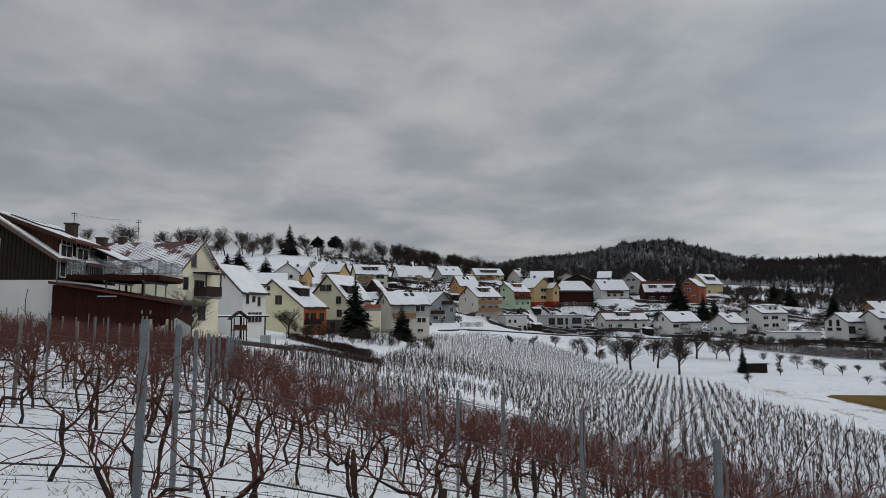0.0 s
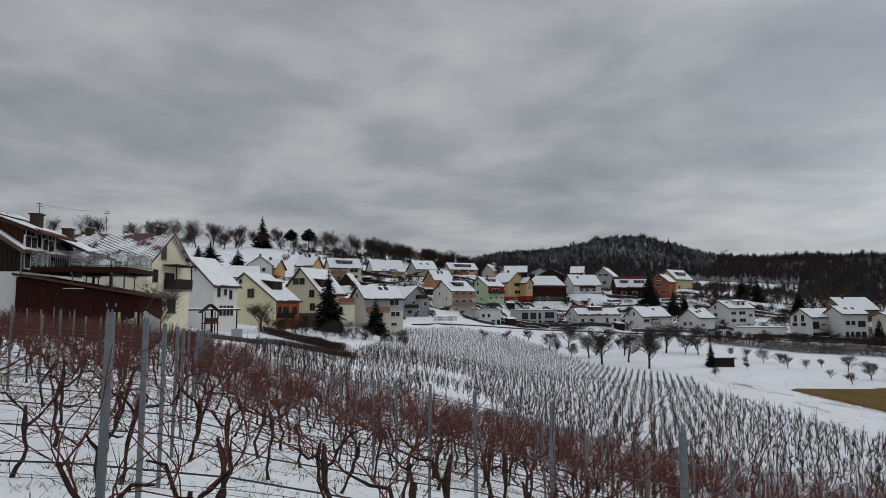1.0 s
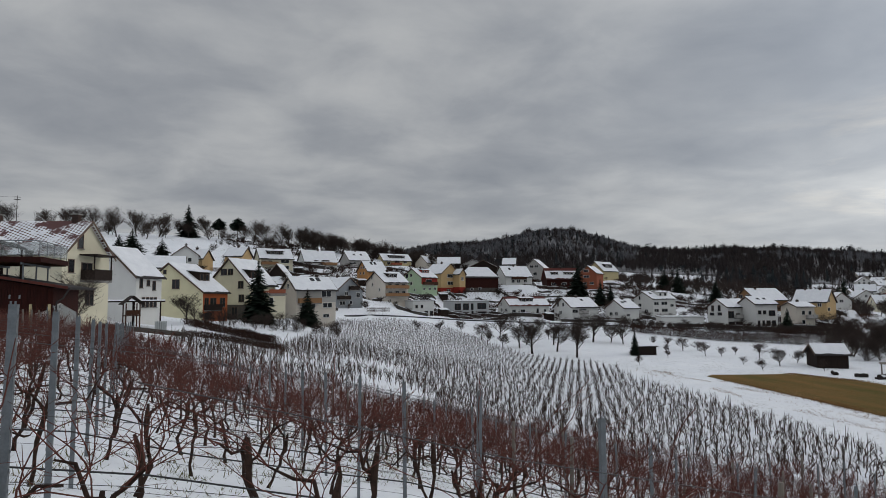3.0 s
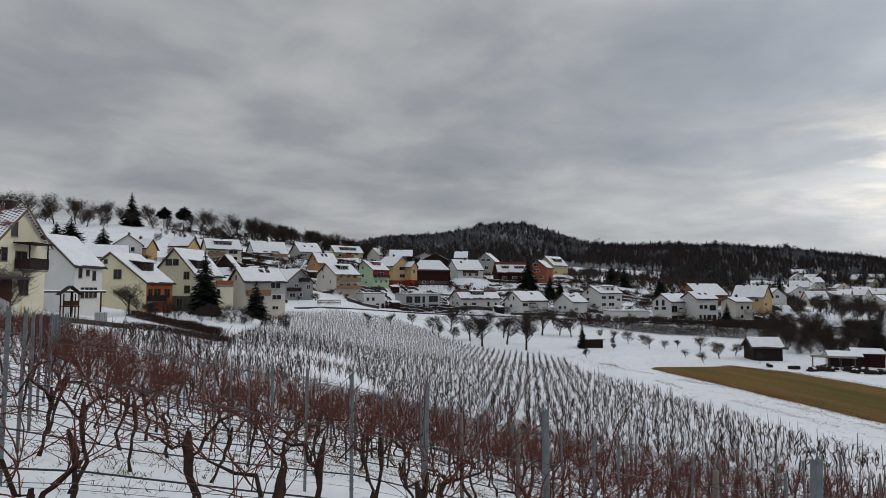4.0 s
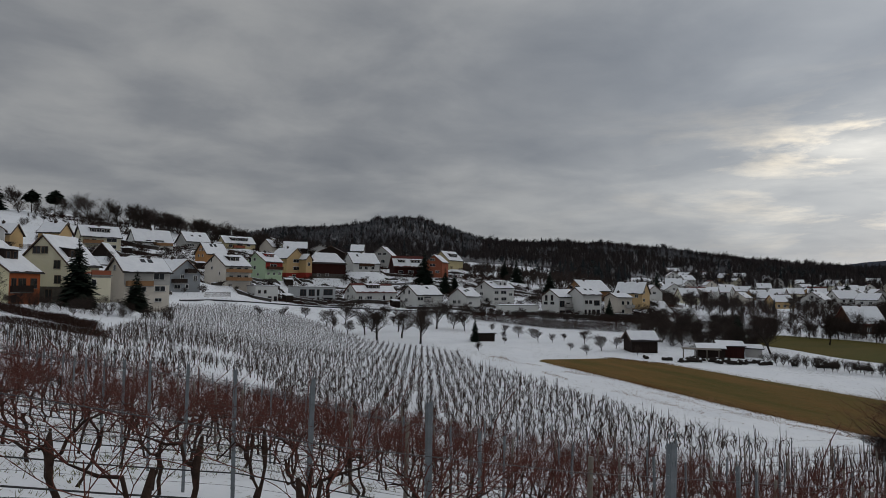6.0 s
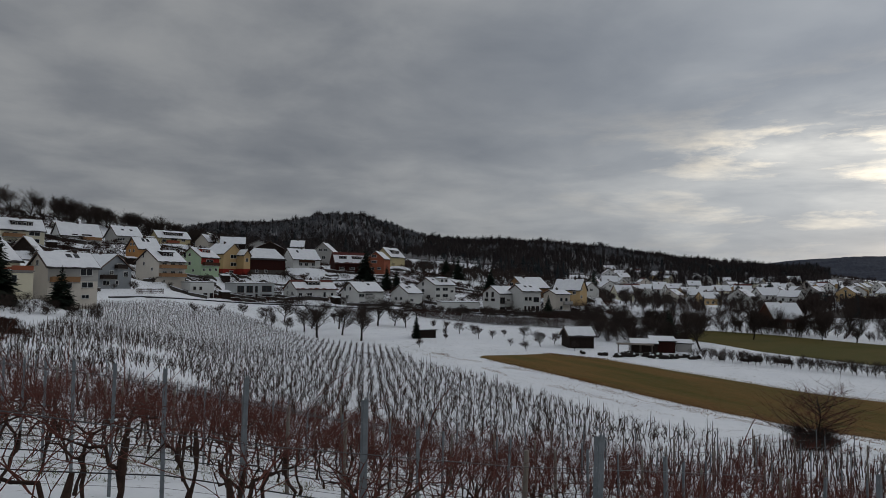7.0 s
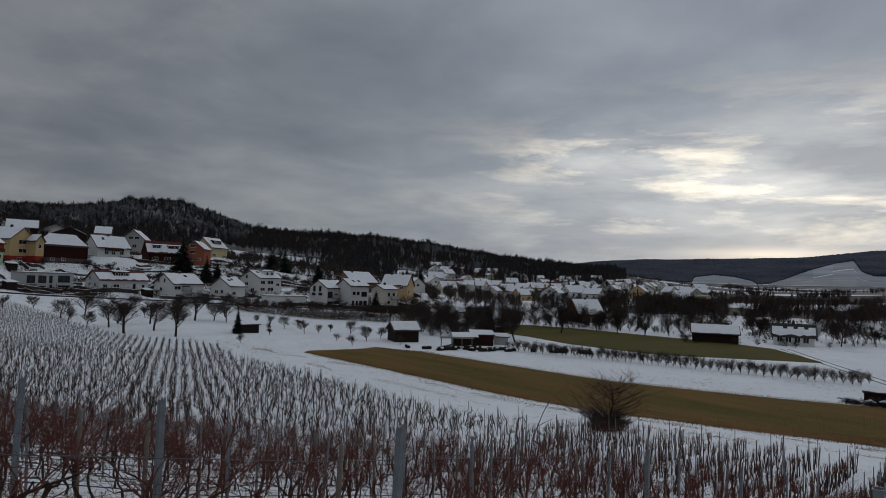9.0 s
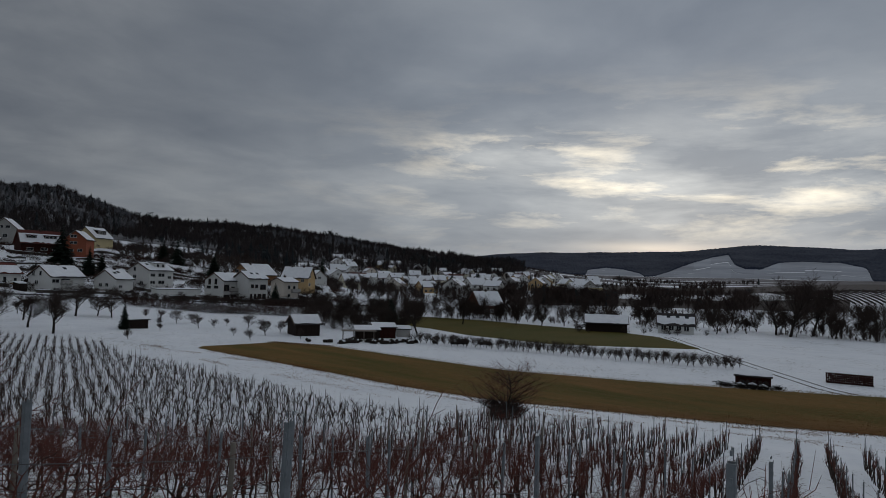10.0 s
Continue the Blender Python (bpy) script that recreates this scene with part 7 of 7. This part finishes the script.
for i, (p, q, r) in enumerate(list(HOUSE_PLOTS)):
    far = math.hypot(p, q)
    if far < 150 or far > 470:
        continue
    face = math.atan2(-q, -p)
    for k in range(5 if far < 320 else 2):
        turn, off = face + rng.uniform(-1.5, 1.5), r + rng.uniform(0.4, 4.5)
        x, y = p + off * math.cos(turn), q + off * math.sin(turn)
        if clear_of_houses(x, y, 0.2):
            plant(SHRUB, "front_bush", "dark bare bush in a front garden", x, y, rng.uniform(0.9, 2.6), 1.25, "front garden bushes", i + k, category="bush")
    if far > 340 or math.atan2(p, q) > radians(44):
        continue
    turn = face + rng.uniform(-0.5, 0.5)
    off, half = r + rng.uniform(1.5, 3.5), r * rng.uniform(0.6, 1.0)
    c, d = math.cos(turn), math.sin(turn)
    line = [(p + off * c - d * half * e, q + off * d + c * half * e) for e in (1, 0, -1)]
    if all(clear_of_houses(x, y, 0.3) for x, y in line):
        wall_run("stone_wall", "low dark stone garden wall capped with snow", on_ground(line, rng.uniform(0.6, 1.3)), 2.5, -0.35, STONE, True)
    turn = face + rng.choice((-1, 1)) * rng.uniform(0.6, 1.4)
    x, y = p + (r + 2.4) * math.cos(turn), q + (r + 2.4) * math.sin(turn)
    if i % 2 and clear_of_houses(x, y, 1.5):
        hut = thing("garden_shed", "small dark wooden garden shed under snow", "shed", pose(x, y, height(x, y), 0, 0, rng.uniform(-40, 40)), "garden sheds")
        part("body", SHED_MESH, None, hut)
        part("roof", SHED_ROOF, None, hut, "snowy roof")
    elif clear_of_houses(x, y, 0.6):
        tagged(part("picket_fence", FENCE_MESH, None, None, at=pose(x, y, height(x, y) + 0.1, 0, 0, math.degrees(face) + 90 + rng.uniform(-20, 20))), "brown picket fence in a snowy garden", "fence", "garden fences")

spots = []
while len(spots) < 1100:
    a, r = rng.uniform(37, 66), rng.uniform(270, 660)
    x, y = r * math.sin(radians(a)), r * math.cos(radians(a))
    if clear_of_houses(x, y, 1.5):
        spots.append((x, y))
woods("village_trees", "bare garden trees among the houses of the lower village", spots, lambda x, y: 0.1, 3, 9.5, 8, 56, BELT_TWIGS, 0.46)

# brambles, dead perennials and compost heaps in the terraced gardens
brush = Shape()
clumps = 0
while clumps < 1300:
    a, r = radians(rng.uniform(-10, 42)), rng.uniform(194, 310)
    x, y = r * math.sin(a), r * math.cos(a)
    if noise.noise((x * 0.03, y * 0.03, 6.0)) < -0.2 or not clear_of_houses(x, y, 0.3):
        continue
    clumps += 1
    wide, tall = rng.uniform(0.8, 3.0), rng.uniform(0.4, 2.2)
    for k in range(110):
        e, o = rng.uniform(0, 6.28), wide * math.sqrt(rng.random())
        px, py = x + o * math.cos(e) * 1.4, y + o * math.sin(e)
        z = height(px, py) + rng.uniform(-0.1, tall * (1 - 0.6 * o / wide))
        d = Vector((rng.gauss(0, 1), rng.gauss(0, 1), rng.gauss(0.5, 0.7))).normalized() * rng.uniform(0.3, 0.8)
        brush.add([(px - 0.08, py, z), (px + 0.08, py, z), (px + d.x, py + d.y, z + d.z)], [(0, 1, 2)])
tagged(new("garden_brush", brush.mesh("garden_brush", HEDGE, True)), "brown brambles and dead plants in the terraced gardens", "brush", kind="stuff")

# ---- vineyard: rows that run downhill past the standpoint ----
ROW_TURN = radians(10)
ALONG, ACROSS = Vector((math.cos(ROW_TURN), math.sin(ROW_TURN))), Vector((-math.sin(ROW_TURN), math.cos(ROW_TURN)))
ROW_GAP, ROW_FIRST, POST_GAP, POST_FIRST, POST_SKEW, VINE_GAP = 1.86, 0.21, 3.57, 2.93, -0.21, 1.02


def place(u, v):
    p = ALONG * u + ACROSS * v
    return p.x, p.y


def row_place(n):
    return 0.02 if n == 0 else ROW_FIRST + ROW_GAP * n


def row_span(n):
    """Where a row begins and ends, along its own direction."""
    v = row_place(n)
    end = float(np.interp(v, (0, 2.5, 12.4, 14.8, 20.7), (46.5, 45.9, 43.5, 42.6, 41.7)))
    start = 1.7 if n == 0 else (-0.2 if n == 1 else -27.0)
    if n < 0:
        start = 9.0
    if n > 10:
        end = float(np.interp(v, (20, 22.5, 28.6, 30.5, 37.5, 39), (24, 19.3, 15.3, 10.5, 6.7, 4)))
    return start, end


def post_mesh():
    """An open steel channel with punched hooks along its edges."""
    w, d, t, h = 0.021, 0.016, 0.003, 1.76
    s = Shape()
    out_ = [(-w, -d), (w, -d), (w, d), (w - 0.01, d), (w - 0.01, d - t), (w - t, d - t), (w - t, -d + t), (-w + t, -d + t), (-w + t, d - t), (-w + 0.01, d - t), (-w + 0.01, d), (-w, d)]
    s.prism([(x, y, -0.3) for x, y in out_], [(x, y, h) for x, y in out_])

    for i in range(15):
        z = 0.35 + i * 0.1
        for x in (-0.011, 0.011):
            s.box(x - 0.0045, x + 0.0045, -d - 0.0025, -d + 0.001, z, z + 0.028)
        s.box(w - 0.001, w + 0.005, -0.006, 0.004, z + 0.04, z + 0.06)
        s.box(-w - 0.005, -w + 0.001, -0.006, 0.004, z + 0.04, z + 0.06)
    return s.mesh("vine_post", ZINC)


POST = post_mesh()
WOOD_POST = Shape().tube([(0, 0, -0.3), (0.01, 0, 0.8), (0, 0.01, 1.62)], [0.04, 0.036, 0.033], 7).mesh("stake", GREY_WOOD, True)
DARK_STAKE = material("dark_stake", (0.085, 0.07, 0.06), 0.9, (0.045, 0.038, 0.034), 2.0, 0.8, 20, 0.2)
rng = random.Random(21)


def vine_shapes(seed, canes, long_, messy, arms=0.45, thick=0.006, parts_=4, sides=3, twigs=0.5):
    """One old vine: a gnarled forked trunk, arms along the wire, and last year's shoots."""
    r = random.Random(seed)
    trunk, shoots, singles = Shape(), Shape(), []
    x, y, fork = r.gauss(0, 0.04), 0.0, r.uniform(0.55, 0.8)
    pts, rad = [(0, 0, -0.1)], [0.036]
    for i in range(1, 6):
        x += r.gauss(0, 0.035)
        y += r.gauss(0, 0.02)
        pts.append((x, y, fork * i / 5))
        rad.append(r.uniform(0.018, 0.027) if i < 5 else r.uniform(0.026, 0.036))
    trunk.tube(pts, rad, 6)
    buds = []
    for s in (-1, 1):
        if r.random() < 0.9:
            q, line = Vector(pts[-1]), [pts[-1]]
            far = arms * r.uniform(0.55, 1.15)
            for i in range(1, 5):
                q = Vector((pts[-1][0] + s * far * (i / 4) ** 1.3 + r.gauss(0, 0.025), y + r.gauss(0, 0.03), fork + (r.uniform(0.82, 1.02) - fork) * (i / 4) ** 0.7 + r.gauss(0, 0.03)))
                line.append(tuple(q))
            trunk.tube(line, [0.02, 0.016, 0.014, 0.011, 0.006], 5)
            buds += line[1:] + line[2:]
    c = Vector(pts[-1])
    trunk.tube([tuple(c - Vector((0, 0, 0.05))), tuple(c), tuple(c + Vector((r.gauss(0, 0.03), r.gauss(0, 0.02), r.uniform(0.05, 0.3))))], [0.022, 0.036, 0.014], 6)
    buds += [pts[-1]]
    for i in range(canes):
        p, q = Vector(r.choice(buds)), Vector(r.choice(buds))
        q = p.lerp(q, r.uniform(0, 0.4)) if abs(p.x - q.x) < 0.3 else p
        e = Vector((r.gauss(0, 0.45 + messy * 0.5), r.gauss(0, 0.16 + messy * 0.25), r.uniform(0.4, 1.0))).normalized()
        length = long_ * r.uniform(0.4, 1.15)
        c = [tuple(q)]
        start = len(shoots.v), len(shoots.f)
        bend = Vector((r.gauss(0, 0.2 * (1 + messy)), r.gauss(0, 0.1 * (1 + messy)), 0.2 * (1 - messy)))
        for k in range(parts_):
            e = (e + bend * 0.6 + Vector((r.gauss(0, 0.16), r.gauss(0, 0.1), r.gauss(0, 0.08)))).normalized()
            q = q + e * length / parts_
            c.append(tuple(q))
            if r.random() < twigs:
                side = (e * 0.6 + Vector((r.gauss(0, 0.9), r.gauss(0, 0.5), r.gauss(0.15, 0.5)))).normalized()
                tip = q + side * r.uniform(0.06, 0.28)
                shoots.tube([tuple(q), tuple(tip)], [0.0028, 0.001], 3, False)
        w = thick * r.uniform(0.7, 1.25)
        shoots.tube(c, [w * (1 - 0.6 * k / parts_) for k in range(parts_ + 1)], sides, False)
        one = Shape()
        one.v, one.f = shoots.v[start[0]:], [tuple(j - start[0] for j in f) for f in shoots.f[start[1]:]]
        singles.append(one)
    return trunk, shoots, singles


OPEN_VINES = [vine_shapes(100 + i, 11, 0.8, 0.5, 0.3, 0.0052, 8, 4, 0.55) for i in range(8)]
FULL_VINES = [vine_shapes(200 + i, 27, 0.58, 0.15, 0.5, 0.0046, 5, 3, 0.75) for i in range(10)]
LIGHT_VINES = [vine_shapes(240 + i, 40, 0.58, 0.0, 0.58, 0.006, 4, 3, 0.9) for i in range(10)]


def staked_vine(seed):
    """A pruned vine: a thin crooked trunk, two short arms and a few upright spurs along them."""
    r = random.Random(seed)
    trunk, shoots = Shape(), Shape()
    x, y, tall, pts = 0.0, 0.0, r.uniform(0.6, 0.8), [(0, 0, -0.1)]
    for k in range(1, 6):
        x, y = x + r.gauss(0, 0.045), y + r.gauss(0, 0.03)
        pts.append((x, y, tall * k / 5))
    trunk.tube(pts, [0.03, 0.026, 0.023, 0.025, 0.022, 0.027], 5)
    for side in (-1, 1):
        far = r.uniform(0.15, 0.42)
        line = [pts[-1], (x + side * far * 0.5, y + r.gauss(0, 0.03), tall + r.uniform(0.03, 0.14)), (x + side * far, y + r.gauss(0, 0.03), tall + r.uniform(0.0, 0.22))]
        trunk.tube(line, [0.016, 0.012, 0.007], 4)
        for _ in range(5):
            b = Vector(line[0]).lerp(Vector(line[2]), r.uniform(0.1, 1.0))
            mid = b + Vector((r.gauss(0, 0.05), r.gauss(0, 0.04), r.uniform(0.1, 0.22)))
            shoots.tube([tuple(b), tuple(mid), tuple(mid + Vector((r.gauss(0, 0.06), r.gauss(0, 0.05), r.uniform(0.08, 0.3))))], [0.007, 0.006, 0.003], 3, False)
    return trunk, shoots, []


UPRIGHT_VINES = [staked_vine(280 + i) for i in range(12)]
OPEN_MESH = [(a.mesh("trunk", VINE_BARK, True), [o.mesh("cane", CANES, True) for o in c]) for a, b, c in OPEN_VINES]
FULL_MESH = [(a.mesh("trunk", VINE_BARK, True), [b.mesh("cane_growth", CANES, True)]) for a, b, c in FULL_VINES]


class Bulk:
    """Many copies of a few shapes, gathered into one mesh."""

    def __init__(self):
        self.v, self.f, self.n = [], [], 0

    def put(self, verts, faces, m):
        r = np.array(m.to_3x3())
        self.v.append(verts @ r.T + np.array(m.translation))
        self.f.extend([tuple(i + self.n for i in f) for f in faces])
        self.n += len(verts)

    def done(self, name, label, category, mat):
        me = bpy.data.meshes.new(name)
        me.from_pydata(np.concatenate(self.v).tolist(), [], self.f)
        me.materials.append(mat)
        return tagged(new(name, me), label, category, kind="stuff")


far_trunks, far_shoots, prop = Bulk(), Bulk(), Bulk()
prop_shape = Shape().tube([(0.05, 0.02, -0.1), (0.06, 0.02, 1.25)], [0.014, 0.012], 5)
prop_v, prop_f = np.array(prop_shape.v), prop_shape.f
full_arrays = [(np.array(a.v), a.f, np.array(b.v), b.f) for a, b, c in LIGHT_VINES]
upright_arrays = [(np.array(a.v), a.f, np.array(b.v), b.f) for a, b, c in UPRIGHT_VINES]
far_wires = Shape()
single = 0
for n in range(-2, 21):
    v, first = row_place(n), POST_FIRST + POST_SKEW * n
    u0, u1 = row_span(n)
    # posts
    k0, k1 = math.ceil((u0 - 0.3 - first) / POST_GAP), math.floor((u1 + 0.3 - first) / POST_GAP)
    stops = []
    for k in range(k0, k1 + 1):
        u = first + POST_GAP * k + (rng.uniform(-0.1, 0.1) if k not in (0, -1) else 0.0)
        x, y = place(u, v)
        z = height(x, y)
        lean = (rng.gauss(0, 1.0), rng.gauss(0, 1.0)) if (n, k) != (2, -1) else (0.4, 1.0)
        if k in (-1, 0, 2, 5, 8, 11) or n < 3 or rng.random() < 0.4:
            tagged(part("vine_post", POST, None, None, at=pose(x, y, z, lean[0], lean[1], 10 + rng.gauss(0, 5))), "galvanised steel vineyard post with punched hooks", "post", "steel vineyard posts")
        else:
            tagged(part("vine_stake", WOOD_POST, None, None, at=pose(x, y, z, lean[0], lean[1], rng.uniform(0, 360))), "weathered round wooden vineyard stake", "post", "wooden vineyard stakes")
    # wires and watering tube follow the ground
    steps = [u0 + (u1 - u0) * i / max(4, int((u1 - u0) / 1.2)) for i in range(max(4, int((u1 - u0) / 1.2)) + 1)]
    for hgt, rad in ((0.55, 0.009), (0.42, 0.0022), (0.85, 0.0022), (1.2, 0.0022), (1.58, 0.0022)):
        pts = []
        for i, u in enumerate(steps):
            x, y = place(u, v + (0.03 if hgt > 0.6 else 0))
            pts.append((x, y, height(x, y) + hgt + (0.018 * math.sin(u * 1.8 + n) if hgt == 0.55 else 0.006 * math.sin(u * 2 + hgt * 9))))
        if n <= 10:
            if hgt == 0.55:
                tagged(new("watering_tube", Shape().tube(pts, [rad] * len(pts), 6).mesh("watering_tube", BLACK_TUBE, True)), "black watering tube hung along the vine row", "tube", "watering tubes")
            else:
                tagged(new("trellis_wire", Shape().tube(pts, [rad] * len(pts), 4).mesh("trellis_wire", WIRE, True)), "thin steel trellis wire along the vine row", "wire", "trellis wires")
    # vines
    u = u0 + 0.35
    while u < u1:
        x, y = place(u + rng.uniform(-0.15, 0.15), v + rng.gauss(0, 0.04))
        z = height(x, y)
        size = rng.uniform(0.9, 1.1)
        m = pose(x, y, z, rng.gauss(0, 4), rng.gauss(0, 5), math.degrees(ROW_TURN) + rng.choice((0, 180)) + rng.gauss(0, 8)) @ Matrix.Scale(size, 4)
        close = math.hypot(x, y) < 13 and n <= 8 and u > -9
        opened = n <= 3 and u < 5.5 or (n <= 5 and rng.random() < 0.25)
        if x > 0.4 and math.hypot(x, y) < 3.2:
            u += VINE_GAP
            continue
        pruned = u > (23 if n >= 1 else 13) + 7 * noise.noise((n * 0.7, u * 0.1, 0.0))
        if close and single < 290 and not pruned:
            a, b = rng.choice(OPEN_MESH if opened else FULL_MESH)
            vine = thing("vine", "gnarled vine with sparse tangled shoots" if opened else "gnarled vine with dense upright reddish shoots", "vine", m, "vines in the near rows")
            part("trunk", a, None, vine)
            for c in b:
                part(c.name.split(".")[0], c, None, vine, "thin red-brown shoots" if len(b) == 1 else "")
            single += 1
        else:
            tv, tf, sv, sf = rng.choice(upright_arrays if pruned else full_arrays)
            far_trunks.put(tv, tf, m)
            if pruned and rng.random() < 0.85:
                prop.put(prop_v, prop_f, m)
            far_shoots.put(sv, sf, m)
        u += VINE_GAP * rng.uniform(0.88, 1.12) * (0.5 if pruned else 0.8 if u > 6 else 1.0)
far_trunks.done("vine_trunks", "old vine trunks in the rows farther off", "vine", VINE_BARK)
prop.done("vine_props", "thin weathered stakes beside the pruned vines", "stake", DARK_STAKE)
far_shoots.done("vine_shoots", "red-brown vine shoots in the rows farther off", "vine", CANES)

# the block beyond: pruned low vines in rows that climb towards the village
def inside(x, y, poly):
    hit = False
    for (x0, y0), (x1, y1) in zip(poly, poly[1:] + poly[:1]):
        if (y0 > y) != (y1 > y) and x < x0 + (y - y0) * (x1 - x0) / (y1 - y0):
            hit = not hit
    return hit


BLOCK = [(-23, 24), (-20, 52), (-16, 71), (-8, 73), (-5.5, 142), (10, 169), (24, 172), (29.3, 150), (29.6, 133), (31, 116), (33.5, 107), (38.7, 102), (41.3, 95), (36.5, 80.5), (37.2, 68), (37.1, 57.6), (35, 47), (34, 40), (33.2, 37), (34.5, 33), (37.4, 27.6), (26, 26)]
PRUNED = []
for i in range(14):
    small = Shape()
    r = random.Random(400 + i)
    x, tall = 0.0, r.uniform(0.6, 0.85)
    pts = [(0, 0, -0.1)]
    for k in range(1, 5):
        x += r.gauss(0, 0.085)
        pts.append((x, r.gauss(0, 0.06), tall * k / 4))
    small.tube(pts, [0.028, 0.023, 0.02, 0.028, 0.02], 4)
    for k in range(6):
        q = Vector(pts[-1]) - Vector((0, 0, r.uniform(0, 0.3)))
        mid = q + Vector((r.gauss(0, 0.8), r.gauss(0, 0.5), 0.6)) * 0.2
        small.tube([tuple(q), tuple(mid), tuple(mid + Vector((r.gauss(0, 0.12), r.gauss(0, 0.1), r.uniform(0.0, 0.3))))], [0.012, 0.009, 0.004], 3, False)
    stake = Shape()
    if i % 4 == 0:
        stake.tube([(0.08, 0, -0.1), (0.08 + r.gauss(0, 0.02), r.gauss(0, 0.02), 1.3)], [0.017, 0.015], 4)
    PRUNED.append((np.array(small.v), small.f, np.array(stake.v), stake.f))
low_vines, low_stakes = Bulk(), Bulk()
CLIMB = radians(20)
cu, cv = Vector((math.sin(CLIMB), math.cos(CLIMB))), Vector((math.cos(CLIMB), -math.sin(CLIMB)))
rng = random.Random(31)
s = -75.0
while s < 60:
    t = 0.0
    while t < 190:
        p = cu * t + cv * s
        wild = 0.06 if math.hypot(p.x, p.y) > 95 else 0.18
        x, y = p.x + rng.gauss(0, wild), p.y + rng.gauss(0, wild)
        thin_spot = x < 6 and y < 75 and noise.noise((x * 0.15, y * 0.15, 3.0)) > 0.12
        if not thin_spot and inside(x, y, BLOCK) and (ACROSS.x * x + ACROSS.y * y) > float(np.interp(ALONG.x * x + ALONG.y * y, (5, 6.7, 9.4, 15.3, 19.3, 24), (45, 44, 36, 33, 26, 22.5))):
            z = height(x, y)
            m = pose(x, y, z, rng.gauss(0, 4), rng.gauss(0, 4), 70 + rng.choice((0, 180)) + rng.gauss(0, 12)) @ Matrix.Scale(rng.uniform(0.85, 1.15) * (1.0 if math.hypot(x, y) < 95 else 0.78), 4)
            vv, vf, sv, sf = rng.choice(PRUNED)
            low_vines.put(vv, vf, m)
            if len(sv):
                low_stakes.put(sv, sf, m)
        t += rng.uniform(0.68, 0.92)
    s += 0.95
low_vines.done("pruned_vines", "low pruned vines in rows across the snowy slope", "vine", VINE_BARK)
low_stakes.done("vine_stakes", "thin grey stakes between the pruned vines", "post", DARK_STAKE)

# short weeds and stubble between the low vines
STUBBLE = material("stubble", (0.085, 0.07, 0.045), 0.95, (0.045, 0.036, 0.026), 0.3, 0.9, 5, 0.0)
stubble = Shape()
for i in range(30000):
    x, y = rng.uniform(-13, 42), 24 + 148 * rng.random() ** 1.6
    if not inside(x, y, BLOCK) or noise.noise((x * 0.12, y * 0.12, 4.0)) < -0.25:
        continue
    z, a, l, w = height(x, y), rng.uniform(0, 6.28), rng.uniform(0.1, 0.3), rng.uniform(0.012, 0.03)
    c, q = math.cos(a), math.sin(a)
    stubble.add([(x - q * w, y + c * w, z - 0.02), (x + q * w, y - c * w, z - 0.02), (x + c * l * 0.8, y + q * l * 0.8, z + l * rng.uniform(0.4, 1.0))], [(0, 1, 2)])
tagged(new("vineyard_weeds", stubble.mesh("vineyard_weeds", STUBBLE, True)), "short dead weeds in the snow between the low vines", "weeds", kind="stuff")

# tufts of grass and weeds that poke through the snow between the rows
GRASS = material("winter_grass", (0.10, 0.11, 0.04), 0.9, (0.15, 0.12, 0.06), 0.5, 1.0, 6, 0.0)
tufts = Shape()
for i in range(15000):
    u, v = rng.uniform(-14, 24), rng.uniform(0.0, 27)
    if noise.noise((u * 0.35, v * 0.35, 7.0)) < -0.05:
        continue
    x, y = place(u, v)
    z = height(x, y)
    for _ in range(rng.randint(4, 9)):
        a, l = rng.uniform(0, 6.28), rng.uniform(0.04, 0.17)
        bx, by = x + rng.gauss(0, 0.06), y + rng.gauss(0, 0.06)
        w = 0.007
        c, q = math.cos(a), math.sin(a)
        tufts.add([(bx - q * w, by + c * w, z - 0.01), (bx + q * w, by - c * w, z - 0.01), (bx + c * l * 0.9, by + q * l * 0.9, z + l * rng.uniform(0.3, 0.9))], [(0, 1, 2)])
tagged(new("grass_tufts", tufts.mesh("grass_tufts", GRASS, True)), "dull grass tufts poking through the snow", "grass", kind="stuff")

# young fruit trees on wires along the meadow
rng = random.Random(41)
ESPALIER = tree_models(3, 90, height_=2, spread=0.8, first=0.28, limbs=(20, 8, 5), levels=3, thick=0.045, upright=0.25, wiggle=0.08)
for lane in range(2):
    for i in range(50):
        k = i / 49
        x, y = 88.3 + 14.4 * k + 2.0 * math.sin(math.pi * k * 0.9) * (1 - k) + lane * 3.0 + rng.uniform(-0.2, 0.2), 79.2 - 52.4 * k + rng.uniform(-0.2, 0.2)
        plant(ESPALIER, "row_tree", "young pruned fruit tree in a planted row", x, y, rng.uniform(2.0, 2.4), 0.85, "planted fruit trees", i)
